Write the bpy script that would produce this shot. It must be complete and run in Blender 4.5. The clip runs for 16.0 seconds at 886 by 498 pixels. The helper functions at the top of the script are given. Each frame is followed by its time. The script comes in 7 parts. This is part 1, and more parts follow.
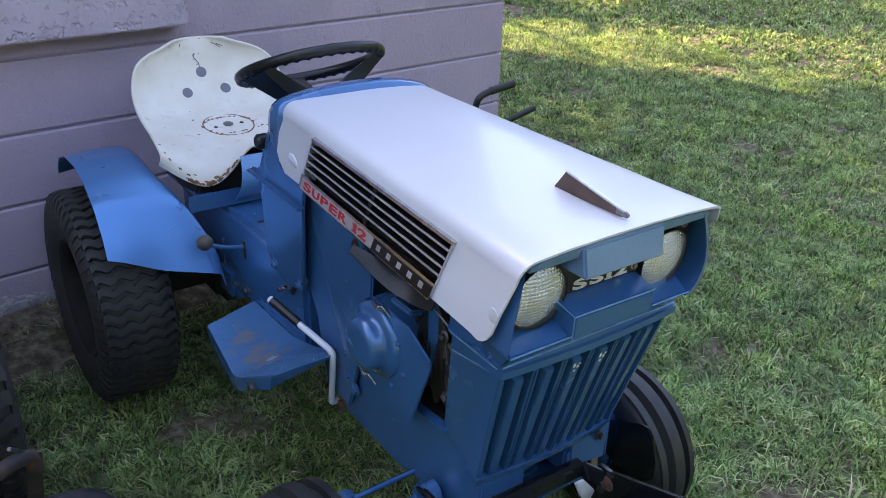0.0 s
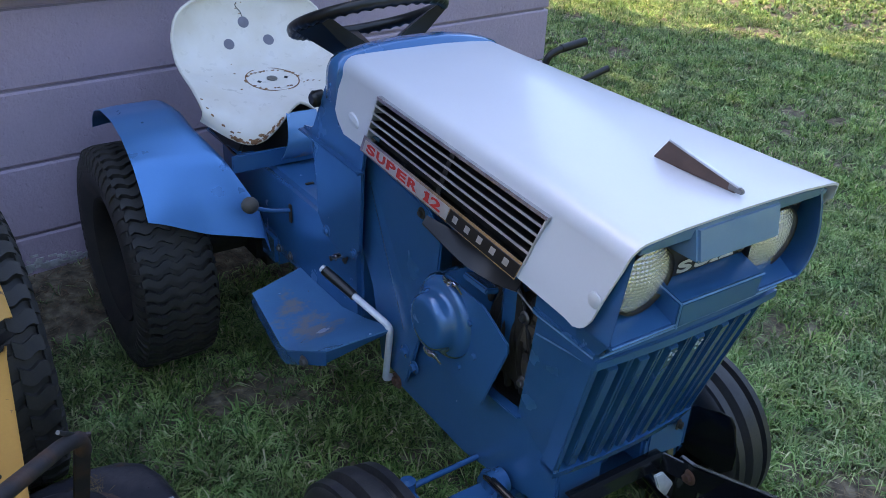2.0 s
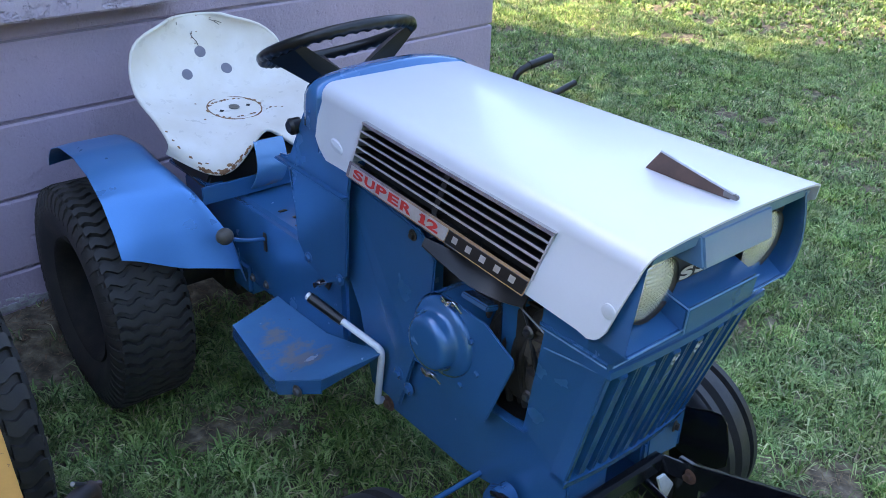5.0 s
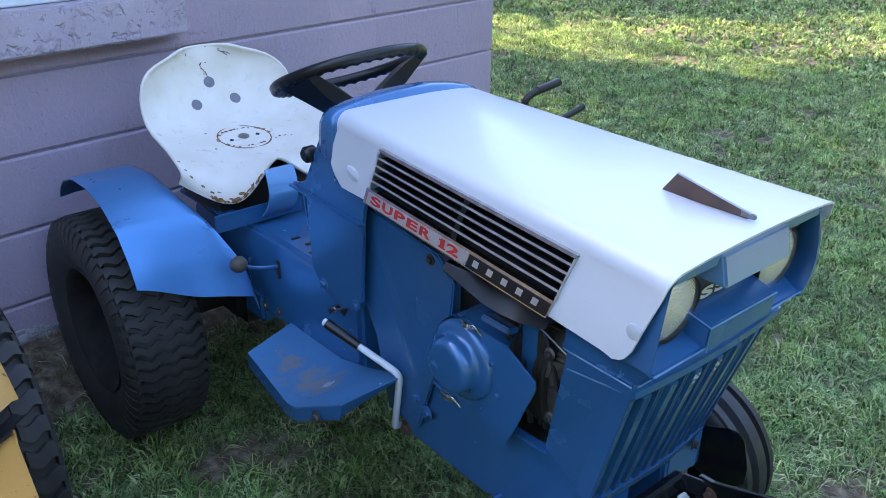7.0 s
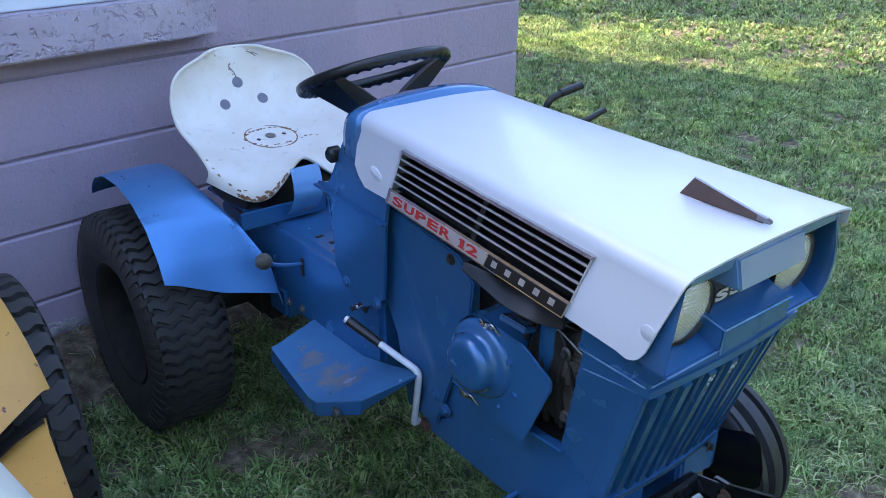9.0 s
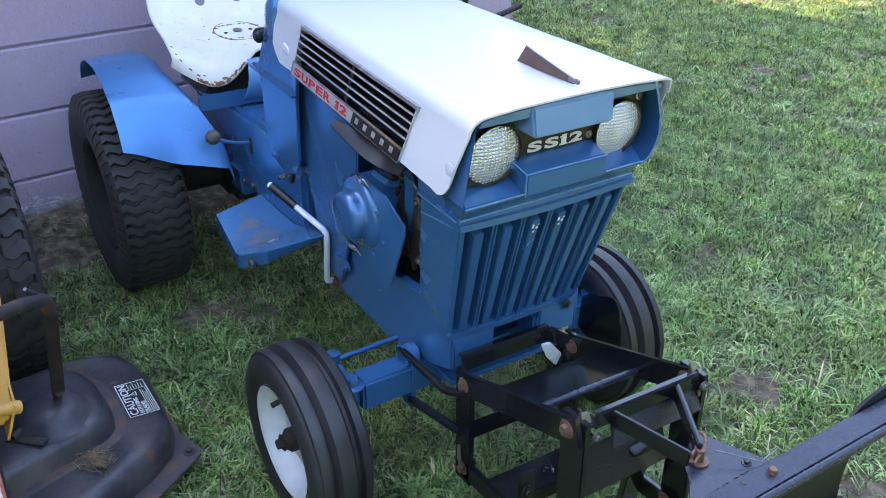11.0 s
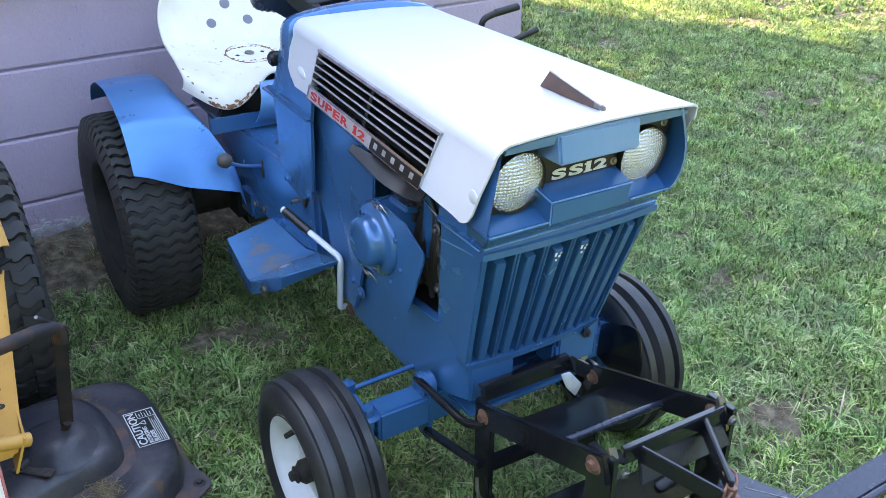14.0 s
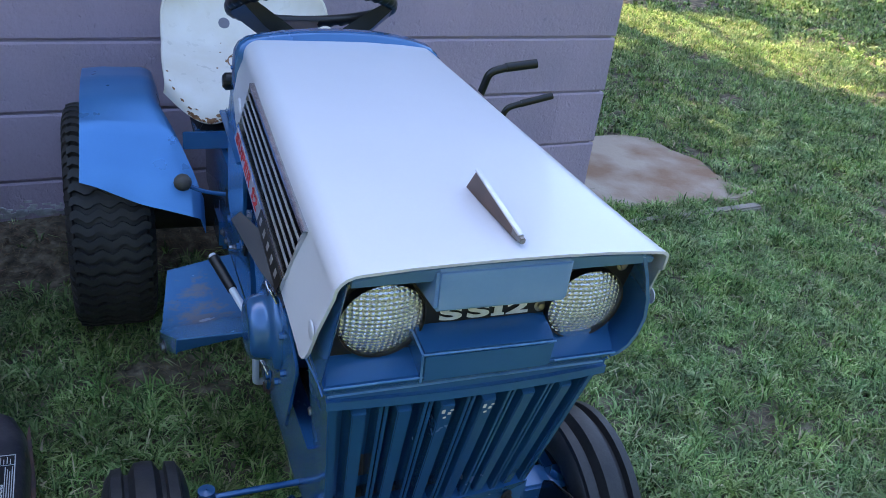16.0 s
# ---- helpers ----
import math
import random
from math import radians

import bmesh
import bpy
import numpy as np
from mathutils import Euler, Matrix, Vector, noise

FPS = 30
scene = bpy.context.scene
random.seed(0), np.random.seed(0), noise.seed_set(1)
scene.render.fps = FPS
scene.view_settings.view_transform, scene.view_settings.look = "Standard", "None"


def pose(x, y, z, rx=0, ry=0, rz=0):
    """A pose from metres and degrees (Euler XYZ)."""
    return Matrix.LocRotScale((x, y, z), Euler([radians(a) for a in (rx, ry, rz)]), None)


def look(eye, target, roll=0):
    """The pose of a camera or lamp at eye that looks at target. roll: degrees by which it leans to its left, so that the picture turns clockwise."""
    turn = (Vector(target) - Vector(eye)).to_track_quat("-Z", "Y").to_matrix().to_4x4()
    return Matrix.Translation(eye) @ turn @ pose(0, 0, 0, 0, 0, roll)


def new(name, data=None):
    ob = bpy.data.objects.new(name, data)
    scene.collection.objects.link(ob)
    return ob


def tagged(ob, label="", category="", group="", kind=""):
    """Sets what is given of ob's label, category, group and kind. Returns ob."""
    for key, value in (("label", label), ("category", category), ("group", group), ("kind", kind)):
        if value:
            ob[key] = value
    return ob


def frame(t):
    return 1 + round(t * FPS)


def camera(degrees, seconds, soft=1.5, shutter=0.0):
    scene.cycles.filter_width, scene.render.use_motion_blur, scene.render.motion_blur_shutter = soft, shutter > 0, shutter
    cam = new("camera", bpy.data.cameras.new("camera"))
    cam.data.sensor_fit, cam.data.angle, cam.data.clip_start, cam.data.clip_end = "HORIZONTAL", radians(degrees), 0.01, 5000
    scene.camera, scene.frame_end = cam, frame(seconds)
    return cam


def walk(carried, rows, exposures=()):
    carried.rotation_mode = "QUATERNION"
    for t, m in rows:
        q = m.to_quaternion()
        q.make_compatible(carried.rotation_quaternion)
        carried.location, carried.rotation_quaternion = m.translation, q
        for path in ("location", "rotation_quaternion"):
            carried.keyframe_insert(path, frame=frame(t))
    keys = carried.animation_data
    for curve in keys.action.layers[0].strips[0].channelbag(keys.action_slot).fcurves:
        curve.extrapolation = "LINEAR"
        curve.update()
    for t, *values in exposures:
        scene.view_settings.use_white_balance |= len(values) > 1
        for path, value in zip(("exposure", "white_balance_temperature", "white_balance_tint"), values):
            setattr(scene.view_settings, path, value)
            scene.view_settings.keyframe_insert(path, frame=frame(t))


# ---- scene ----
cam = camera(54.6, 16.0, soft=0.85)
PATH = [
    (0, (-0.971, -2.213, 1.49), (0.101, -0.756, 0.635), 1.8),
    (0.2, (-0.907, -2.162, 1.469), (0.109, -0.682, 0.588), 2.0),
    (0.5, (-0.877, -2.11, 1.445), (0.077, -0.61, 0.529), 2.3),
    (1, (-0.935, -2.074, 1.469), (0.013, -0.577, 0.541), 1.9),
    (1.5, (-0.973, -2.05, 1.458), (0.014, -0.578, 0.531), 2.1),
    (2, (-0.99, -2.041, 1.449), (0.038, -0.607, 0.508), 2.8),
    (2.5, (-0.98, -2.034, 1.455), (0.103, -0.64, 0.516), 2.8),
    (3, (-0.973, -2.026, 1.453), (0.144, -0.654, 0.519), 2.7),
    (3.5, (-0.973, -2.022, 1.452), (0.153, -0.662, 0.514), 2.5),
    (4, (-0.994, -2.012, 1.457), (0.134, -0.654, 0.517), 2.4),
    (4.5, (-1.043, -1.992, 1.459), (0.103, -0.639, 0.533), 2.0),
    (6.8, (-1.131, -1.96, 1.468), (0.056, -0.598, 0.61), 0.9),
    (7, (-1.129, -1.959, 1.468), (0.061, -0.598, 0.612), 0.8),
    (7.5, (-1.13, -1.963, 1.464), (0.066, -0.612, 0.601), 0.8),
    (8, (-1.134, -1.957, 1.47), (0.061, -0.606, 0.607), 0.7),
    (8.5, (-1.148, -1.96, 1.484), (0.024, -0.583, 0.63), 0.4),
    (9, (-1.139, -1.985, 1.48), (0.006, -0.587, 0.624), 0.8),
    (9.5, (-1.085, -2.135, 1.464), (0.004, -0.711, 0.578), 1.5),
    (9.7, (-1.031, -2.222, 1.465), (0.002, -0.773, 0.552), 0.7),
    (10, (-1.008, -2.329, 1.441), (-0.031, -0.852, 0.511), 1.1),
    (10.2, (-0.996, -2.367, 1.427), (-0.048, -0.88, 0.483), 1.2),
    (12.3, (-0.955, -2.466, 1.417), (0.061, -1.045, 0.443), 0.2),
    (12.5, (-0.951, -2.464, 1.418), (0.069, -1.046, 0.444), 0.5),
    (13, (-0.955, -2.466, 1.422), (0.066, -1.037, 0.465), 0.5),
    (13.5, (-0.96, -2.45, 1.423), (0.045, -0.994, 0.491), 0.2),
    (14, (-0.98, -2.39, 1.415), (-0.004, -0.907, 0.494), 1.0),
    (14.3, (-1.016, -2.299, 1.423), (-0.058, -0.803, 0.504), 1.2),
    (14.5, (-1.047, -2.217, 1.424), (-0.063, -0.732, 0.515), 1.4),
    (14.7, (-1.078, -2.147, 1.454), (-0.063, -0.675, 0.558), 1.0),
    (15, (-1.088, -2.052, 1.489), (-0.023, -0.602, 0.614), 0.6),
    (15.3, (-1.008, -2.053, 1.48), (0.014, -0.58, 0.594), 1.0),
    (15.5, (-0.866, -2.102, 1.457), (0.086, -0.589, 0.56), 3.2),
    (15.7, (-0.696, -2.167, 1.427), (0.162, -0.607, 0.515), 5.1),
    (16, (-0.458, -2.19, 1.432), (0.265, -0.575, 0.5), 7.6),
]
EXPOSURES = [(0, 2.62, 7500, 19), (0.5, 2.35, 7000, 15), (1.5, 2.38, 6850, 16), (3, 2.66, 6750, 15), (4.5, 2.8, 6600, 15), (7, 2.83, 6450, 14), (9, 2.75, 6300, 16), (10, 2.92, 6500, 17), (12.5, 3.65, 7600, 11),
             (13.5, 3.55, 7500, 12), (14.3, 3.36, 7300, 14), (14.5, 3.12, 7200, 15), (15, 2.66, 6950, 16), (15.5, 2.36, 6650, 14), (16, 2.48, 6500, 13)]
walk(cam, [(t, look(eye, target, roll)) for t, eye, target, roll in PATH], EXPOSURES)

# ---- world, sun ----
SUN_DIR = Vector((-0.25, 0.72, 0.65)).normalized()
world = bpy.data.worlds.new("sky")
scene.world = world
world.use_nodes = True
wn = world.node_tree.nodes
sky = wn.new("ShaderNodeTexSky")
sky.sky_type = "NISHITA"
sky.sun_disc = False
sky.sun_elevation = math.asin(SUN_DIR.z)
sky.sun_rotation = math.atan2(SUN_DIR.x, SUN_DIR.y)
sky.dust_density = 1.2
wn["Background"].inputs["Strength"].default_value = 0.15
world.node_tree.links.new(sky.outputs["Color"], wn["Background"].inputs["Color"])
sun = new("sun", bpy.data.lights.new("sun", "SUN"))
sun.data.energy = 3.5
sun.data.angle = radians(0.6)
sun.data.color = (1.0, 0.82, 0.50)
sun.matrix_world = look(SUN_DIR * 30, (0, 0, 0))


# ---- materials ----
def material(name, base, rough=0.5, metal=0.0, second=None, scale=8.0, lo=0.35, hi=0.65, grain=0.0, grain_scale=200.0,
             bump=0.0, bump_scale=60.0, coat=0.0, island=0.0, spots=None, spot_scale=30.0, spot_level=0.68, ior=1.45,
             rough_var=0.0, detail=6.0, each=0.0, pits=None, coat_rough=0.08, patch=None):
    """A painted, rubber, metal or mineral surface: two colours mixed by a broad noise, fine grain, spots of wear and relief."""
    m = bpy.data.materials.new(name)
    m.use_nodes = True
    nt = m.node_tree
    n, ln = nt.nodes, nt.links
    b = n["Principled BSDF"]
    b.inputs["Roughness"].default_value = rough
    b.inputs["Metallic"].default_value = metal
    b.inputs["IOR"].default_value = ior
    b.inputs["Coat Weight"].default_value = coat
    b.inputs["Coat Roughness"].default_value = coat_rough
    tc = n.new("ShaderNodeTexCoord")

    def noise_tex(sc, det=6.0, ro=0.55):
        t = n.new("ShaderNodeTexNoise")
        t.inputs["Scale"].default_value = sc
        t.inputs["Detail"].default_value = det
        t.inputs["Roughness"].default_value = ro
        ln.new(tc.outputs["Object"], t.inputs["Vector"])
        return t

    def ramp(src, a, z):
        r = n.new("ShaderNodeMapRange")
        r.inputs["From Min"].default_value = a
        r.inputs["From Max"].default_value = z
        ln.new(src, r.inputs["Value"])
        return r.outputs["Result"]

    def mix(fac, a, bcol, blend="MIX"):
        x = n.new("ShaderNodeMix")
        x.data_type = "RGBA"
        x.blend_type = blend
        for sock, v in ((x.inputs["Factor"], fac), (x.inputs["A"], a), (x.inputs["B"], bcol)):
            if isinstance(v, (int, float)):
                sock.default_value = v
            elif isinstance(v, tuple):
                sock.default_value = (*v, 1)
            else:
                ln.new(v, sock)
        return x.outputs["Result"]

    second = second or tuple(c * 0.8 for c in base)
    big = noise_tex(scale, detail)
    col = mix(ramp(big.outputs["Fac"], lo, hi), base, second)
    if grain:
        fine = noise_tex(grain_scale, 3.0)
        g = n.new("ShaderNodeMapRange")
        g.inputs["To Min"].default_value = 1 - grain
        g.inputs["To Max"].default_value = 1 + grain
        ln.new(fine.outputs["Fac"], g.inputs["Value"])
        comb = n.new("ShaderNodeCombineColor")
        for k in ("Red", "Green", "Blue"):
            ln.new(g.outputs["Result"], comb.inputs[k])
        col = mix(1.0, col, comb.outputs["Color"], "MULTIPLY")
    if island:
        geo = n.new("ShaderNodeNewGeometry")
        g = n.new("ShaderNodeMapRange")
        g.inputs["To Min"].default_value = 1 - island
        g.inputs["To Max"].default_value = 1 + island
        ln.new(geo.outputs["Random Per Island"], g.inputs["Value"])
        comb = n.new("ShaderNodeCombineColor")
        for k in ("Red", "Green", "Blue"):
            ln.new(g.outputs["Result"], comb.inputs[k])
        col = mix(1.0, col, comb.outputs["Color"], "MULTIPLY")
    if each:
        info = n.new("ShaderNodeObjectInfo")
        g = n.new("ShaderNodeMapRange")
        g.inputs["To Min"].default_value = 1 - each
        g.inputs["To Max"].default_value = 1 + each
        ln.new(info.outputs["Random"], g.inputs["Value"])
        comb = n.new("ShaderNodeCombineColor")
        for k in ("Red", "Green", "Blue"):
            ln.new(g.outputs["Result"], comb.inputs[k])
        col = mix(1.0, col, comb.outputs["Color"], "MULTIPLY")
    if spots:
        sp = noise_tex(spot_scale, 4.0, 0.6)
        f = ramp(sp.outputs["Fac"], spot_level, spot_level + 0.05)
        col = mix(f, col, spots)
    if patch:
        at_, reach, tint = patch
        d = n.new("ShaderNodeVectorMath")
        d.operation = "DISTANCE"
        d.inputs[1].default_value = at_
        ln.new(tc.outputs["Generated"], d.inputs[0])
        sm = n.new("ShaderNodeMath")
        sm.operation = "MULTIPLY_ADD"
        sm.inputs[1].default_value = -0.9
        ln.new(noise_tex(26.0, 6.0, 0.65).outputs["Fac"], sm.inputs[0])
        ln.new(d.outputs["Value"], sm.inputs[2])
        col = mix(ramp(sm.outputs["Value"], reach - 0.45, reach - 0.62), col, tint)
    ln.new(col, b.inputs["Base Color"])
    if rough_var:
        rv = noise_tex(scale * 3, 4.0)
        r = n.new("ShaderNodeMapRange")
        r.inputs["To Min"].default_value = max(0.02, rough - rough_var)
        r.inputs["To Max"].default_value = min(1, rough + rough_var)
        ln.new(rv.outputs["Fac"], r.inputs["Value"])
        ln.new(r.outputs["Result"], b.inputs["Roughness"])
    if bump:
        bt = noise_tex(bump_scale, 5.0, 0.6)
        bm_ = n.new("ShaderNodeBump")
        bm_.inputs["Strength"].default_value = bump
        bm_.inputs["Distance"].default_value = 0.004
        ln.new(bt.outputs["Fac"], bm_.inputs["Height"])
        last = bm_
        for sc, level, depth in pits or ():
            hole = ramp(noise_tex(sc, 3.0, 0.55).outputs["Fac"], level + 0.10, level - 0.02)
            last = n.new("ShaderNodeBump")
            last.inputs["Strength"].default_value = 1.0
            last.inputs["Distance"].default_value = depth
            ln.new(hole, last.inputs["Height"])
            ln.new(bm_.outputs["Normal"], last.inputs["Normal"])
            bm_ = last
        ln.new(last.outputs["Normal"], b.inputs["Normal"])
    return m


BLUE = material("blue_enamel", (0.033, 0.140, 0.322), 0.26, metal=0.25, coat=0.8, coat_rough=0.2, second=(0.028, 0.121, 0.288), scale=4, grain=0.03, bump=0.015, bump_scale=140,
                rough_var=0.04, spots=(0.03, 0.06, 0.12), spot_scale=22, spot_level=0.78)
BLUE_SATIN = material("blue_satin_enamel", (0.088, 0.250, 0.51), 0.30, metal=0.5, second=(0.078, 0.225, 0.47), scale=4, grain=0.04, bump=0.03, bump_scale=160, rough_var=0.08)
# Paler copy of the blue: sky reflection on brow and top rail, as colour.
BLUE_PALE = material("sky_lit_blue_enamel", (0.125, 0.225, 0.345), 0.30, metal=0.2, coat=0.8, second=(0.085, 0.185, 0.32), scale=6, grain=0.04, bump=0.015, bump_scale=140)
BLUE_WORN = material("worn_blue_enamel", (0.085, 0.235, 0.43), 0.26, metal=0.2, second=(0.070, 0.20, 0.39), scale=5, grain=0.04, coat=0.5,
                     spots=(0.13, 0.085, 0.06), spot_scale=38, spot_level=0.70, patch=((0.45, 0.48, 0.25), 0.315, (0.23, 0.235, 0.265)), bump=0.008, bump_scale=40, rough_var=0.05)
# Lighter blue that puts the glint of folded edges into the colour.
EDGE = material("glint_and_wear_blue", (0.15, 0.30, 0.50), 0.3, metal=0.3, second=(0.07, 0.20, 0.40), scale=30, lo=0.4, hi=0.6, grain=0.15)
WHITE = material("white_enamel", (0.553, 0.562, 0.595), 0.34, second=(0.522, 0.534, 0.57), scale=3, grain=0.02, coat=0.24, rough_var=0.04,
                 spots=(0.50, 0.50, 0.47), spot_scale=60, spot_level=0.80)
SEAT_WHITE = material("chipped_white_enamel", (0.755, 0.69, 0.62), 0.30, second=(0.70, 0.625, 0.53), scale=12, grain=0.02,
                      spots=(0.20, 0.10, 0.045), spot_scale=27, spot_level=0.735, rough_var=0.1)
RUST = material("rust", (0.15, 0.062, 0.028), 0.85, second=(0.34, 0.18, 0.085), scale=70, grain=0.25, bump=0.3, bump_scale=220)
RUBBER = material("tyre_rubber", (0.025, 0.024, 0.024), 0.68, second=(0.050, 0.043, 0.037), scale=10, grain=0.2, bump=0.12, bump_scale=200)
RUBBER_SMOOTH = material("ribbed_tyre_rubber", (0.019, 0.019, 0.022), 0.42, second=(0.036, 0.034, 0.034), scale=13, grain=0.25, bump=0.12, bump_scale=150)
BLACK = material("black_gloss_paint", (0.009, 0.009, 0.011), 0.15, ior=1.42, coat=0.25, second=(0.009, 0.009, 0.010), scale=14, grain=0.1, bump=0.10, bump_scale=110, rough_var=0.08)
BLACK_ROUGH = material("orange_peel_black_paint", (0.012, 0.012, 0.015), 0.16, ior=1.45, coat=0.25, second=(0.012, 0.012, 0.014), scale=14, bump=0.7, bump_scale=190)
BLADE = material("blue_black_paint", (0.016, 0.018, 0.032), 0.26, second=(0.022, 0.024, 0.040), scale=18, grain=0.08, bump=0.12, bump_scale=70, rough_var=0.1,
                 spots=(0.12, 0.12, 0.15), spot_scale=38, spot_level=0.74)
BLADE_BLACK = material("weathered_black_paint", (0.008, 0.008, 0.010), 0.34, ior=1.30, second=(0.011, 0.011, 0.011), scale=14, grain=0.1, bump=0.1, bump_scale=90)
# Grimy metal, and the shade inside slots and holes put in as colour.
DARK = material("grime_and_hollow_dark", (0.012, 0.011, 0.010), 0.8, second=(0.03, 0.024, 0.018), scale=16, grain=0.3, bump=0.4, bump_scale=60)
ENGINE = material("greasy_casting", (0.035, 0.03, 0.025), 0.6, second=(0.09, 0.07, 0.05), scale=22, grain=0.3, bump=0.5, bump_scale=50)
PLASTIC = material("black_plastic", (0.008, 0.008, 0.009), 0.3, second=(0.012, 0.012, 0.012), scale=20, grain=0.1, bump=0.05, bump_scale=150)
GUARD = material("charcoal_sheet", (0.012, 0.011, 0.012), 0.42, second=(0.018, 0.017, 0.017), scale=15, grain=0.1, bump=0.05)
CHROME = material("chrome", (0.72, 0.72, 0.74), 0.2, metal=1.0, second=(0.5, 0.5, 0.52), scale=40, rough_var=0.1)
STEEL = material("dull_steel", (0.27, 0.27, 0.28), 0.4, metal=1.0, second=(0.22, 0.2, 0.18), scale=80, grain=0.1)
SILVER = material("silver_trim", (0.62, 0.62, 0.63), 0.32, metal=0.7, second=(0.5, 0.5, 0.5), scale=40, grain=0.05)
RED = material("red_letter", (0.55, 0.035, 0.03), 0.5, scale=30)
BADGE_BLACK = material("badge_black", (0.010, 0.010, 0.011), 0.35, scale=30, grain=0.1)
BADGE_WHITE = material("badge_white", (0.72, 0.72, 0.70), 0.45, scale=60)
BROWN = material("brown_plastic", (0.110, 0.062, 0.046), 0.42, second=(0.08, 0.047, 0.036), scale=30, grain=0.1)
KNOB = material("grey_brown_knob", (0.10, 0.085, 0.07), 0.45, second=(0.06, 0.05, 0.04), scale=40, grain=0.15)
COPPER = material("rusty_bolt", (0.23, 0.115, 0.078), 0.5, metal=0.4, second=(0.12, 0.066, 0.048), scale=90, grain=0.2, bump=0.2, bump_scale=200)
WHITE_ROD = material("white_rod_paint", (0.74, 0.75, 0.78), 0.35, second=(0.66, 0.67, 0.7), scale=30, spots=(0.1, 0.08, 0.06), spot_scale=70, spot_level=0.72)
RIM_WHITE = material("white_wheel_paint", (0.70, 0.71, 0.74), 0.4, second=(0.6, 0.6, 0.62), scale=15, spots=(0.12, 0.07, 0.05), spot_scale=45, spot_level=0.72)
YELLOW = material("yellow_enamel", (0.60, 0.305, 0.068), 0.42, second=(0.53, 0.265, 0.058), scale=7, grain=0.06, spots=(0.12, 0.05, 0.035), spot_scale=34,
                  spot_level=0.66, bump=0.06, bump_scale=90)
CREAM = material("chalky_white_enamel", (0.70, 0.68, 0.58), 0.55, second=(0.62, 0.60, 0.50), scale=10, grain=0.04, spots=(0.24, 0.12, 0.07), spot_scale=30, spot_level=0.68)
DECK = material("faded_black_deck", (0.034, 0.033, 0.042), 0.33, second=(0.078, 0.070, 0.076), scale=11, lo=0.42, hi=0.64, grain=0.25, spots=(0.12, 0.072, 0.05), spot_scale=19,
                spot_level=0.63, bump=0.3, bump_scale=55, rough_var=0.12)
FADED_RED = material("faded_red_stripe", (0.30, 0.055, 0.045), 0.6, second=(0.40, 0.17, 0.12), scale=40)
RUSTY_BAND = material("rust_through_black_paint", (0.060, 0.052, 0.056), 0.6, second=(0.150, 0.078, 0.056), scale=13, lo=0.46, hi=0.66, grain=0.2, bump=0.3, bump_scale=70)
RUSTY_TUBE = material("rusting_black_tube", (0.028, 0.024, 0.026), 0.6, second=(0.095, 0.048, 0.032), scale=16, lo=0.45, hi=0.7, grain=0.15, bump=0.15)
WALL = material("lavender_block_paint", (0.448, 0.338, 0.415), 0.7, second=(0.380, 0.300, 0.365), scale=2.2, grain=0.07, grain_scale=120, bump=0.9, bump_scale=60, each=0.05, pits=((24, 0.66, 0.0022), (50, 0.66, 0.0016)),
                spots=(0.27, 0.215, 0.285), spot_scale=9, spot_level=0.70)
SILL = material("lavender_sill_paint", (0.50, 0.415, 0.48), 0.7, second=(0.44, 0.36, 0.425), scale=9, grain=0.07, bump=1.0, bump_scale=45, pits=((38, 0.58, 0.005), (18, 0.62, 0.004)))
JOINT = material("painted_mortar", (0.30, 0.24, 0.295), 0.8, scale=10, grain=0.06, bump=0.3)
WINDOW_WHITE = material("white_window_paint", (0.74, 0.77, 0.82), 0.45, second=(0.68, 0.71, 0.76), scale=6, grain=0.02)
CONCRETE = material("weathered_concrete", (0.36, 0.30, 0.25), 0.85, second=(0.26, 0.21, 0.17), scale=5, grain=0.18, bump=0.5, bump_scale=50)
CHALK = material("flaking_white_paint", (0.62, 0.60, 0.60), 0.8, second=(0.4, 0.37, 0.36), scale=40, grain=0.2, bump=0.5)
EARTH = material("bare_reddish_earth", (0.47, 0.37, 0.29), 0.95, second=(0.32, 0.19, 0.12), lo=0.4, hi=0.62, scale=3, grain=0.22, bump=0.6, bump_scale=45)
STRAW = material("dry_clippings", (0.24, 0.175, 0.095), 0.8, second=(0.15, 0.105, 0.055), scale=60, island=0.4)
LITTER = material("leaf_litter", (0.20, 0.125, 0.075), 0.85, second=(0.085, 0.055, 0.036), scale=40, island=0.5)
ROOF = material("grey_shingle", (0.12, 0.115, 0.11), 0.9, scale=6, grain=0.3, bump=0.4)
BARK = material("bark", (0.12, 0.085, 0.06), 0.9, scale=8, grain=0.3, bump=0.8, bump_scale=30)
LEAF = material("leaf", (0.06, 0.11, 0.025), 0.55, second=(0.04, 0.08, 0.02), scale=2, island=0.4)


def lens_glass():
    """Thin clear glass: see-through with a sharp gloss."""
    m = bpy.data.materials.new("lamp_glass")
    m.use_nodes = True
    n, ln = m.node_tree.nodes, m.node_tree.links
    b = n["Principled BSDF"]
    b.inputs["Base Color"].default_value = (0.75, 0.77, 0.75, 1)
    b.inputs["Roughness"].default_value = 0.06
    clear = n.new("ShaderNodeBsdfTransparent")
    mx = n.new("ShaderNodeMixShader")
    mx.inputs["Fac"].default_value = 0.10
    ln.new(clear.outputs["BSDF"], mx.inputs[1])
    ln.new(b.outputs["BSDF"], mx.inputs[2])
    ln.new(mx.outputs["Shader"], n["Material Output"].inputs["Surface"])
    return m


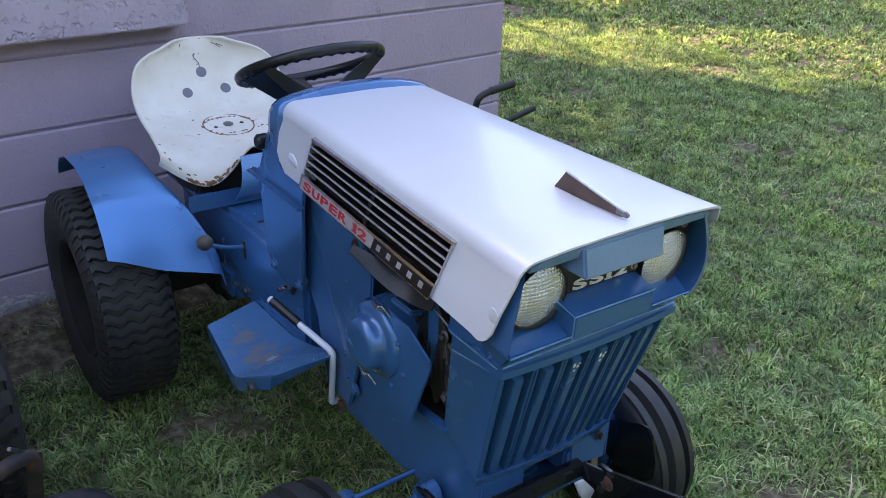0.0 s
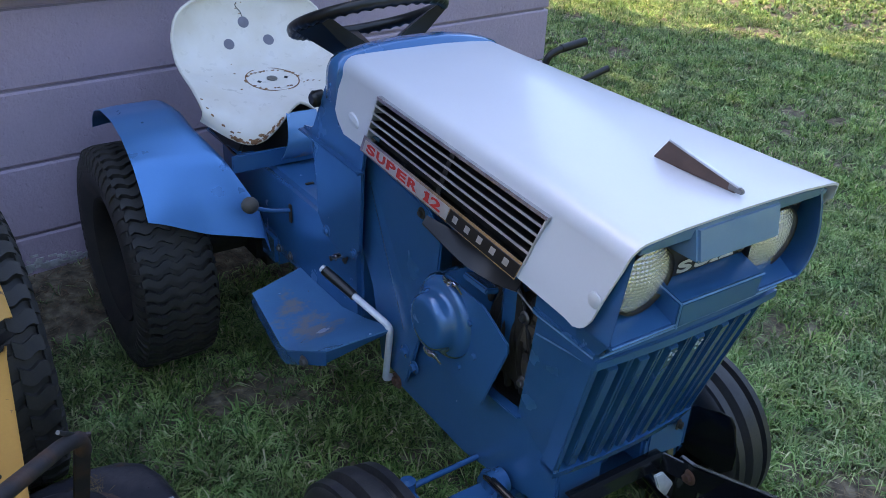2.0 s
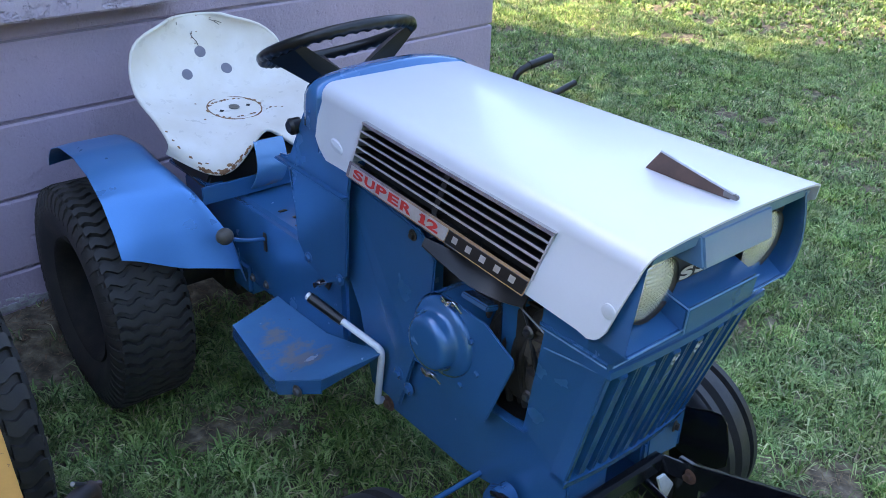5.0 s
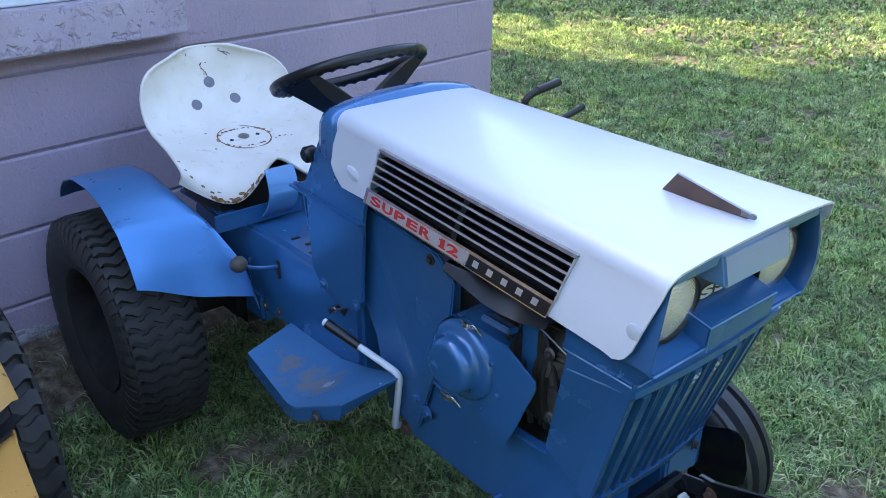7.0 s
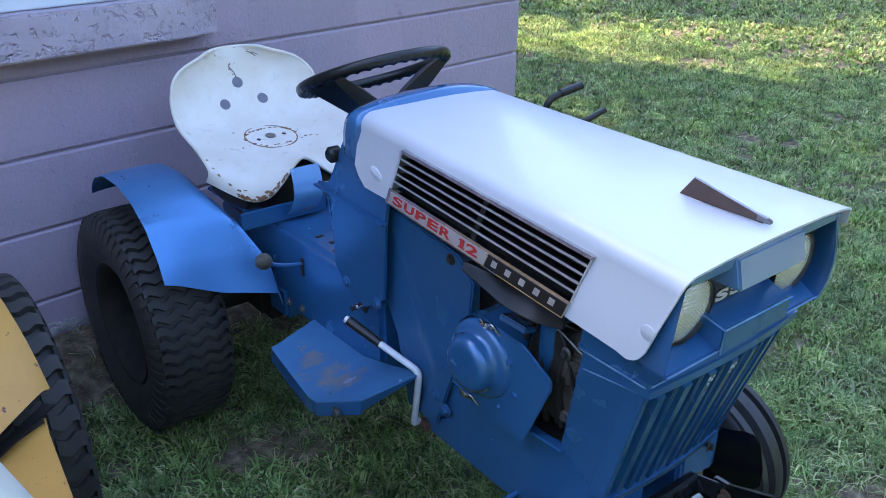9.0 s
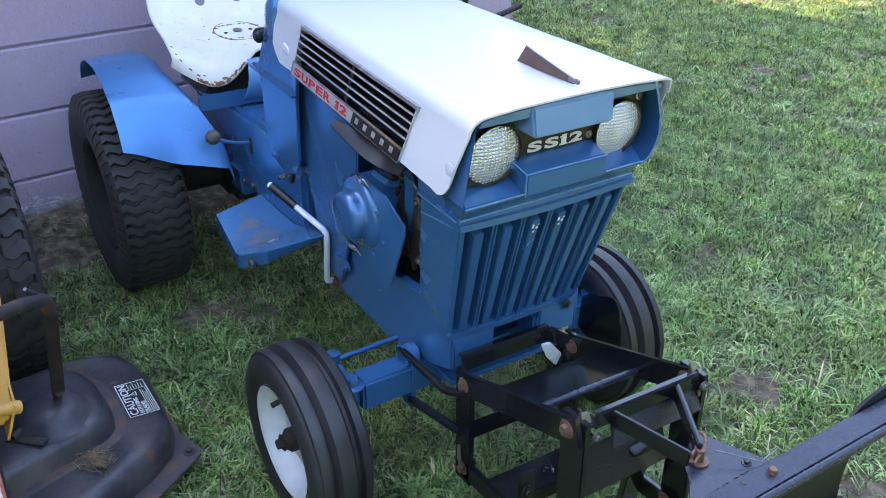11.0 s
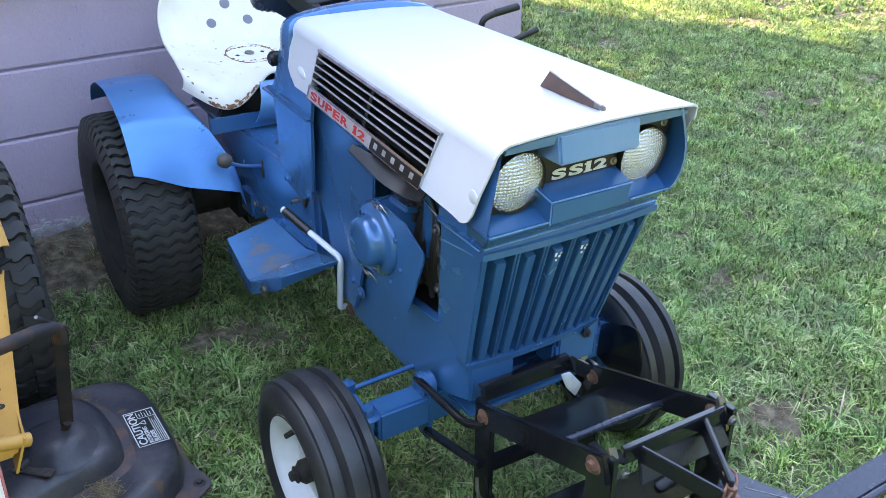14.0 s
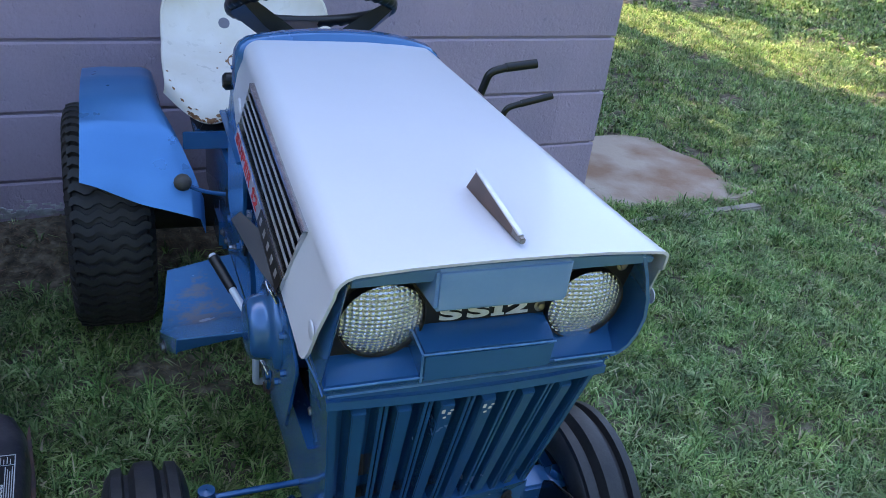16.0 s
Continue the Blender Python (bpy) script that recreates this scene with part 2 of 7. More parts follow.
def pane_glass():
    m = bpy.data.materials.new("window_glass")
    m.use_nodes = True
    b = m.node_tree.nodes["Principled BSDF"]
    b.inputs["Base Color"].default_value = (0.03, 0.035, 0.04, 1)
    b.inputs["Roughness"].default_value = 0.04
    return m


GLASS, PANE = lens_glass(), pane_glass()
REFLECTOR = material("lamp_reflector", (0.50, 0.53, 0.62), 0.15, metal=0.85, second=(0.56, 0.58, 0.64), scale=18)


def ground_material():
    """Soil with thatch: brown earth, dry straw and green moss by noise."""
    m = bpy.data.materials.new("soil_and_thatch")
    m.use_nodes = True
    nt = m.node_tree
    n, ln = nt.nodes, nt.links
    b = n["Principled BSDF"]
    b.inputs["Roughness"].default_value = 0.95
    tc = n.new("ShaderNodeTexCoord")
    def nz(s, d=6):
        t = n.new("ShaderNodeTexNoise")
        t.inputs["Scale"].default_value = s
        t.inputs["Detail"].default_value = d
        ln.new(tc.outputs["Object"], t.inputs["Vector"])
        return t.outputs["Fac"]
    def rp(src, stops):
        r = n.new("ShaderNodeValToRGB")
        e = r.color_ramp.elements
        e[0].position, e[0].color = stops[0][0], (*stops[0][1], 1)
        e[1].position, e[1].color = stops[-1][0], (*stops[-1][1], 1)
        for p, c in stops[1:-1]:
            x = e.new(p)
            x.color = (*c, 1)
        ln.new(src, r.inputs["Fac"])
        return r.outputs["Color"]
    soil = rp(nz(26), [(0.3, (0.040, 0.031, 0.020)), (0.5, (0.125, 0.098, 0.066)), (0.7, (0.29, 0.235, 0.165))])
    moss = rp(nz(40), [(0.35, (0.035, 0.065, 0.015)), (0.65, (0.10, 0.15, 0.04))])
    mx = n.new("ShaderNodeMix")
    mx.data_type = "RGBA"
    mask = n.new("ShaderNodeMapRange")
    mask.inputs["From Min"].default_value = 0.64
    mask.inputs["From Max"].default_value = 0.74
    ln.new(nz(1.7), mask.inputs["Value"])
    ln.new(mask.outputs["Result"], mx.inputs["Factor"])
    ln.new(soil, mx.inputs["A"])
    ln.new(moss, mx.inputs["B"])
    ln.new(mx.outputs["Result"], b.inputs["Base Color"])
    bp = n.new("ShaderNodeBump")
    bp.inputs["Strength"].default_value = 0.7
    bp.inputs["Distance"].default_value = 0.012
    ln.new(nz(70), bp.inputs["Height"])
    ln.new(bp.outputs["Normal"], b.inputs["Normal"])
    return m


def grass_material(name, deep, fresh, pale, dry):
    """Blades that differ one from another, in patches of a hand's width that run from blue-green to yellow-green."""
    m = bpy.data.materials.new(name)
    m.use_nodes = True
    nt = m.node_tree
    n, ln = nt.nodes, nt.links
    b = n["Principled BSDF"]
    b.inputs["Roughness"].default_value = 0.42
    b.inputs["Specular IOR Level"].default_value = 0.25
    geo = n.new("ShaderNodeNewGeometry")
    r = n.new("ShaderNodeValToRGB")
    e = r.color_ramp.elements
    e[0].position, e[0].color = 0.0, (*deep, 1)
    e[1].position, e[1].color = 1.0, (*dry, 1)
    for p, q in ((0.38, fresh), (0.80, pale), (0.95, tuple(0.6 * u + 0.4 * v for u, v in zip(pale, dry)))):
        x = e.new(p)
        x.color = (*q, 1)
    ln.new(geo.outputs["Random Per Island"], r.inputs["Fac"])
    tc = n.new("ShaderNodeTexCoord")

    def patch(scale, lo, hi, to_lo, to_hi):
        t = n.new("ShaderNodeTexNoise")
        t.inputs["Scale"].default_value = scale
        t.inputs["Detail"].default_value = 4
        ln.new(tc.outputs["Object"], t.inputs["Vector"])
        mr = n.new("ShaderNodeMapRange")
        for k, v in (("From Min", lo), ("From Max", hi), ("To Min", to_lo), ("To Max", to_hi)):
            mr.inputs[k].default_value = v
        ln.new(t.outputs["Fac"], mr.inputs["Value"])
        return mr.outputs["Result"]

    hsv = n.new("ShaderNodeHueSaturation")
    ln.new(patch(9.0, 0.3, 0.7, 0.508, 0.468), hsv.inputs["Hue"])
    ln.new(patch(3.1, 0.3, 0.7, 1.08, 0.86), hsv.inputs["Saturation"])
    ln.new(patch(7.0, 0.3, 0.7, 0.58, 1.46), hsv.inputs["Value"])
    tuft = n.new("ShaderNodeMix")
    tuft.data_type, tuft.blend_type = "RGBA", "MULTIPLY"
    tuft.inputs["Factor"].default_value = 1.0
    shade_ = n.new("ShaderNodeCombineColor")
    level = patch(24.0, 0.30, 0.70, 0.78, 1.22)
    for k in ("Red", "Green", "Blue"):
        ln.new(level, shade_.inputs[k])
    ln.new(r.outputs["Color"], tuft.inputs["A"])
    ln.new(shade_.outputs["Color"], tuft.inputs["B"])
    ln.new(tuft.outputs["Result"], hsv.inputs["Color"])
    ln.new(hsv.outputs["Color"], b.inputs["Base Color"])
    tr = n.new("ShaderNodeBsdfTranslucent")
    ln.new(hsv.outputs["Color"], tr.inputs["Color"])
    ms = n.new("ShaderNodeMixShader")
    ms.inputs["Fac"].default_value = 0.3
    ln.new(b.outputs["BSDF"], ms.inputs[1])
    ln.new(tr.outputs["BSDF"], ms.inputs[2])
    ln.new(ms.outputs["Shader"], n["Material Output"].inputs["Surface"])
    return m


SOIL = ground_material()
GRASS = grass_material("grass_blades", (0.034, 0.082, 0.020), (0.180, 0.312, 0.088), (0.338, 0.480, 0.172), (0.66, 0.55, 0.35))

# ---- mesh helpers ----
AT = {}


def thing(name, place, label, category, group="", kind=""):
    ob = new(name)
    ob.empty_display_size = 0.1
    ob.location = place
    AT[ob] = Vector(place)
    return tagged(ob, label, category, group, kind)


def shade(me, angle=38):
    me.polygons.foreach_set("use_smooth", [True] * len(me.polygons))
    me.set_sharp_from_angle(angle=radians(angle))


def part(name, bm, mat, parent=None, label="", angle=38, kind=""):
    """Links a bmesh, given in world metres, as one mesh under a thing or a part."""
    if parent is not None:
        bmesh.ops.translate(bm, vec=-AT[parent], verts=bm.verts)
    bmesh.ops.recalc_face_normals(bm, faces=bm.faces)
    me = bpy.data.meshes.new(name)
    bm.to_mesh(me)
    bm.free()
    me.materials.append(mat)
    shade(me, angle)
    ob = new(name, me)
    if parent is not None:
        ob.parent = parent
        AT[ob] = AT[parent]
    else:
        AT[ob] = Vector((0, 0, 0))
    return tagged(ob, label, kind=kind)


def begin():
    return bmesh.new()


def soften(bm, width, segments=2, limit=30, geom=None):
    edges = [e for e in (geom or bm.edges) if len(e.link_faces) == 2 and e.calc_face_angle(0) > radians(limit)]
    if edges:
        bmesh.ops.bevel(bm, geom=edges, offset=width, segments=segments, affect="EDGES", clamp_overlap=True)
    return bm


def add(bm, other):
    """Joins other into bm."""
    me = bpy.data.meshes.new("tmp")
    other.to_mesh(me)
    other.free()
    bm.from_mesh(me)
    bpy.data.meshes.remove(me)
    return bm


def box(c, s, rot=(0, 0, 0), bevel=0.0, segments=2):
    bm = begin()
    bmesh.ops.create_cube(bm, size=1, matrix=Matrix.Diagonal((*s, 1)))
    if bevel:
        soften(bm, bevel, segments)
    bm.transform(pose(*c, *rot))
    return bm


def beam(a, b, w, h, up=(0, 0, 1), bevel=0.0):
    """A bar of width w and height h from a to b."""
    a, b = Vector(a), Vector(b)
    d = b - a
    y = d.normalized()
    x = y.cross(Vector(up)).normalized()
    z = x.cross(y)
    bm = begin()
    bmesh.ops.create_cube(bm, size=1, matrix=Matrix.Diagonal((w, d.length, h, 1)))
    if bevel:
        soften(bm, bevel)
    m = Matrix((x, y, z)).transposed().to_4x4()
    m.translation = (a + b) / 2
    bm.transform(m)
    return bm


def prism(outline, axis, lo, hi, bevel=0.0, segments=2):
    """A polygon in the two other axes, thick from lo to hi along axis."""
    bm = begin()
    def put(p, v):
        q = list(p)
        q.insert("xyz".index(axis), v)
        return bm.verts.new(q)
    a = [put(p, lo) for p in outline]
    b = [put(p, hi) for p in outline]
    k = len(a)
    bm.faces.new(a)
    bm.faces.new(b[::-1])
    for i in range(k):
        bm.faces.new((a[i], b[i], b[(i + 1) % k], a[(i + 1) % k]))
    bmesh.ops.recalc_face_normals(bm, faces=bm.faces)
    if bevel:
        soften(bm, bevel, segments)
    return bm


def hexahedron(c8, bevel=0.0, segments=2):
    """A six-sided block from eight corners: four below or behind, then four above or before them."""
    bm = begin()
    v = [bm.verts.new(c) for c in c8]
    for f in ((3, 2, 1, 0), (4, 5, 6, 7), (0, 1, 5, 4), (1, 2, 6, 5), (2, 3, 7, 6), (3, 0, 4, 7)):
        bm.faces.new([v[i] for i in f])
    bmesh.ops.recalc_face_normals(bm, faces=bm.faces)
    if bevel:
        soften(bm, bevel, segments)
    return bm


def rings(loops, closed=True, caps=True):
    bm = begin()
    vs = [[bm.verts.new(p) for p in l] for l in loops]
    k = len(vs[0])
    for a, b in zip(vs, vs[1:]):
        for i in range(k if closed else k - 1):
            bm.faces.new((a[i], a[(i + 1) % k], b[(i + 1) % k], b[i]))
    if caps and closed:
        bm.faces.new(vs[0][::-1])
        bm.faces.new(vs[-1])
    return bm


def tube(points, r, n=10, caps=True):
    pts = [Vector(p) for p in points]
    rs = r if isinstance(r, (list, tuple)) else [r] * len(pts)
    loops = []
    ref = None
    for i, p in enumerate(pts):
        t = (pts[min(i + 1, len(pts) - 1)] - pts[max(i - 1, 0)]).normalized()
        if ref is None:
            ref = t.orthogonal().normalized()
        ref = (ref - t * ref.dot(t)).normalized()
        o = t.cross(ref)
        loops.append([p + rs[i] * (math.cos(2 * math.pi * j / n) * ref + math.sin(2 * math.pi * j / n) * o) for j in range(n)])
    return rings(loops, True, caps)


def bent(points, radius=0.02, steps=5):
    """A polyline with its inner corners rounded."""
    pts = [Vector(p) for p in points]
    out = [pts[0]]
    for a, b, c in zip(pts, pts[1:], pts[2:]):
        u, w = (a - b).normalized(), (c - b).normalized()
        d = min(radius, (a - b).length * 0.45, (c - b).length * 0.45)
        p, q = b + u * d, b + w * d
        for i in range(steps + 1):
            s = i / steps
            out.append((1 - s) ** 2 * p + 2 * s * (1 - s) * b + s * s * q)
    return out + [pts[-1]]


def lathe(profile, centre, axis="x", n=32, flip=1):
    """Turns (radius, along) pairs about an axis through centre."""
    c = Vector(centre)
    e = {"x": (Vector((1, 0, 0)), Vector((0, 1, 0)), Vector((0, 0, 1))), "y": (Vector((0, 1, 0)), Vector((0, 0, 1)), Vector((1, 0, 0))),
         "z": (Vector((0, 0, 1)), Vector((1, 0, 0)), Vector((0, 1, 0)))}[axis]
    loops = [[c + e[0] * h * flip + r * (math.cos(2 * math.pi * j / n) * e[1] + math.sin(2 * math.pi * j / n) * e[2]) for j in range(n)] for r, h in profile]
    return rings(loops, True, False)


def sheet(grid, thick):
    """A surface given as rows of points, thickened to the side of its normals."""
    bm = begin()
    rows, cols = len(grid), len(grid[0])
    g = [[Vector(p) for p in row] for row in grid]
    nrm = [[None] * cols for _ in range(rows)]
    for i in range(rows):
        for j in range(cols):
            du = g[min(i + 1, rows - 1)][j] - g[max(i - 1, 0)][j]
            dv = g[i][min(j + 1, cols - 1)] - g[i][max(j - 1, 0)]
            nrm[i][j] = du.cross(dv).normalized()
    a = [[bm.verts.new(g[i][j]) for j in range(cols)] for i in range(rows)]
    b = [[bm.verts.new(g[i][j] + nrm[i][j] * thick) for j in range(cols)] for i in range(rows)]
    for i in range(rows - 1):
        for j in range(cols - 1):
            bm.faces.new((a[i][j], a[i][j + 1], a[i + 1][j + 1], a[i + 1][j]))
            bm.faces.new((b[i][j], b[i + 1][j], b[i + 1][j + 1], b[i][j + 1]))
    def strip(u, w):
        for k in range(len(u) - 1):
            bm.faces.new((u[k], u[k + 1], w[k + 1], w[k]))
    strip(a[0], b[0]), strip(a[-1], b[-1])
    strip([r[0] for r in a], [r[0] for r in b]), strip([r[-1] for r in a], [r[-1] for r in b])
    return bm


def hexbolt(p, direction, r=0.009, h=0.008, washer=True):
    bm = begin()
    d = Vector(direction).normalized()
    q = d.to_track_quat("Z", "Y").to_matrix().to_4x4()
    for k, (rr, z0, z1, n) in enumerate(((r * 1.7, 0, h * 0.3, 16), (r, h * 0.3, h * 1.2, 6)) if washer else ((r, 0, h, 6),)):
        loops = [[Vector((s * rr * math.cos(2 * math.pi * j / n), s * rr * math.sin(2 * math.pi * j / n), z)) for j in range(n)]
                 for z, s in ((z0, 1), (z1 - h * 0.15, 1), (z1, 0.86))]
        add(bm, rings(loops))
    q.translation = Vector(p)
    bm.transform(q)
    return bm


def words(text, size, depth, m, bold=0.0, stretch=1.0):
    """A bmesh of built-in lettering, its baseline's left end at the origin of m, reading along x, facing z."""
    cu = bpy.data.curves.new("letters", "FONT")
    cu.body, cu.size, cu.extrude, cu.offset = text, size, depth, bold
    ob = new("letters", cu)
    bpy.context.view_layer.update()
    me = bpy.data.meshes.new_from_object(ob.evaluated_get(bpy.context.evaluated_depsgraph_get()))
    bpy.data.objects.remove(ob)
    bpy.data.curves.remove(cu)
    bm = begin()
    bm.from_mesh(me)
    bpy.data.meshes.remove(me)
    bm.transform(m @ Matrix.Diagonal((stretch, 1, 1, 1)))
    return bm


def letter(ch, m, width, height, depth, bold=0.03):
    """One built-in letter stretched to a width and height, its lower left corner at the origin of m, facing z."""
    bm = words(ch, 1.0, 0.5, Matrix.Identity(4), bold)
    lo = [min(v.co[k] for v in bm.verts) for k in range(3)]
    hi = [max(v.co[k] for v in bm.verts) for k in range(3)]
    for v in bm.verts:
        v.co = Vector(((v.co.x - lo[0]) / (hi[0] - lo[0]) * width, (v.co.y - lo[1]) / (hi[1] - lo[1]) * height, (v.co.z - lo[2]) / (hi[2] - lo[2]) * depth))
    bm.transform(m)
    return bm


def line_of_letters(text, m, width, gap, height, depth, mat, parent, label, bold=0.03):
    """A line of letters, each a part of its own."""
    x = 0.0
    for ch in text:
        w = {" ": 0.45, "1": 0.36}.get(ch, 1.0) * width
        if ch != " ":
            one = part("letter", letter(ch, m @ Matrix.Translation((x, 0, 0)), w, height, depth, bold), mat, parent, label)
            if ch == "1" and gap > 0.004:
                for c8 in ((-0.3, 1.3, 0.0, 0.16), (-0.35, 0.4, 0.72, 0.88)):
                    bm = box((x + w * 0.5 * (c8[0] + c8[1]), height * 0.5 * (c8[2] + c8[3]), depth * 0.7), (w * (c8[1] - c8[0]), height * (c8[3] - c8[2]), depth))
                    bm.transform(m)
                    part("serif", bm, mat, parent)
        x += w + gap


def frame_of(origin, along, up):
    """A pose with x along, y nearest to up and z out of the two."""
    x = Vector(along).normalized()
    z = x.cross(Vector(up)).normalized()
    y = z.cross(x)
    m = Matrix((x, y, z)).transposed().to_4x4()
    m.translation = Vector(origin)
    return m


def lerp(a, b, s):
    return Vector(a) * (1 - s) + Vector(b) * s


def mapped(fn, us, vs):
    return [[fn(u, v) for v in vs] for u in us]


def steps(a, b, k):
    return [a + (b - a) * i / (k - 1) for i in range(k)]


def through_points(pairs, s):
    """Piecewise smooth value at s of (s, value) pairs."""
    for (a, x), (b, y) in zip(pairs, pairs[1:]):
        if s <= b:
            k = (s - a) / (b - a)
            return x + (y - x) * k
    return pairs[-1][1]

# ---- the blue garden tractor ----
TR = thing("garden_tractor", (0, -0.5, 0), "blue garden tractor with white hood and chipped white pan seat", "garden tractor")


def tyre_profile(R, w, rim_r, crown=0.012):
    """Section of a tyre as (radius, along), from the inner bead over the tread to the outer bead."""
    h = w / 2
    return [(rim_r, -h * 0.62), (rim_r + 0.012, -h * 0.78), (rim_r + (R - rim_r) * 0.45, -h * 0.99), (R - 0.035, -h * 0.98), (R - 0.014, -h * 0.9), (R - 0.004, -h * 0.72),
            (R + crown * 0.2, -h * 0.35), (R + crown * 0.3, 0), (R + crown * 0.2, h * 0.35), (R - 0.004, h * 0.72), (R - 0.014, h * 0.9), (R - 0.035, h * 0.98),
            (rim_r + (R - rim_r) * 0.45, h * 0.99), (rim_r + 0.012, h * 0.78), (rim_r, h * 0.62)]


def lug_mesh(R, w, x0, x1, pitch, sway=0.26):
    """One tread bar across part of the tyre's width, at the angle 0, about the wheel's centre."""
    def at(x, a, r):
        return Vector((x, r * math.cos(a), r * math.sin(a)))
    def crown(x):
        k = abs(x) / (w / 2)
        return R - 0.006 - (0.05 * (k - 0.62) ** 1.5 if k > 0.62 else 0.0)
    loops = []
    for x in steps(x0, x1, 17):
        wave = sway * pitch * math.cos((x / w) * 2 * math.pi * 4)
        r1, r0 = crown(x) + 0.010, crown(x) - 0.014
        lo, hi = wave - pitch * 0.36, wave + pitch * 0.36
        loops.append([at(x, lo, r0), at(x, lo + pitch * 0.07, r1), at(x, hi - pitch * 0.07, r1), at(x, hi, r0)])
    bm = begin()
    vs = [[bm.verts.new(p) for p in l] for l in loops]
    for u, v in zip(vs, vs[1:]):
        for q in range(3):
            bm.faces.new((u[q], u[q + 1], v[q + 1], v[q]))
    bm.faces.new(vs[0]), bm.faces.new(vs[-1][::-1])
    return bm


def shoulder_mesh(R, w, side, pitch):
    """One block on the tyre's shoulder, running down its side."""
    def at(x, a, r):
        return Vector((x * side, r * math.cos(a), r * math.sin(a)))
    prof = [(w * 0.415, R - 0.004), (w * 0.470, R - 0.018), (w * 0.497, R - 0.042), (w * 0.497, R - 0.062), (w * 0.47, R - 0.062), (w * 0.40, R - 0.02)]
    bm = begin()
    a = [bm.verts.new(at(x, -pitch * 0.27, r)) for x, r in prof]
    b = [bm.verts.new(at(x, pitch * 0.27, r)) for x, r in prof]
    bm.faces.new(a), bm.faces.new(b[::-1])
    for i in range(len(prof)):
        bm.faces.new((a[i], b[i], b[(i + 1) % len(prof)], a[(i + 1) % len(prof)]))
    return bm


def bare_mesh(name, bm, mat):
    bmesh.ops.recalc_face_normals(bm, faces=bm.faces)
    me = bpy.data.meshes.new(name)
    bm.to_mesh(me)
    bm.free()
    me.materials.append(mat)
    shade(me, 30)
    return me


def lug_tyre(parent, centre, R, w, rim_r, label, rows=56, lugs=1, sway=0.21):
    """A turf tyre: a carcass and, as parts of it, wavy tread bars split in blocks and shoulder blocks."""
    wheel = part("rear_wheel", lathe(tyre_profile(R - 0.008, w, rim_r), centre, "x", 64), RUBBER, parent, label, 30)
    pitch = 2 * math.pi / rows
    c = Vector(centre) - AT[parent]
    for j in range(lugs):
        x0 = -w * 0.44 + w * 0.88 * j / lugs + 0.0016
        x1 = -w * 0.44 + w * 0.88 * (j + 1) / lugs - 0.0016
        me = bare_mesh("tread_lug", lug_mesh(R, w, x0, x1, pitch, sway), RUBBER)
        for i in range(rows):
            ob = new("tread_lug", me)
            ob.parent = wheel
            ob.matrix_basis = pose(*c, 360 * (i + (0.5 if j % 2 else 0.0)) / rows, 0, 0)
    for side in (-1, 1):
        me = bare_mesh("shoulder_lug", shoulder_mesh(R, w, side, pitch), RUBBER)
        for i in range(rows):
            ob = new("shoulder_lug", me)
            ob.parent = wheel
            ob.matrix_basis = pose(*c, 360 * (i + 0.5) / rows, 0, 0)
    return wheel


def rib_tyre(centre, R, w, rim_r):
    """A front tyre with three raised ribs round it."""
    h = w / 2
    prof = [(rim_r, -h * 0.6), (rim_r + 0.012, -h * 0.78), (rim_r + (R - rim_r) * 0.4, -h * 0.98), (R - 0.04, -h * 1.0), (R - 0.022, -h * 0.93), (R - 0.012, -h * 0.84),
            (R - 0.010, -h * 0.80), (R - 0.003, -h * 0.76), (R - 0.001, -h * 0.52), (R - 0.015, -h * 0.47), (R - 0.015, -h * 0.37), (R + 0.003, -h * 0.22), (R + 0.005, 0),
            (R + 0.003, h * 0.22), (R - 0.015, h * 0.37), (R - 0.015, h * 0.47), (R - 0.001, h * 0.52), (R - 0.003, h * 0.76), (R - 0.010, h * 0.80), (R - 0.012, h * 0.84),
            (R - 0.022, h * 0.93), (R - 0.04, h * 1.0), (rim_r + (R - rim_r) * 0.4, h * 0.98), (rim_r + 0.012, h * 0.78), (rim_r, h * 0.6)]
    return lathe(prof, centre, "x", 72)


def rim(centre, r, w, dish, side):
    """A pressed wheel: flange, drop centre and dished disc; side is the way it faces along x."""
    h = w / 2
    prof = [(r + 0.014, h * 0.98), (r + 0.010, h * 1.06), (r, h * 1.0), (r - 0.008, h * 0.8), (r - 0.016, h * 0.55), (r - 0.018, dish + 0.012), (r - 0.028, dish), (r * 0.55, dish + 0.004),
            (r * 0.42, dish + 0.014), (0.02, dish + 0.014), (0.001, dish + 0.014)]
    bm = lathe(prof, centre, "x", 48, side)
    add(bm, lathe([(r + 0.014, -h * 0.98), (r - 0.01, -h * 0.9), (r - 0.016, 0), (r - 0.018, dish)], centre, "x", 48, side))
    return bm


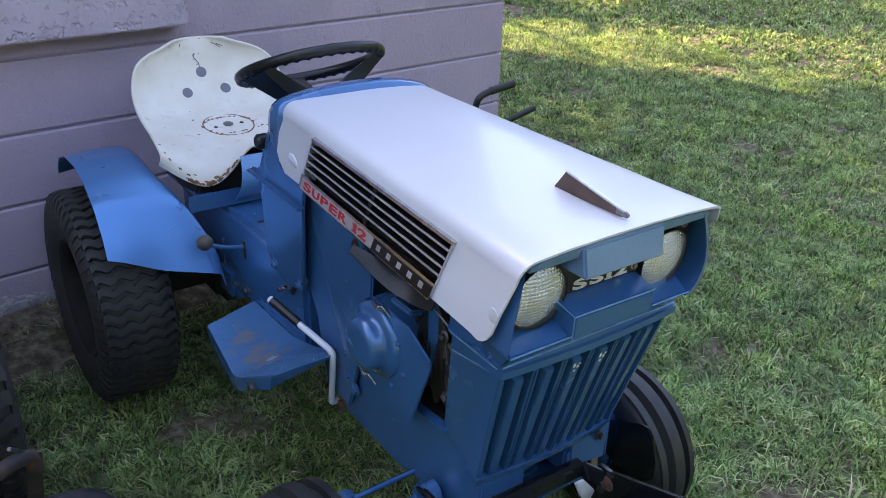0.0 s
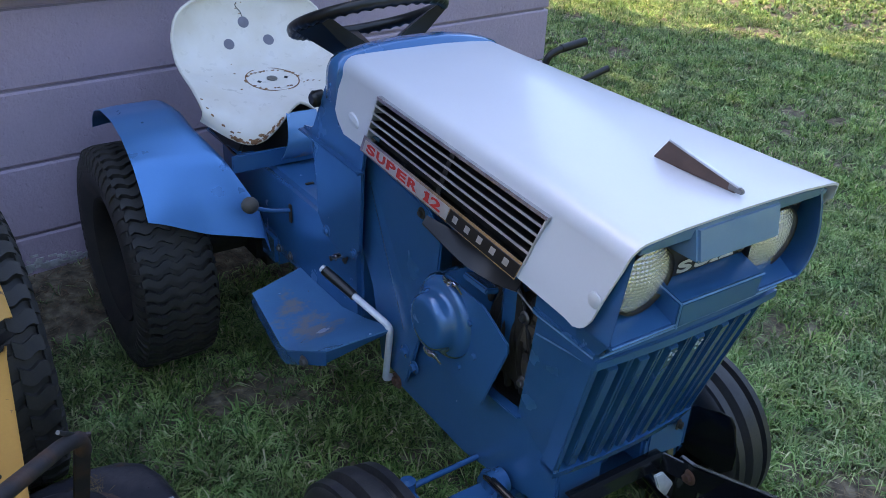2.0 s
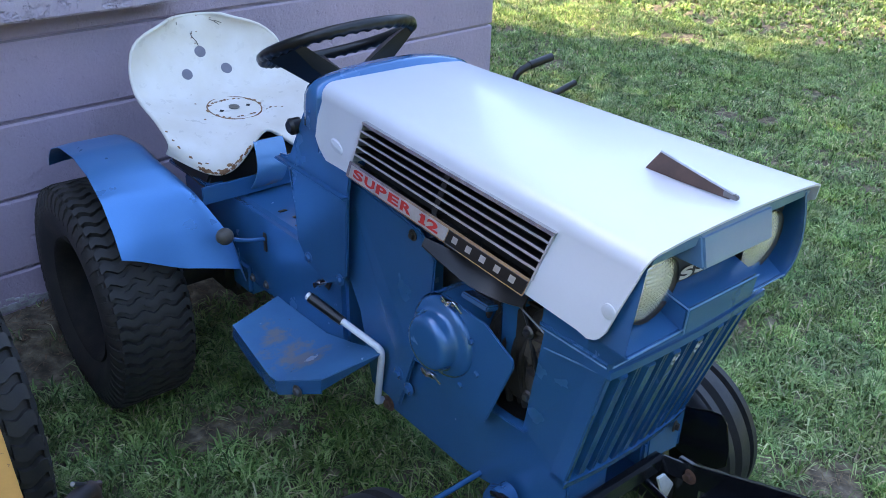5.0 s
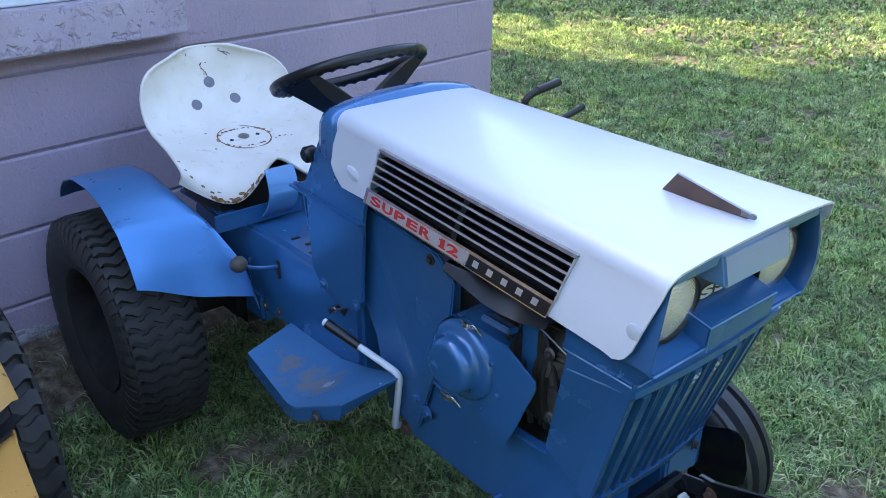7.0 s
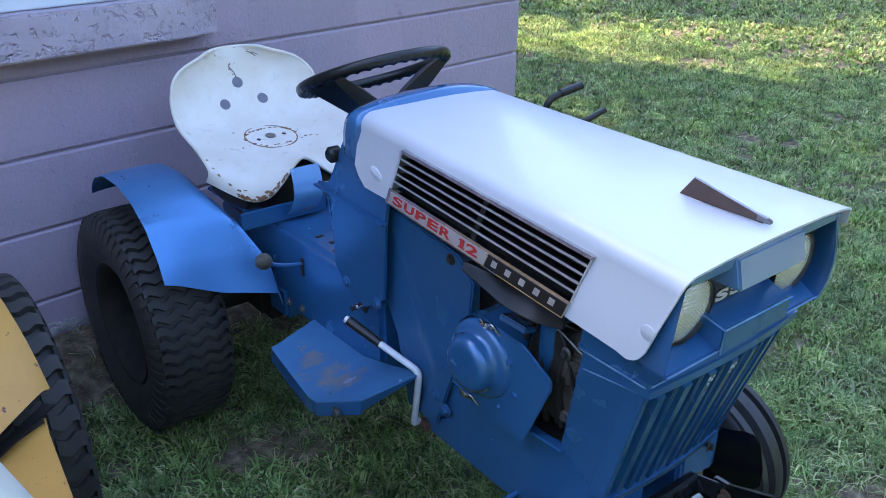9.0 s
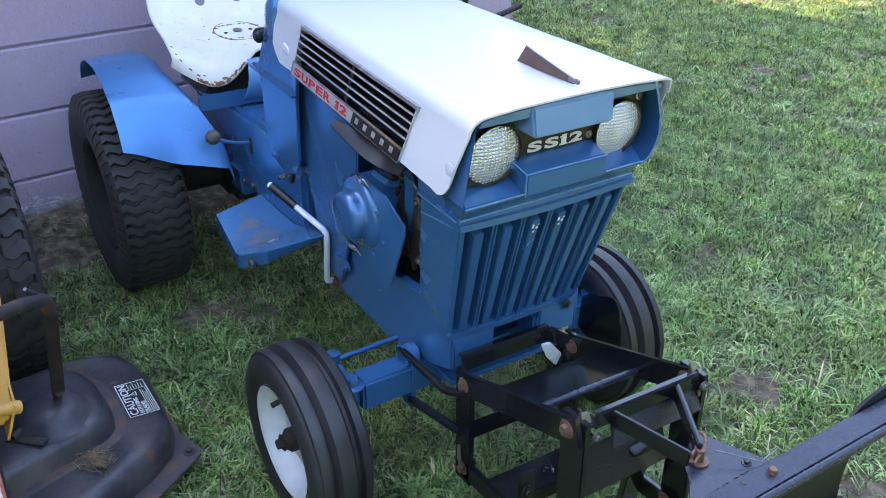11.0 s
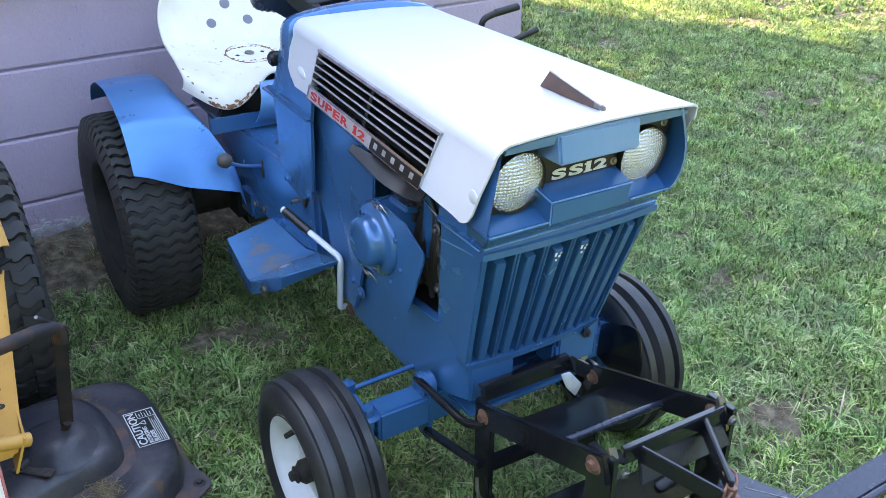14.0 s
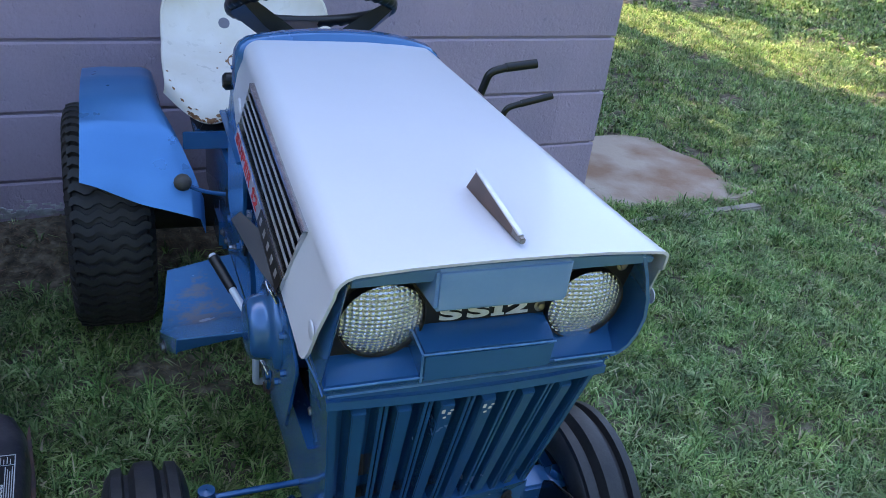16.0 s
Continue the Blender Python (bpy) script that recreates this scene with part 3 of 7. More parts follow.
# wheels
REAR_Y, REAR_Z, REAR_R, REAR_W = 0.125, 0.288, 0.306, 0.213
for side, x in ((-1, -0.449), (1, 0.440)):
    c = (x, REAR_Y, REAR_Z)
    w_ = lug_tyre(TR, c, REAR_R, REAR_W, 0.16, "black turf tyre with wavy tread bars")
    r_ = part("rim", rim(c, 0.162, 0.17, -0.01, side), DARK, w_, "black painted steel wheel")
    for k in range(5):
        a = 2 * math.pi * k / 5 + 0.3
        part("lug_bolt", hexbolt((x + side * 0.004, REAR_Y + 0.06 * math.cos(a), REAR_Z + 0.06 * math.sin(a)), (side, 0, 0), 0.009, 0.012), STEEL, w_)
    for rr in (0.082, 0.104, 0.126):
        part("pressed_ring", lathe([(rr + 0.005, 0.0), (rr + 0.002, 0.006), (rr - 0.002, 0.006), (rr - 0.005, 0.0)], c, "x", 40, side), BLACK, w_)
    for k in range(7):
        a = 2.2 + 0.42 * k
        rr = (0.140, 0.118, 0.146, 0.100, 0.145, 0.132, 0.142)[k]
        part("paint_chip", box((x + side * (0.012 if rr < 0.13 else 0.030), REAR_Y + rr * math.cos(a), REAR_Z + rr * math.sin(a)), (0.002, 0.004 + 0.002 * (k % 3), 0.003)), BADGE_WHITE, w_, "pale chip in the wheel's paint")
    part("hub", lathe([(0.036, 0.0), (0.036, 0.03), (0.026, 0.04), (0.001, 0.04)], c, "x", 20, side), DARK, w_)

FRONT_Y, FRONT_Z, FRONT_R, FRONT_W = -1.107, 0.192, 0.201, 0.138
for side, x in ((-1, -0.430), (1, 0.376)):
    c = (x, FRONT_Y, FRONT_Z)
    w_ = part("front_wheel", rib_tyre(c, FRONT_R, FRONT_W, 0.112), RUBBER_SMOOTH, TR, "black three-rib front tyre", 25)
    # The far rim is dark all over, the near one white.
    part("rim", rim(c, 0.116, 0.112, 0.012, side), RIM_WHITE if side < 0 else DARK, w_, "white painted steel wheel with chipped edge" if side < 0 else "dark steel wheel")
    part("rusty_lip", lathe([(0.1265, 0.0590), (0.1285, 0.0575), (0.1265, 0.0560), (0.1245, 0.0575), (0.1265, 0.0590)], c, "x", 48, side), RUSTY_TUBE, w_, "rusty rim lip")
    part("hub", lathe([(0.026, 0.0), (0.026, 0.042), (0.020, 0.048), (0.012, 0.056), (0.001, 0.056)], c, "x", 20, side), DARK, w_, "greasy black hub cap")
    part("axle_nut", hexbolt((x + side * 0.055, FRONT_Y, FRONT_Z), (side, 0, 0), 0.011, 0.012), DARK, w_)
    part("valve", tube([(x + side * 0.02, FRONT_Y + 0.05, FRONT_Z + 0.07), (x + side * 0.055, FRONT_Y + 0.046, FRONT_Z + 0.066)], 0.006, 8), RUBBER, w_)
    for k in range(3):
        a = 2 * math.pi * k / 3 + 1.2
        part("wheel_bolt", hexbolt((x + side * 0.024, FRONT_Y + 0.055 * math.cos(a), FRONT_Z + 0.055 * math.sin(a)), (side, 0, 0), 0.006, 0.006), DARK, w_)

# front axle
part("axle_beam", beam((-0.318, -1.130, 0.272), (0.300, -1.130, 0.272), 0.060, 0.072, bevel=0.006), BLUE, TR)
for side in (-1, 1):
    x = side * 0.325 - 0.008
    part("spindle", tube([(x, -1.135, 0.30), (x, -1.130, 0.17), (x + side * 0.09, -1.108, 0.19)], 0.018, 12), BLUE, TR)
    part("king_pin_bolt", hexbolt((x, -1.135, 0.298), (0, 0, 1), 0.017, 0.018), BLUE, TR)
    part("steering_arm", beam((x, -1.135, 0.285), (x, -1.045, 0.30), 0.025, 0.012, bevel=0.002), BLUE, TR)
part("axle_pivot", box((0.0, -1.15, 0.27), (0.12, 0.06, 0.09), bevel=0.008), BLUE, TR)
part("tie_rod", tube(bent([(-0.330, -1.045, 0.303), (-0.30, -1.045, 0.306), (0.31, -1.035, 0.306)], 0.01), 0.0062, 10), BLUE, TR)
part("rod_end", lathe([(0.001, -0.02), (0.015, -0.018), (0.016, 0.0), (0.015, 0.018), (0.001, 0.02)], (-0.330, -1.045, 0.306), "z", 14), BLUE, TR)
# hitch ears on the axle that carry the plough rods
for x in (-0.195, 0.17):
    ear = prism([(-1.157, 0.192), (-1.125, 0.192), (-1.090, 0.23), (-1.085, 0.30), (-1.10, 0.335), (-1.135, 0.355), (-1.165, 0.335), (-1.172, 0.30)], "x", x - 0.006, x + 0.006, 0.003)
    part("hitch_ear", ear, BLUE, TR)
    part("ear_collar", lathe([(0.026, -0.016), (0.026, 0.016), (0.017, 0.016), (0.017, -0.016), (0.026, -0.016)], (x, -1.135, 0.325), "x", 20), BLUE, TR)

# ---- hood ----
HOOD = [  # along the hood from its rear to its front: y, half width above, height of the top, half width below, height of the side's lower edge
    (-0.562, 0.192, 0.979, 0.214, 0.842), (-0.60, 0.194, 0.978, 0.216, 0.834), (-0.70, 0.198, 0.974, 0.226, 0.838), (-1.20, 0.214, 0.953, 0.244, 0.808),
    (-1.30, 0.217, 0.949, 0.247, 0.800), (-1.392, 0.221, 0.945, 0.247, 0.794)]


def hood_at(y, k):
    return through_points([(-r[0], r[k]) for r in HOOD], -y)


def hood_edge(y, low):
    """The lower edge's height at y, rounded at the rear corner and cut back at the front."""
    if y > -0.60:
        low += 0.035 * ((y + 0.60) / 0.04) ** 2
    return low


def hood_section(y, inset=0.0):
    wt, zt, wb, zb = (hood_at(y, k) for k in (1, 2, 3, 4))
    wt, wb, zt = wt - inset, wb - inset, zt - inset
    zb = hood_edge(y, zb)
    pts = []
    left = [Vector((-wb + (wb - wt) * 0.875 * k, y, zb + (zt - zb) * k)) for k in (0.0, 0.025, 0.06, 0.15, 0.4)] + [Vector((-wt - 0.004, y, zt - 0.035))]
    pts += left
    for i in range(6):
        a = math.pi - (math.pi / 2) * i / 5
        pts.append(Vector((-wt + 0.026 + 0.030 * math.cos(a), y, zt - 0.030 + 0.030 * math.sin(a))))
    for s in (-0.6, -0.25, 0.0, 0.25, 0.6):
        pts.append(Vector((s * wt, y, zt + (0.006 - 0.005 * max(0.0, min(1.0, (y + 0.80) / 0.24))) * (1 - s * s))))
    mirrored = [Vector((-p.x, p.y, p.z)) for p in pts[:12]][::-1]
    dip = 0.013 * min(1.0, max(0.0, (y + 1.25) / 0.6))
    for p in mirrored + pts[14:]:
        p.z -= dip * (max(0.0, p.x) / 0.2) ** 2
    return pts + mirrored


def shear_front(p, y_front):
    """Cuts the side's front edge back towards its lower tip."""
    k = max(0.0, (0.945 - p.z) / 0.15)
    low = min(0.024, max(0.0, 0.024 - (p.z - 0.7945)))
    return Vector((p.x, y_front + 0.045 * k + 0.024 - math.sqrt(0.024 ** 2 - low ** 2), p.z))


GR_REAR, GR_FRONT = -0.712, -1.207
hood_rows = []
for y in [-0.562, -0.567, -0.575, -0.60, -0.65, -0.70, -0.80, -0.95, -1.10, -1.20, -1.26, -1.305]:
    hood_rows.append(hood_section(y))
for i, y0, dy in ((5, -0.700, 0.024), (9, -1.197, 0.029)):
    low = hood_rows[i][0].z
    for p in hood_rows[i]:
        p.y = y0 - dy * min(1.0, max(0.0, (p.z - low) / 0.107))
hood_rows.append([shear_front(p, -1.385) for p in hood_section(-1.37)])
hood_rows.append([shear_front(p, -1.392) for p in hood_section(-1.385)])
# the far front corner is folded sharper than the near one
for row, y, bend in ((hood_rows[-3], -1.305, 0.75), (hood_rows[-2], -1.37, 0.5), (hood_rows[-1], -1.385, 0.4)):
    cx, cz = hood_at(y, 1) - 0.026, hood_at(y, 2) - 0.030
    for p in row:
        dx, dz = (p.x - cx) / 0.030, (p.z - cz) / 0.030
        if dx > 0.0 and dz >= -0.001:
            p.x = cx + 0.026 * dx ** bend
            p.z = cz + 0.030 * max(0.0, dz) ** bend
            if row is hood_rows[-1]:
                p.y -= 0.008 * min(1.0, dx)
        elif dx > 0.0 and row is not hood_rows[-3]:
            p.y += 0.20 * (cz - p.z)


def hood_mesh():
    """The whole hood, with a window cut through each side for the louvres."""
    bm = begin()
    outer = [[bm.verts.new(p) for p in row] for row in hood_rows]
    n_ = len(hood_rows[0])
    for i in range(len(hood_rows) - 1):
        for j in range(n_ - 1):
            side_low = j < 5 or j > n_ - 7
            if side_low and 5 <= i < 9:
                continue
            bm.faces.new((outer[i][j], outer[i][j + 1], outer[i + 1][j + 1], outer[i + 1][j]))
    bmesh.ops.recalc_face_normals(bm, faces=bm.faces)
    r = bmesh.ops.solidify(bm, geom=bm.faces, thickness=0.004)
    return bm


hood = part("hood", hood_mesh(), WHITE, TR, "glossy white sheet metal hood", 50)
# button on each side of the hood and a raised rest at its rear
for s in (-1, 1):
    part("side_button", lathe([(0.0125, 0.0), (0.0122, 0.0018), (0.011, 0.0024), (0.001, 0.0026)], (s * 0.2393, -1.352, 0.850), "x", 20, s), WHITE, hood)
    boss = lathe([(0.027, -0.004), (0.026, 0.004), (0.021, 0.008), (0.001, 0.010)], (0, 0, 0), "x", 28, s)
    boss.transform(pose(s * 0.2095, -0.642, 0.874, 16, -s * 8, 0) @ Matrix.Diagonal((1, 1, 0.45, 1)))
    part("side_boss", boss, WHITE, hood)

# ornament on the hood
orn = hexahedron([(0.0050, -1.203, 0.958), (0.0110, -1.203, 0.958), (0.0170, -1.358, 0.955), (0.0110, -1.358, 0.955),
                  (0.0050, -1.231, 0.995), (0.0110, -1.227, 0.995), (0.0170, -1.358, 0.966), (0.0110, -1.358, 0.966)], 0.001)
ornament = part("hood_ornament", orn, BROWN, TR, "brown spear with a bright top edge")
part("bright_edge", hexahedron([(0.0025, -1.231, 0.9945), (0.0095, -1.227, 0.9945), (0.0185, -1.362, 0.9635), (0.0110, -1.362, 0.9635),
                                (0.0025, -1.231, 0.998), (0.0095, -1.227, 0.998), (0.0185, -1.364, 0.967), (0.0110, -1.364, 0.967)], 0.0008), SILVER, ornament)
part("bright_tip", hexahedron([(0.0095, -1.345, 0.957), (0.0175, -1.345, 0.957), (0.0185, -1.370, 0.957), (0.0105, -1.370, 0.957),
                               (0.0095, -1.345, 0.970), (0.0175, -1.345, 0.970), (0.0185, -1.370, 0.964), (0.0105, -1.370, 0.964)], 0.0015), STEEL, ornament)

# side louvres: on each side an open window with blades, a divider and a trim strip below
for s in (-1, 1):
    def gp(u, v, out=0.0):
        """A place on the louvre window: u from its rear to its front, v from below to above."""
        a, b = Vector((-0.2295, -0.700, 0.838)), Vector((-0.2475, -1.197, 0.808))
        c, d = Vector((-0.2095, -0.724, 0.945)), Vector((-0.2245, -1.226, 0.916))
        p = lerp(lerp(a, b, u), lerp(c, d, u), v)
        return Vector(((p.x - out) * -s, p.y, p.z)) if s > 0 else Vector((p.x - out, p.y, p.z))
    def bar(u0, u1, v0, v1, o0, o1):
        return hexahedron([gp(u0, v0, o0), gp(u1, v0, o0), gp(u1, v0, o1), gp(u0, v0, o1), gp(u0, v1, o0), gp(u1, v1, o0), gp(u1, v1, o1), gp(u0, v1, o1)])
    grille = part("side_grille", bar(0.0, 1.0, 0.02, 1.0, -0.040, -0.034), DARK, TR, "dark louvred side grille with bright blades")
    for v in (0.40, 0.545, 0.69, 0.835):
        blade = hexahedron([gp(0, v - 0.035, -0.024), gp(1, v - 0.035, -0.024), gp(1, v + 0.012, 0.001), gp(0, v + 0.012, 0.001),
                            gp(0, v - 0.015, -0.024), gp(1, v - 0.015, -0.024), gp(1, v + 0.034, 0.001), gp(0, v + 0.034, 0.001)])
        b_ = part("louvre", blade, PLASTIC, grille)
        part("bright_lip", bar(0.0, 1.0, v + 0.008, v + 0.038, 0.000, 0.002), SILVER, b_)
    part("divider", bar(0.487, 0.513, 0.25, 1.0, -0.034, -0.004), PLASTIC, grille)
    for u0, u1 in ((-0.006, 0.006), (0.997, 1.003)):
        part("end_trim", bar(u0, u1, 0.25, 1.01, -0.03, 0.0015), SILVER, grille)
    part("top_trim", bar(-0.004, 1.003, 0.965, 1.02, -0.012, 0.0015), CHROME, grille)
    strip = part("trim_strip", bar(-0.008, 1.0, -0.015, 0.275, -0.006, 0.003), CHROME, TR, "bright trim strip with red and black lettering panels")
    part("name_panel", bar(0.012, 0.605, 0.01, 0.225, 0.003, 0.0038), SILVER, strip)
    part("dark_panel", bar(0.612, 0.995, 0.01, 0.225, 0.003, 0.0042), BADGE_BLACK, strip)
    if s < 0:
        m = frame_of(gp(0.040, 0.050, 0.0042), gp(1, 0, 0) - gp(0, 0, 0), gp(0, 1, 0) - gp(0, 0, 0))
        line_of_letters("SUPER 12", m, 0.0318, 0.0066, 0.0172, 0.0006, RED, strip, "red letter", 0.035)
        for k in range(5):
            u = 0.640 + k * 0.071
            part("letter_bar", bar(u, u + 0.026, 0.075, 0.18, 0.0042, 0.0046), SILVER, strip)
    else:
        for k in range(7):
            part("letter_bar", bar(0.05 + k * 0.07, 0.09 + k * 0.07, 0.06, 0.19, 0.0038, 0.0044), RED, strip)

# ---- cowl behind the hood and dash ----
def cowl_rim(y, lift, grow=0.0):
    """The cowl's arched section: a flat crown that falls to rounded shoulders and short sides."""
    out = []
    for x, z in ((0.207, 0.885), (0.206, 0.930), (0.203, 0.952), (0.195, 0.967), (0.180, 0.977), (0.150, 0.984), (0.105, 0.9905), (0.055, 0.9945)):
        out.append(Vector((-(x + grow), y, z + lift * min(1.0, (z - 0.87) / 0.08))))
    tilt = 0.055
    right = [Vector((-p.x, y, p.z - tilt * 0.19 * (-p.x / 0.2) ** 2)) for p in out][::-1]
    return out + [Vector((0.0, y, 0.9955 + lift))] + right


cowl_rows = [cowl_rim(y, l, g) for y, l, g in ((-0.580, -0.026, -0.016), (-0.566, -0.020, -0.012), (-0.561, -0.004, 0.004), (-0.553, 0.000, 0.006), (-0.530, 0.001, 0.006), (-0.516, -0.003, 0.004), (-0.511, -0.014, 0.0))]
part("cowl", sheet(cowl_rows, 0.003), BLUE, TR, "", 50)
part("dash_panel", hexahedron([(-0.203, -0.446, 0.775), (0.203, -0.446, 0.775), (0.203, -0.475, 0.775), (-0.203, -0.475, 0.775),
                               (-0.190, -0.522, 0.966), (0.190, -0.522, 0.952), (0.190, -0.544, 0.956), (-0.190, -0.544, 0.970)], 0.004), BLUE, TR)
for s in (-1, 1):
    # side of the cowl, running down and back from the hood
    upper = prism([(-0.563, 0.950), (-0.535, 0.950), (-0.502, 0.901), (-0.446, 0.803), (-0.436, 0.793), (-0.394, 0.785), (-0.398, 0.771), (-0.452, 0.764), (-0.66, 0.765), (-0.672, 0.826), (-0.563, 0.838)], "x", s * 0.2035 - 0.004, s * 0.2035 + 0.004, 0.003)
    part("cowl_side", upper, BLUE, TR)
    lower = prism([(-0.447, 0.775), (-0.457, 0.598), (-0.50, 0.555), (-0.575, 0.535), (-0.652, 0.585), (-0.664, 0.772)], "x", s * 0.205 - 0.004, s * 0.205 + 0.004, 0.004)
    part("pedestal_side", lower, BLUE, TR)
    part("flange", beam((s * 0.209, -0.395, 0.778), (s * 0.213, -0.665, 0.77), 0.02, 0.006, bevel=0.002), BLUE, TR)
    for y, z in ((-0.505, 0.573), (-0.628, 0.571)):
        part("panel_bolt", hexbolt((s * 0.209, y, z), (s, 0, 0), 0.008, 0.007), BLUE, TR)
    part("cowl_screw", hexbolt((s * 0.213, -0.541, 0.919), (s, 0, 0), 0.004, 0.003, False), BLUE, TR)
part("pedestal_back", box((0, -0.44, 0.68), (0.40, 0.01, 0.22), (-12, 0, 0), 0.003), BLUE, TR)
part("key_knob", lathe([(0.018, 0.0), (0.018, 0.02), (0.012, 0.026), (0.001, 0.026)], (-0.196, -0.470, 0.868), "x", 18, -1), PLASTIC, TR)

# steering wheel
WHEEL_C, WHEEL_R, WHEEL_T = Vector((-0.017, -0.352, 0.996)), 0.172, math.degrees(-0.428)
wm = pose(*WHEEL_C, WHEEL_T, 0, 0)


def steering_rim():
    loops = []
    n = 120
    for i in range(n):
        a = 2 * math.pi * i / n
        ridge = 0.0022 * (0.5 + 0.5 * math.cos(a * 40))
        ring_ = []
        for j in range(10):
            b = 2 * math.pi * j / 10
            rr = 0.0125
            low = ridge * 2.2 if math.sin(b) < -0.2 else 0.0
            ring_.append(Vector(((WHEEL_R + rr * math.cos(b)) * math.cos(a), (WHEEL_R + rr * math.cos(b)) * math.sin(a), rr * 0.95 * math.sin(b) - low)))
        loops.append(ring_)
    bm = begin()
    vs = [[bm.verts.new(p) for p in l] for l in loops]
    for i in range(n):
        for j in range(10):
            bm.faces.new((vs[i][j], vs[i][(j + 1) % 10], vs[(i + 1) % n][(j + 1) % 10], vs[(i + 1) % n][j]))
    bm.transform(wm)
    return bm


sw = part("steering_wheel", steering_rim(), PLASTIC, TR, "black plastic steering wheel with finger grips", 60)
for a in (math.radians(192), math.radians(348), math.radians(90)):
    d = Vector((math.cos(a), math.sin(a), 0))
    o = Vector((-d.y, d.x, 0))
    loops = []
    for s_, wdt, z, th in ((0.02, 0.026, -0.104, 0.050), (0.07, 0.030, -0.070, 0.046), (0.125, 0.040, -0.034, 0.036), (WHEEL_R - 0.003, 0.056, -0.006, 0.020)):
        c = d * s_ + Vector((0, 0, z))
        loops.append([c + o * wdt + Vector((0, 0, th * 0.5)), c - o * wdt + Vector((0, 0, th * 0.5)), c - o * wdt * 0.8 - Vector((0, 0, th * 0.5)), c + o * wdt * 0.8 - Vector((0, 0, th * 0.5))])
    bm = rings(loops)
    soften(bm, 0.003, 2, 40)
    bm.transform(wm)
    part("spoke", bm, PLASTIC, sw)
bm = lathe([(0.001, -0.072), (0.024, -0.074), (0.034, -0.085), (0.036, -0.105), (0.026, -0.115), (0.020, -0.15), (0.020, -0.20)], (0, 0, 0), "z", 24)
bm.transform(wm)
part("hub", bm, PLASTIC, sw)

# ---- front shell: lamp housing over a ribbed grille ----
XC = -0.009
GT, GB = (0.197, -1.343, 0.722), (0.168, -1.262, 0.436)   # half width, y and height of the grille's top and bottom


def gface(u, v, out=0.0):
    """A place on the grille's face: u from -1 to 1 across, v from 0 below to 1 above; it bows a little forward."""
    w = GB[0] + (GT[0] - GB[0]) * v
    bow = 0.012 * (1 - u * u)
    return Vector((XC + u * w, GB[1] + (GT[1] - GB[1]) * v - bow - out * 0.96, GB[2] + (GT[2] - GB[2]) * v + out * -0.27))


def gbar(u0, u1, v0, v1, o0, o1, bevel=0.0):
    return hexahedron([gface(u0, v0, o0), gface(u1, v0, o0), gface(u1, v1, o0), gface(u0, v1, o0), gface(u0, v0, o1), gface(u1, v0, o1), gface(u1, v1, o1), gface(u0, v1, o1)], bevel)


shell = part("front_shell", sheet(mapped(lambda v, u: gface(u, v, -0.034), steps(0, 1, 4), steps(-1, 1, 13)), 0.003), BLUE, TR, "blue cast grille shell with a dent of worn paint")
for u0, u1 in ((-1.02, -0.955), (0.955, 1.02)):
    part("grille_border", gbar(u0, u1, -0.02, 1.0, -0.034, 0.0, 0.002), BLUE, shell)
for v0, v1 in ((-0.035, 0.02), (0.985, 1.05)):
    bm = begin()
    for a, b in zip(steps(-1.02, 1.02, 9), steps(-1.02, 1.02, 9)[1:]):
        add(bm, gbar(a, b, v0, v1, -0.034, 0.001))
    part("grille_rail", bm, BLUE, shell)
SLOT = 1.91 / 6
for k in range(6):
    u = -0.955 + SLOT * k
    if k:
        part("divider_rib", gbar(u - 0.032, u - 0.006, 0.0, 0.99, -0.034, -0.001, 0.001), BLUE, shell)
        part("divider_rib", gbar(u + 0.006, u + 0.032, 0.0, 0.99, -0.034, -0.001, 0.001), BLUE, shell)
    uc = u + SLOT * 0.46
    rib = hexahedron([gface(uc - 0.07, 0.035, -0.034), gface(uc + 0.07, 0.035, -0.034), gface(uc + 0.07, 0.955, -0.034), gface(uc - 0.07, 0.955, -0.034),
                      gface(uc - 0.05, 0.04, -0.001), gface(uc + 0.05, 0.04, -0.001), gface(uc + 0.05, 0.93, 0.002), gface(uc - 0.05, 0.93, 0.002)], 0.0015)
    part("grille_rib", rib, BLUE, shell)
    if k in (2, 3):
        for du, v0, hgt in ((-0.040, 0.875, 0.028), (0.008, 0.862, 0.018), (-0.020, 0.835, 0.012), (0.022, 0.89, 0.010)):
            part("bare_patch", gbar(uc + du, uc + du + 0.024, v0, v0 + hgt, 0.0025, 0.0030), BADGE_WHITE, shell, "pale primer where paint has chipped off")
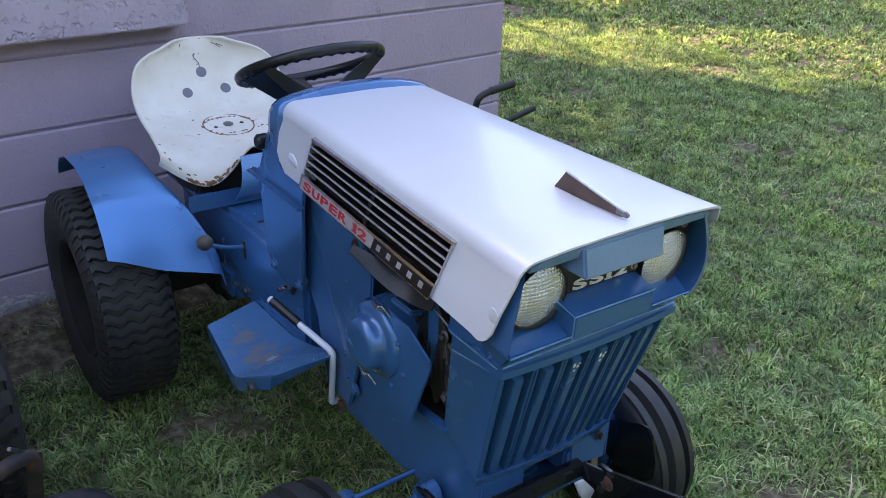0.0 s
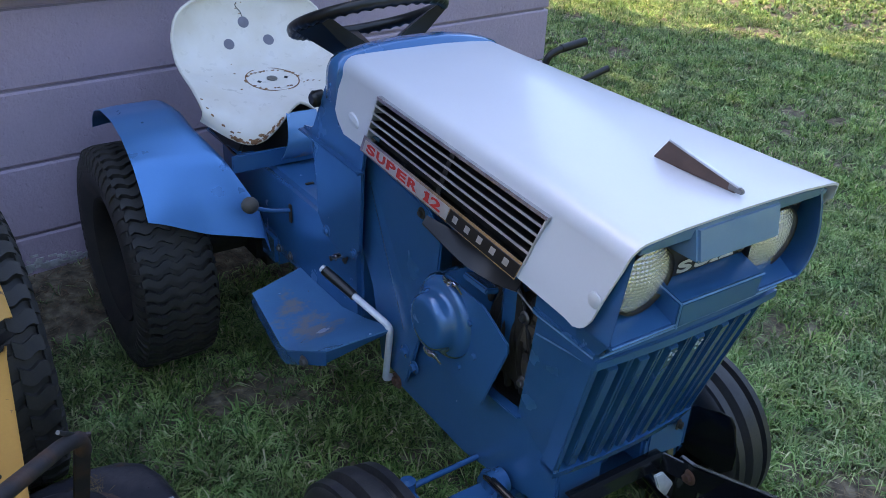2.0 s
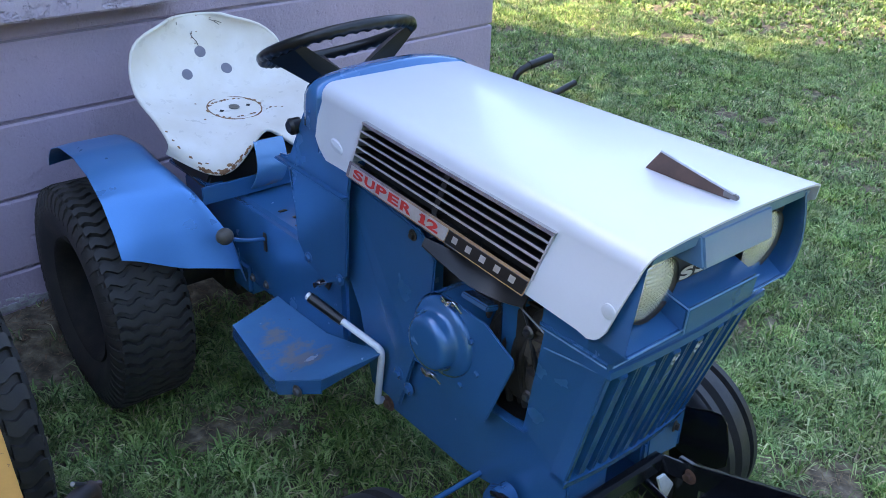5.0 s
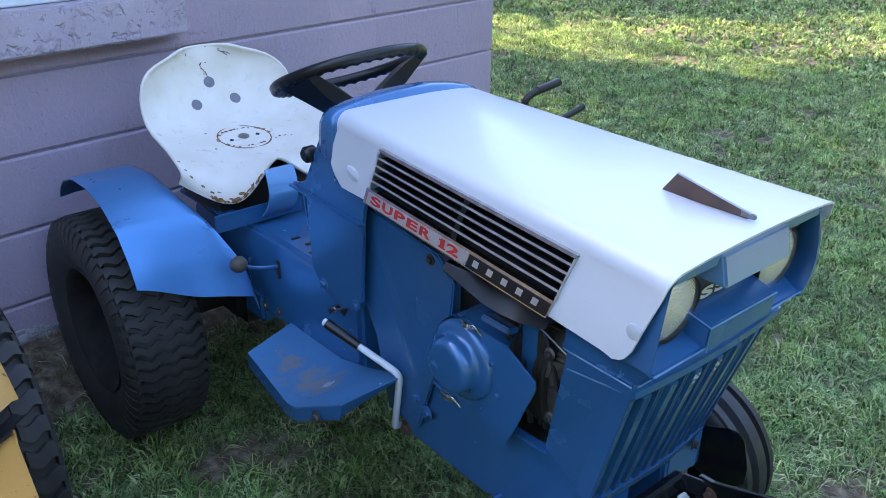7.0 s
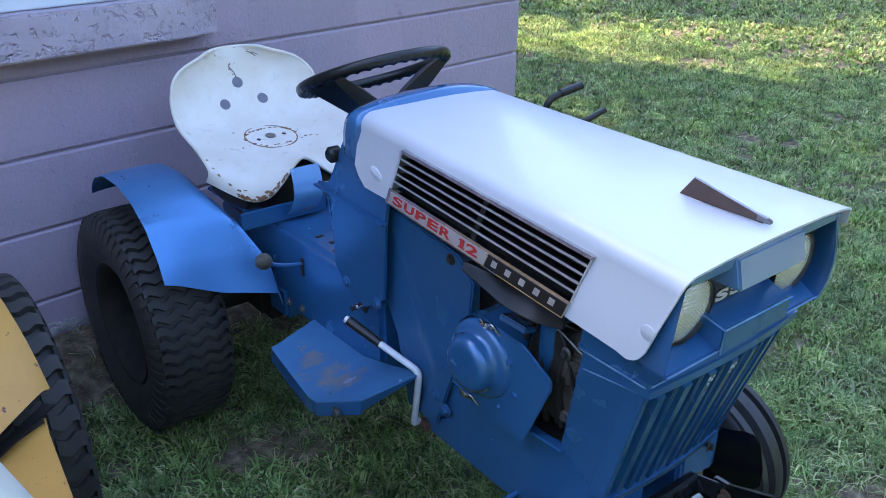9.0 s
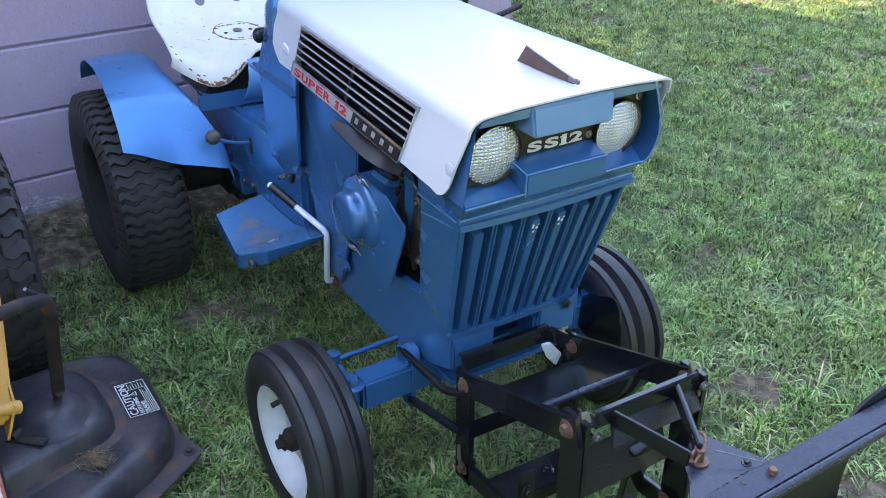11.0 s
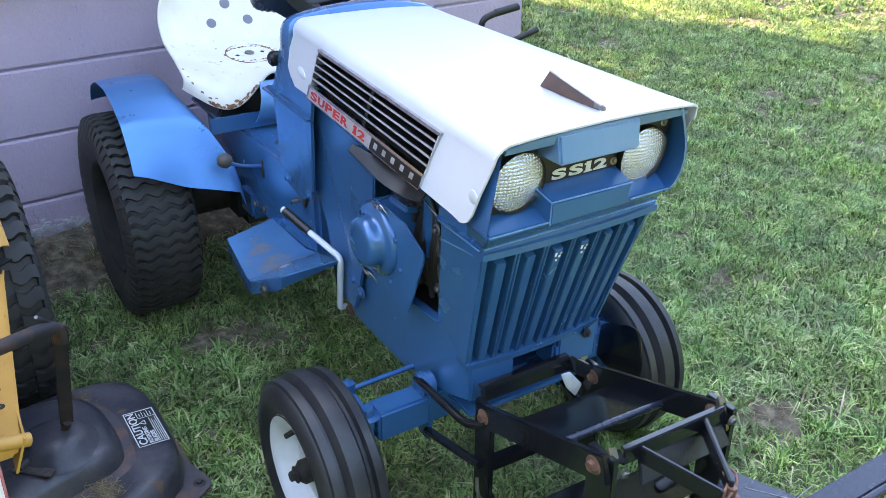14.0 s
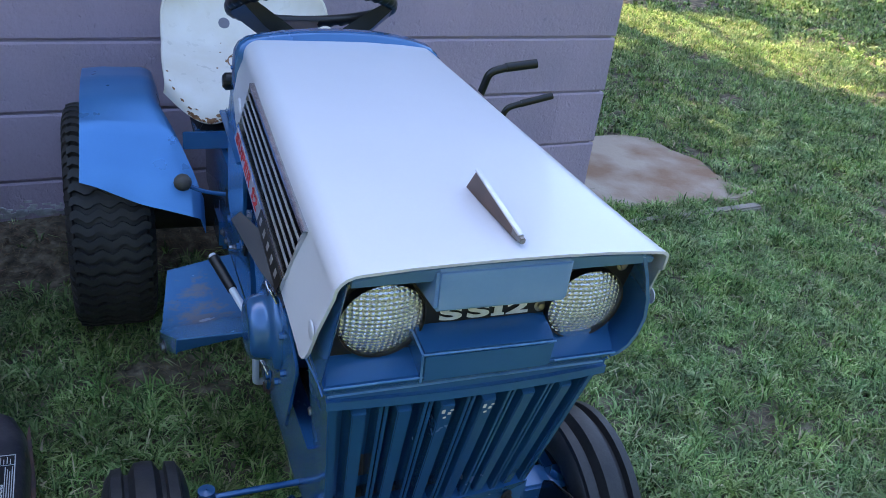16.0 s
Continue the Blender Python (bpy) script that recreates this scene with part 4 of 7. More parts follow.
# ledge between grille and lamp housing, and the housing's closed sides
for z0, z1, y0, w0 in ((0.722, 0.735, -1.352, 0.206), (0.735, 0.746, -1.346, 0.206)):
    loops = [[Vector((XC + u * w0, -1.30, z0)), Vector((XC + u * w0, y0 - 0.010 * (1 - u * u), z0)), Vector((XC + u * w0, y0 - 0.010 * (1 - u * u), z1)), Vector((XC + u * w0, -1.30, z1))] for u in steps(-1, 1, 9)]
    part("ledge", soften(rings(loops), 0.003), BLUE, shell)
for s in (-1, 1):
    f = lambda x, y, z: (XC + s * x, y, z)
    side = hexahedron([f(0.168, -1.262, 0.432), f(0.166, -1.150, 0.492), f(0.202, -1.212, 0.745), f(0.200, -1.345, 0.745),
                       f(0.158, -1.262, 0.432), f(0.156, -1.150, 0.492), f(0.192, -1.212, 0.745), f(0.190, -1.345, 0.745)], 0.003)
    part("shell_side", side, BLUE, shell)
    over = hexahedron([f(0.206, -1.346, 0.742), f(0.204, -1.205, 0.742), f(0.200, -1.205, 0.86), f(0.205, -1.328, 0.86),
                       f(0.196, -1.346, 0.742), f(0.194, -1.205, 0.742), f(0.190, -1.205, 0.86), f(0.195, -1.328, 0.86)], 0.003)
    part("housing_side", over, BLUE, shell)
    part("edge_bead", beam(f(0.207, -1.347, 0.746), f(0.205, -1.205, 0.75), 0.006, 0.008, bevel=0.002), BLUE, shell)
# lamp housing: sloping shelf, cheeks, top rail, brow and nose round a black panel
def hb(c8, bev=0.003, name="housing_block", mat=BLUE):
    part(name, hexahedron([(XC + x, y, z) for x, y, z in c8], bev * 1.4), mat, shell)
hb([(-0.205, -1.30, 0.746), (0.205, -1.30, 0.746), (0.196, -1.353, 0.746), (-0.206, -1.353, 0.746), (-0.216, -1.30, 0.822), (0.208, -1.30, 0.822), (0.187, -1.387, 0.786), (-0.221, -1.387, 0.786)], 0.003, "chin")
hb([(-0.215, -1.30, 0.780), (0.206, -1.30, 0.780), (0.187, -1.386, 0.779), (-0.221, -1.386, 0.779), (-0.215, -1.30, 0.799), (0.206, -1.30, 0.799), (0.187, -1.386, 0.787), (-0.221, -1.386, 0.787)], 0.002, "shelf")
rail_loops = []
for u in steps(-1.0, 1.0, 15):
    x = 0.007 + u * 0.203
    zt = 0.9385 + 0.0075 * (1 - u * u) - (0.004 if abs(u) > 0.99 else 0.0)
    rail_loops.append([Vector((XC + x, -1.30, 0.928)), Vector((XC + x, -1.386, 0.925)), Vector((XC + x, -1.3885, zt - 0.002)), Vector((XC + x, -1.386, zt)), Vector((XC + x, -1.30, zt + 0.001))])
part("top_rail", rings(rail_loops), BLUE_PALE, shell)
CHEEK = [(0.192, 0.940), (0.206, 0.905), (0.217, 0.868), (0.220, 0.838), (0.214, 0.813), (0.204, 0.796), (0.192, 0.787), (0.180, 0.784)]
part("cheek", sheet([[Vector((XC + x - 0.001, -1.388, z)), Vector((XC + x + 0.002, -1.36, z)), Vector((XC + x + 0.006, -1.30, z))] for x, z in CHEEK], 0.005), BLUE, shell, "", 60)
hb([(-0.216, -1.30, 0.80), (-0.221, -1.30, 0.79), (-0.2245, -1.385, 0.787), (-0.219, -1.380, 0.80), (-0.194, -1.30, 0.935), (-0.199, -1.30, 0.935), (-0.201, -1.386, 0.935), (-0.196, -1.380, 0.93)], 0.002, "cheek")
hb([(-0.106, -1.34, 0.899), (0.080, -1.34, 0.896), (0.078, -1.409, 0.893), (-0.099, -1.409, 0.894), (-0.098, -1.34, 0.940), (0.090, -1.34, 0.940), (0.090, -1.3925, 0.9425), (-0.093, -1.3925, 0.9425)], 0.003, "brow", BLUE_PALE)
hb([(-0.098, -1.33, 0.777), (0.088, -1.33, 0.777), (0.085, -1.392, 0.780), (-0.098, -1.392, 0.780), (-0.104, -1.34, 0.841), (0.090, -1.34, 0.840), (0.085, -1.396, 0.824), (-0.101, -1.396, 0.826)], 0.003, "nose")
back = part("lamp_panel", hexahedron([(XC + x, y, z) for x, y, z in ((-0.213, -1.340, 0.792), (0.188, -1.340, 0.792), (0.188, -1.344, 0.792), (-0.213, -1.344, 0.792), (-0.205, -1.352, 0.930), (0.214, -1.352, 0.930), (0.214, -1.356, 0.930), (-0.205, -1.356, 0.930))]), BADGE_BLACK, shell, "black panel with white lettering")
m = frame_of((XC - 0.066, -1.3495, 0.842), (1, 0, 0), (0, -0.087, 1))
line_of_letters("SS12", m, 0.0315, 0.0068, 0.0205, 0.0008, BADGE_WHITE, back, "white letter", 0.04)
for x, z in ((-0.095, 0.862), (0.078, 0.850), (0.19, 0.905), (0.185, 0.83), (-0.195, 0.91)):
    part("panel_screw", hexbolt((XC + x, -1.344 - 0.087 * (z - 0.792), z), (0, -1, 0.1), 0.005, 0.004), STEEL, back)


def headlamp(c):
    """A round sealed lamp: reflector bowl, ring and a domed lens with moulded prisms."""
    m = frame_of(c, (1, 0, 0), (0, -0.10, 1))
    lamp = part("headlight", (lambda b_: (b_.transform(m), b_)[1])(lathe([(0.0555, 0.002), (0.0562, 0.005), (0.0566, 0.0), (0.056, -0.02)], (0, 0, 0), "z", 40)), BADGE_BLACK, TR, "round sealed-beam headlight with ribbed clear lens")
    def dome(depth, swell, relief, n):
        """A shallow dome; relief gives rows of moulded prisms."""
        g = begin()
        R0 = 0.0552
        pts = {}
        for i in range(2 * n + 1):
            for j in range(2 * n + 1):
                x, y = (i - n) / n * R0 * 1.02, (j - n) / n * R0 * 1.02
                d = math.hypot(x, y)
                if d <= R0:
                    cell = relief * abs(math.sin(i * math.pi / 6)) ** 0.7 * abs(math.sin(j * math.pi / 5)) ** 0.7
                    pts[i, j] = g.verts.new((x, y, depth + swell * (1 - (d / R0) ** 2) + cell))
        for i in range(2 * n):
            for j in range(2 * n):
                q = [pts.get(k) for k in ((i, j), (i + 1, j), (i + 1, j + 1), (i, j + 1))]
                if None not in q:
                    g.faces.new(q)
        g.transform(m)
        return g
    part("reflector", dome(-0.004, 0.014, 0.0021, 45), REFLECTOR, lamp, "silvered backing with rows of moulded prisms", 80)
    part("lens", dome(0.003, 0.015, 0.0, 14), GLASS, lamp, "clear domed lens", 80)
    return lamp


# Pale lines drawn where folds catch the light and paint is thin.
for a_, b_ in (((-0.206, -1.3545, 0.7465), (0.196, -1.3545, 0.7465)), ((-0.221, -1.388, 0.786), (-0.093, -1.3885, 0.786)), ((0.093, -1.388, 0.786), (0.187, -1.388, 0.786)),
               ((-0.100, -1.3965, 0.826), (0.084, -1.3965, 0.824)), ((-0.1008, -1.396, 0.826), (-0.1040, -1.345, 0.8405)), ((-0.0985, -1.3925, 0.782), (-0.1012, -1.3965, 0.825))):
    part("worn_edge", tube([Vector((XC, 0, 0)) + Vector(a_), Vector((XC, 0, 0)) + Vector(b_)], 0.0014, 6), EDGE, shell, "pale line for glint and thin paint along a fold")
for s in (-1, 1):
    for a_, b_ in (((0.2045, -1.206, 0.7425), (0.2105, -1.346, 0.7425)), ((0.2005, -1.214, 0.706), (0.1990, -1.338, 0.7195))):
        part("worn_edge", tube([(XC + s * a_[0], a_[1], a_[2]), (XC + s * b_[0], b_[1], b_[2])], 0.0014, 6), EDGE, shell, "pale line for glint and thin paint along a fold")
headlamp((XC - 0.145, -1.357, 0.858))
headlamp((XC + 0.141, -1.357, 0.851))

# ---- engine bay ----
part("engine_block", box((0.0, -0.98, 0.60), (0.22, 0.30, 0.30), (0, 0, 3), 0.02), ENGINE, TR, "greasy engine casting")
for k in range(9):
    part("cylinder_fin", box((-0.02, -1.06, 0.68 + k * 0.014), (0.26, 0.20, 0.005), bevel=0.001), ENGINE, TR)
rng = random.Random(4)
for k in range(7):
    y = -1.15 + 0.02 * k
    part("hose", tube(bent([(-0.15 + 0.01 * rng.random(), y, 0.5 + 0.03 * rng.random()), (-0.165, y + 0.01, 0.62), (-0.13, y - 0.02 * rng.random(), 0.74)], 0.04), 0.004 + 0.003 * rng.random(), 8), DARK, TR)
part("blower_housing", lathe([(0.10, 0.0), (0.105, 0.03), (0.09, 0.06), (0.001, 0.06)], (-0.10, -1.13, 0.62), "x", 28, -1), DARK, TR)
# Dark sheets close the bay above and below.
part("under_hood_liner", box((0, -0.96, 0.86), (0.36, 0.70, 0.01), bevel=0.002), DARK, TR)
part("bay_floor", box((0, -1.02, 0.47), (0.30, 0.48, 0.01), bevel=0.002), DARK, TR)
cap_c = (-0.204, -0.966, 0.600)
ac = part("air_cleaner", lathe([(0.080, -0.006), (0.081, 0.002), (0.0795, 0.008), (0.076, 0.0125), (0.070, 0.0155), (0.064, 0.017), (0.0595, 0.0195), (0.057, 0.025), (0.0555, 0.034), (0.0535, 0.041), (0.0495, 0.0465), (0.0435, 0.0492), (0.036, 0.050), (0.001, 0.0495)], cap_c, "x", 40, -1), BLUE, TR, "blue domed air cleaner cover with wing bolts")
part("cleaner_drum", lathe([(0.084, 0.0), (0.084, 0.11), (0.001, 0.11)], (-0.204, -0.966, 0.600), "x", 32, 1), BLUE, ac)
part("cover_plate", prism([(-0.905, 0.65), (-0.965, 0.688), (-1.058, 0.680), (-1.072, 0.681), (-1.145, 0.642), (-1.148, 0.628), (-1.088, 0.478), (-1.076, 0.468), (-1.012, 0.491), (-0.94, 0.508), (-0.900, 0.545)], "x", -0.207, -0.202, 0.0018), BLUE, ac)
for y, z in ((-1.043, 0.629), (-1.060, 0.568), (-1.018, 0.520)):
    part("cover_bolt", hexbolt((-0.207, y, z), (-1, 0, 0), 0.006, 0.006, False), BLUE, ac)


# greasy engine parts seen behind the cover
part("carburettor", box((-0.150, -1.165, 0.655), (0.05, 0.06, 0.07), (8, 0, 20), 0.012, 3), ENGINE, TR)
part("float_bowl", lathe([(0.001, -0.03), (0.022, -0.028), (0.026, -0.01), (0.026, 0.012), (0.001, 0.014)], (-0.155, -1.165, 0.60), "z", 20), ENGINE, TR)
part("manifold", tube(bent([(-0.145, -1.15, 0.70), (-0.15, -1.185, 0.735), (-0.10, -1.20, 0.76)], 0.03), 0.020, 14), ENGINE, TR)
part("muffler", tube([(-0.13, -1.235, 0.52), (-0.13, -1.235, 0.72)], 0.034, 18), ENGINE, TR, "sooty engine pipe")
part("blue_shroud", tube([(-0.125, -1.085, 0.60), (-0.125, -1.085, 0.735)], 0.040, 20), BLUE, TR)
for y, z in ((-1.15, 0.69), (-1.185, 0.665), (-1.20, 0.60), (-1.16, 0.565)):
    part("engine_bolt", hexbolt((-0.178, y, z), (-1, 0, 0), 0.007, 0.008), STEEL, TR)
part("fuel_line", tube(bent([(-0.165, -1.20, 0.56), (-0.185, -1.18, 0.63), (-0.165, -1.13, 0.72), (-0.15, -1.05, 0.75)], 0.04), 0.0045, 8), PLASTIC, TR)
part("throttle_wire", tube(bent([(-0.175, -1.19, 0.70), (-0.185, -1.13, 0.735), (-0.17, -1.0, 0.76)], 0.04), 0.0018, 6), STEEL, TR)


def wing_clip(c):
    """A bow of bent wire, twisted twice round its bolt."""
    x, y, z = c
    bm = tube(bent([(x, y - 0.026, z - 0.010), (x - 0.010, y - 0.012, z + 0.012), (x - 0.006, y + 0.002, z - 0.008), (x - 0.012, y + 0.014, z + 0.012), (x - 0.004, y + 0.026, z - 0.004), (x - 0.002, y + 0.010, z - 0.012)], 0.008), 0.0020, 8)
    add(bm, tube([(x - 0.002, y - 0.014, z), (x - 0.004, y + 0.016, z - 0.003)], 0.0055, 10))
    return bm


part("wing_clip", wing_clip((-0.212, -0.992, 0.686)), CHROME, ac, "bright wire clip")
part("wing_clip", wing_clip((-0.212, -0.940, 0.505)), CHROME, ac, "bright wire clip")
part("cleaner_bracket", box((-0.185, -1.035, 0.700), (0.03, 0.07, 0.012), (0, 15, 0), 0.003), BLUE, ac)

# heat guard that hangs out from under the hood
def guard(u, v):
    a, b = Vector((-0.298, -1.000, 0.812)), Vector((-0.238, -1.19, 0.778))
    c, d = Vector((-0.262, -0.975, 0.824)), Vector((-0.222, -1.185, 0.790))
    p = lerp(lerp(a, b, u), lerp(c, d, u), v)
    mid = lerp(lerp(a, c, 0.85), lerp(b, d, 0.85), u)
    p = lerp(mid, p, 0.45 + 0.55 * min(1.0, u / 0.35))
    p.z -= 0.034 * math.sin(math.pi * u) * (1 - 0.5 * v)
    p.x += 0.030 * math.sin(math.pi * u)
    return p


part("heat_guard", sheet(mapped(guard, steps(0, 1, 14), steps(0, 1, 6)), 0.003), GUARD, TR, "charcoal curved sheet metal guard")

# ---- side panels and frame ----
for s in (-1, 1):
    panel = prism([(-0.60, 0.60), (-0.60, 0.80), (-0.70, 0.788), (-0.86, 0.768), (-0.907, 0.725), (-0.895, 0.60), (-0.842, 0.455), (-0.80, 0.33), (-0.70, 0.335), (-0.66, 0.50)], "x", s * 0.178 - 0.004, s * 0.178 + 0.004, 0.003)
    part("side_panel", panel, BLUE, TR)
    crease = hexahedron([(s * 0.182, -0.645, 0.745), (s * 0.182, -0.66, 0.755), (s * 0.182, -0.83, 0.50), (s * 0.182, -0.79, 0.45), (s * 0.1832, -0.648, 0.742), (s * 0.1832, -0.656, 0.745), (s * 0.1848, -0.812, 0.49), (s * 0.1848, -0.79, 0.47)], 0.0008)
    part("pressed_crease", crease, BLUE, TR)
    lower = prism([(-0.735, 0.292), (-0.79, 0.47), (-0.90, 0.475), (-1.05, 0.475), (-1.165, 0.495), (-1.262, 0.44), (-1.262, 0.350), (-1.18, 0.318), (-1.0, 0.283)], "x", s * 0.163 - 0.005, s * 0.163 + 0.005, 0.003)
    part("frame_side", lower, BLUE, TR)
    part("frame_flange", beam((s * 0.170, -0.80, 0.472), (s * 0.176, -1.165, 0.492), 0.022, 0.005, bevel=0.002), BLUE, TR)
    part("lower_gusset", hexahedron([(s * 0.16, -1.262, 0.345), (s * 0.06, -1.262, 0.36), (s * 0.06, -1.20, 0.36), (s * 0.16, -1.20, 0.335), (s * 0.165, -1.262, 0.44), (s * 0.06, -1.262, 0.44), (s * 0.06, -1.20, 0.44), (s * 0.165, -1.20, 0.44)], 0.003), BLUE, TR)
    for y, z in ((-0.80, 0.415), (-0.835, 0.395)):
        part("side_bolt", hexbolt((s * 0.183, y, z), (s, 0, 0), 0.009, 0.008), BLUE, TR)
    part("panel_screw", hexbolt((s * 0.183, -0.842, 0.752), (s, 0, 0), 0.007, 0.006), DARK, TR)
part("frame_bottom", box((0, -0.97, 0.30), (0.30, 0.54, 0.012), (2, 0, 0), 0.003), BLUE, TR)
part("front_bracket", hexahedron([(0.045, -1.262, 0.350), (0.132, -1.262, 0.350), (0.140, -1.20, 0.350), (0.045, -1.20, 0.350), (0.050, -1.258, 0.406), (0.132, -1.258, 0.402), (0.140, -1.20, 0.41), (0.050, -1.20, 0.41)], 0.006), BLUE, TR)

# pivot shaft and slots below the dash
part("pivot_plate", prism([(-0.525, 0.505), (-0.545, 0.50), (-0.555, 0.52), (-0.55, 0.545), (-0.53, 0.55), (-0.52, 0.53)], "x", -0.188, -0.183, 0.001), DARK, TR)
part("pivot_stub", tube([(-0.17, -0.538, 0.520), (-0.208, -0.538, 0.520)], 0.0085, 14), CHROME, TR)
part("pivot_pin", tube([(-0.20, -0.538, 0.520), (-0.219, -0.538, 0.520)], 0.0065, 12), CHROME, TR)

# tunnel under the seat
tunnel = prism([(-0.178, 0.34), (-0.182, 0.545), (-0.165, 0.57), (0.165, 0.57), (0.182, 0.545), (0.178, 0.34)], "y", -0.60, 0.20, 0.012)
part("tunnel", tunnel, BLUE, TR)
for c, sx, sy in (((-0.10, -0.30, 0.571), 0.05, 0.012), ((-0.07, -0.36, 0.571), 0.035, 0.014), ((-0.02, -0.29, 0.571), 0.03, 0.012), ((-0.125, -0.25, 0.571), 0.022, 0.01), ((-0.135, -0.345, 0.571), 0.02, 0.01)):
    part("slot", box(c, (sx, sy, 0.003), bevel=0.001), DARK, TR)
part("lever_slot", box((-0.184, -0.258, 0.505), (0.004, 0.012, 0.05), bevel=0.001), DARK, TR)
part("transaxle", box((0, 0.11, 0.30), (0.34, 0.24, 0.18), bevel=0.03), DARK, TR)
part("axle_housing", tube([(-0.42, REAR_Y, REAR_Z), (0.40, REAR_Y, REAR_Z)], 0.05, 20), DARK, TR)
rear_box = prism([(-0.04, 0.55), (0.06, 0.55), (0.14, 0.60), (0.14, 0.68), (0.0, 0.64), (-0.04, 0.60)], "x", -0.15, 0.15, 0.008)
part("seat_base", rear_box, BLUE, TR)
part("seat_bracket_dark", hexahedron([(-0.24, -0.06, 0.585), (0.05, -0.06, 0.585), (0.05, 0.14, 0.61), (-0.24, 0.14, 0.61), (-0.20, -0.05, 0.655), (0.03, -0.05, 0.675), (0.03, 0.13, 0.70), (-0.15, 0.13, 0.70)], 0.006), GUARD, TR)
part("seat_rail", beam((-0.270, -0.112, 0.598), (-0.02, -0.112, 0.598), 0.008, 0.046, bevel=0.002), BLUE, TR)
part("seat_spring", sheet(mapped(lambda u, v: Vector((-0.140 + 0.086 * v + 0.040 * u * u, -0.085 - 0.070 * math.sin(math.pi * min(1.0, u * 0.94)) ** 0.8 + 0.030 * u, 0.567 + 0.128 * u)), steps(0, 1, 16), steps(0, 1, 6)), 0.004), BLUE_WORN, TR, "blue bent leaf spring under the seat", 60)
part("hitch_block", box((-0.14, -0.12, 0.355), (0.10, 0.10, 0.09), bevel=0.01), BLUE, TR)
for y, z in ((-0.24, 0.375), (-0.17, 0.365), (-0.27, 0.345)):
    part("frame_bolt", hexbolt((-0.180, y, z), (-1, 0, 0), 0.007, 0.006), STEEL, TR)

# gear lever
gl = part("gear_lever", tube(bent([(-0.175, -0.257, 0.512), (-0.235, -0.255, 0.522), (-0.283, -0.251, 0.543)], 0.03), 0.0055, 10), BLUE, TR)
part("knob", lathe([(0.001, -0.021), (0.010, -0.019), (0.018, -0.011), (0.0215, 0.0), (0.018, 0.012), (0.010, 0.019), (0.001, 0.021)], (-0.285, -0.25, 0.547), "x", 22), KNOB, gl, "worn round grey-brown knob")

# fenders
FENDER = [(0.00, 0.365, 0.585), (0.05, 0.352, 0.612), (0.12, 0.31, 0.648), (0.25, 0.22, 0.680), (0.40, 0.10, 0.690), (0.55, 0.0, 0.676), (0.70, -0.09, 0.634), (0.85, -0.155, 0.572), (1.0, -0.190, 0.522)]


def fender_at(side):
    def fn(u, v):
        y = through_points([(s, a) for s, a, b in FENDER], u)
        z = through_points([(s, b) for s, a, b in FENDER], u)
        flank = max(0.0, -v)
        crest = 0.15 + 0.27 * min(1.0, max(0.0, (0.86 - u) / 0.31))
        v = crest + (1 - crest) * max(0.0, v)
        x = 0.19 + v * (0.290 + 0.028 * u)
        tail = max(0.0, (u - 0.55) / 0.45)
        y -= (1 - v) ** 1.5 * 0.052 * tail
        z -= (1 - v) ** 1.2 * 0.072 * tail
        z += tail * tail * (0.037 * max(0.0, (v - 0.55) / 0.45) ** 1.3 - 0.025)
        z -= 0.020 * max(0, v - 0.86) / 0.14 * 0.25
        z -= flank * 0.10 + 0.012 * max(0.0, 1 - (v - crest) / 0.10) ** 2 * (1 - tail)
        x -= flank * 0.03
        return Vector((side * x - 0.006, y, z))
    return fn


for s in (-1, 1):
    us = [i / 30 for i in range(31)]
    part("fender", sheet(mapped(fender_at(s), us, [-0.4, -0.2] + steps(0, 1, 15)), 0.0022 * s), BLUE_SATIN, TR, "satin blue curved sheet metal fender", 60)
    part("fender_bracket", box((s * 0.21, 0.05, 0.60), (0.05, 0.22, 0.012), bevel=0.003), BLUE, TR)

# footboards: flat tread, raised toe and a folded skirt
for s in (-1, 1):
    g = [[(-0.180, -0.295, 0.365), (-0.25, -0.322, 0.366), (-0.334, -0.350, 0.364)],
         [(-0.180, -0.36, 0.364), (-0.27, -0.40, 0.364), (-0.345, -0.43, 0.362)],
         [(-0.180, -0.52, 0.368), (-0.28, -0.55, 0.362), (-0.364, -0.575, 0.358)],
         [(-0.186, -0.64, 0.405), (-0.28, -0.63, 0.392), (-0.372, -0.625, 0.376)],
         [(-0.192, -0.765, 0.452), (-0.27, -0.765, 0.452), (-0.350, -0.765, 0.450)]]
    g = [[Vector((p[0] * -s, p[1], p[2])) for p in r] for r in g]
    fb = part("footboard", sheet(g, 0.003 * s), BLUE_WORN, TR, "worn blue sheet metal footboard with bare patches", 25)
    edge = [r[-1] for r in g]
    part("skirt", sheet([[p, p + Vector((s * 0.002, 0, -0.032))] for p in edge], 0.003), BLUE, fb)
    front = [g[-1][2], lerp(g[-1][2], g[-1][0], 0.5), g[-1][0]]
    part("toe_skirt", sheet([[p, p + Vector((0, 0.004, -0.030 + 0.012 * i))] for i, p in enumerate(front)], 0.003), BLUE, fb)
    part("toe_bolt", hexbolt((s * 0.368, -0.70, 0.395), (s, -0.2, 0), 0.008, 0.007), STEEL, fb)

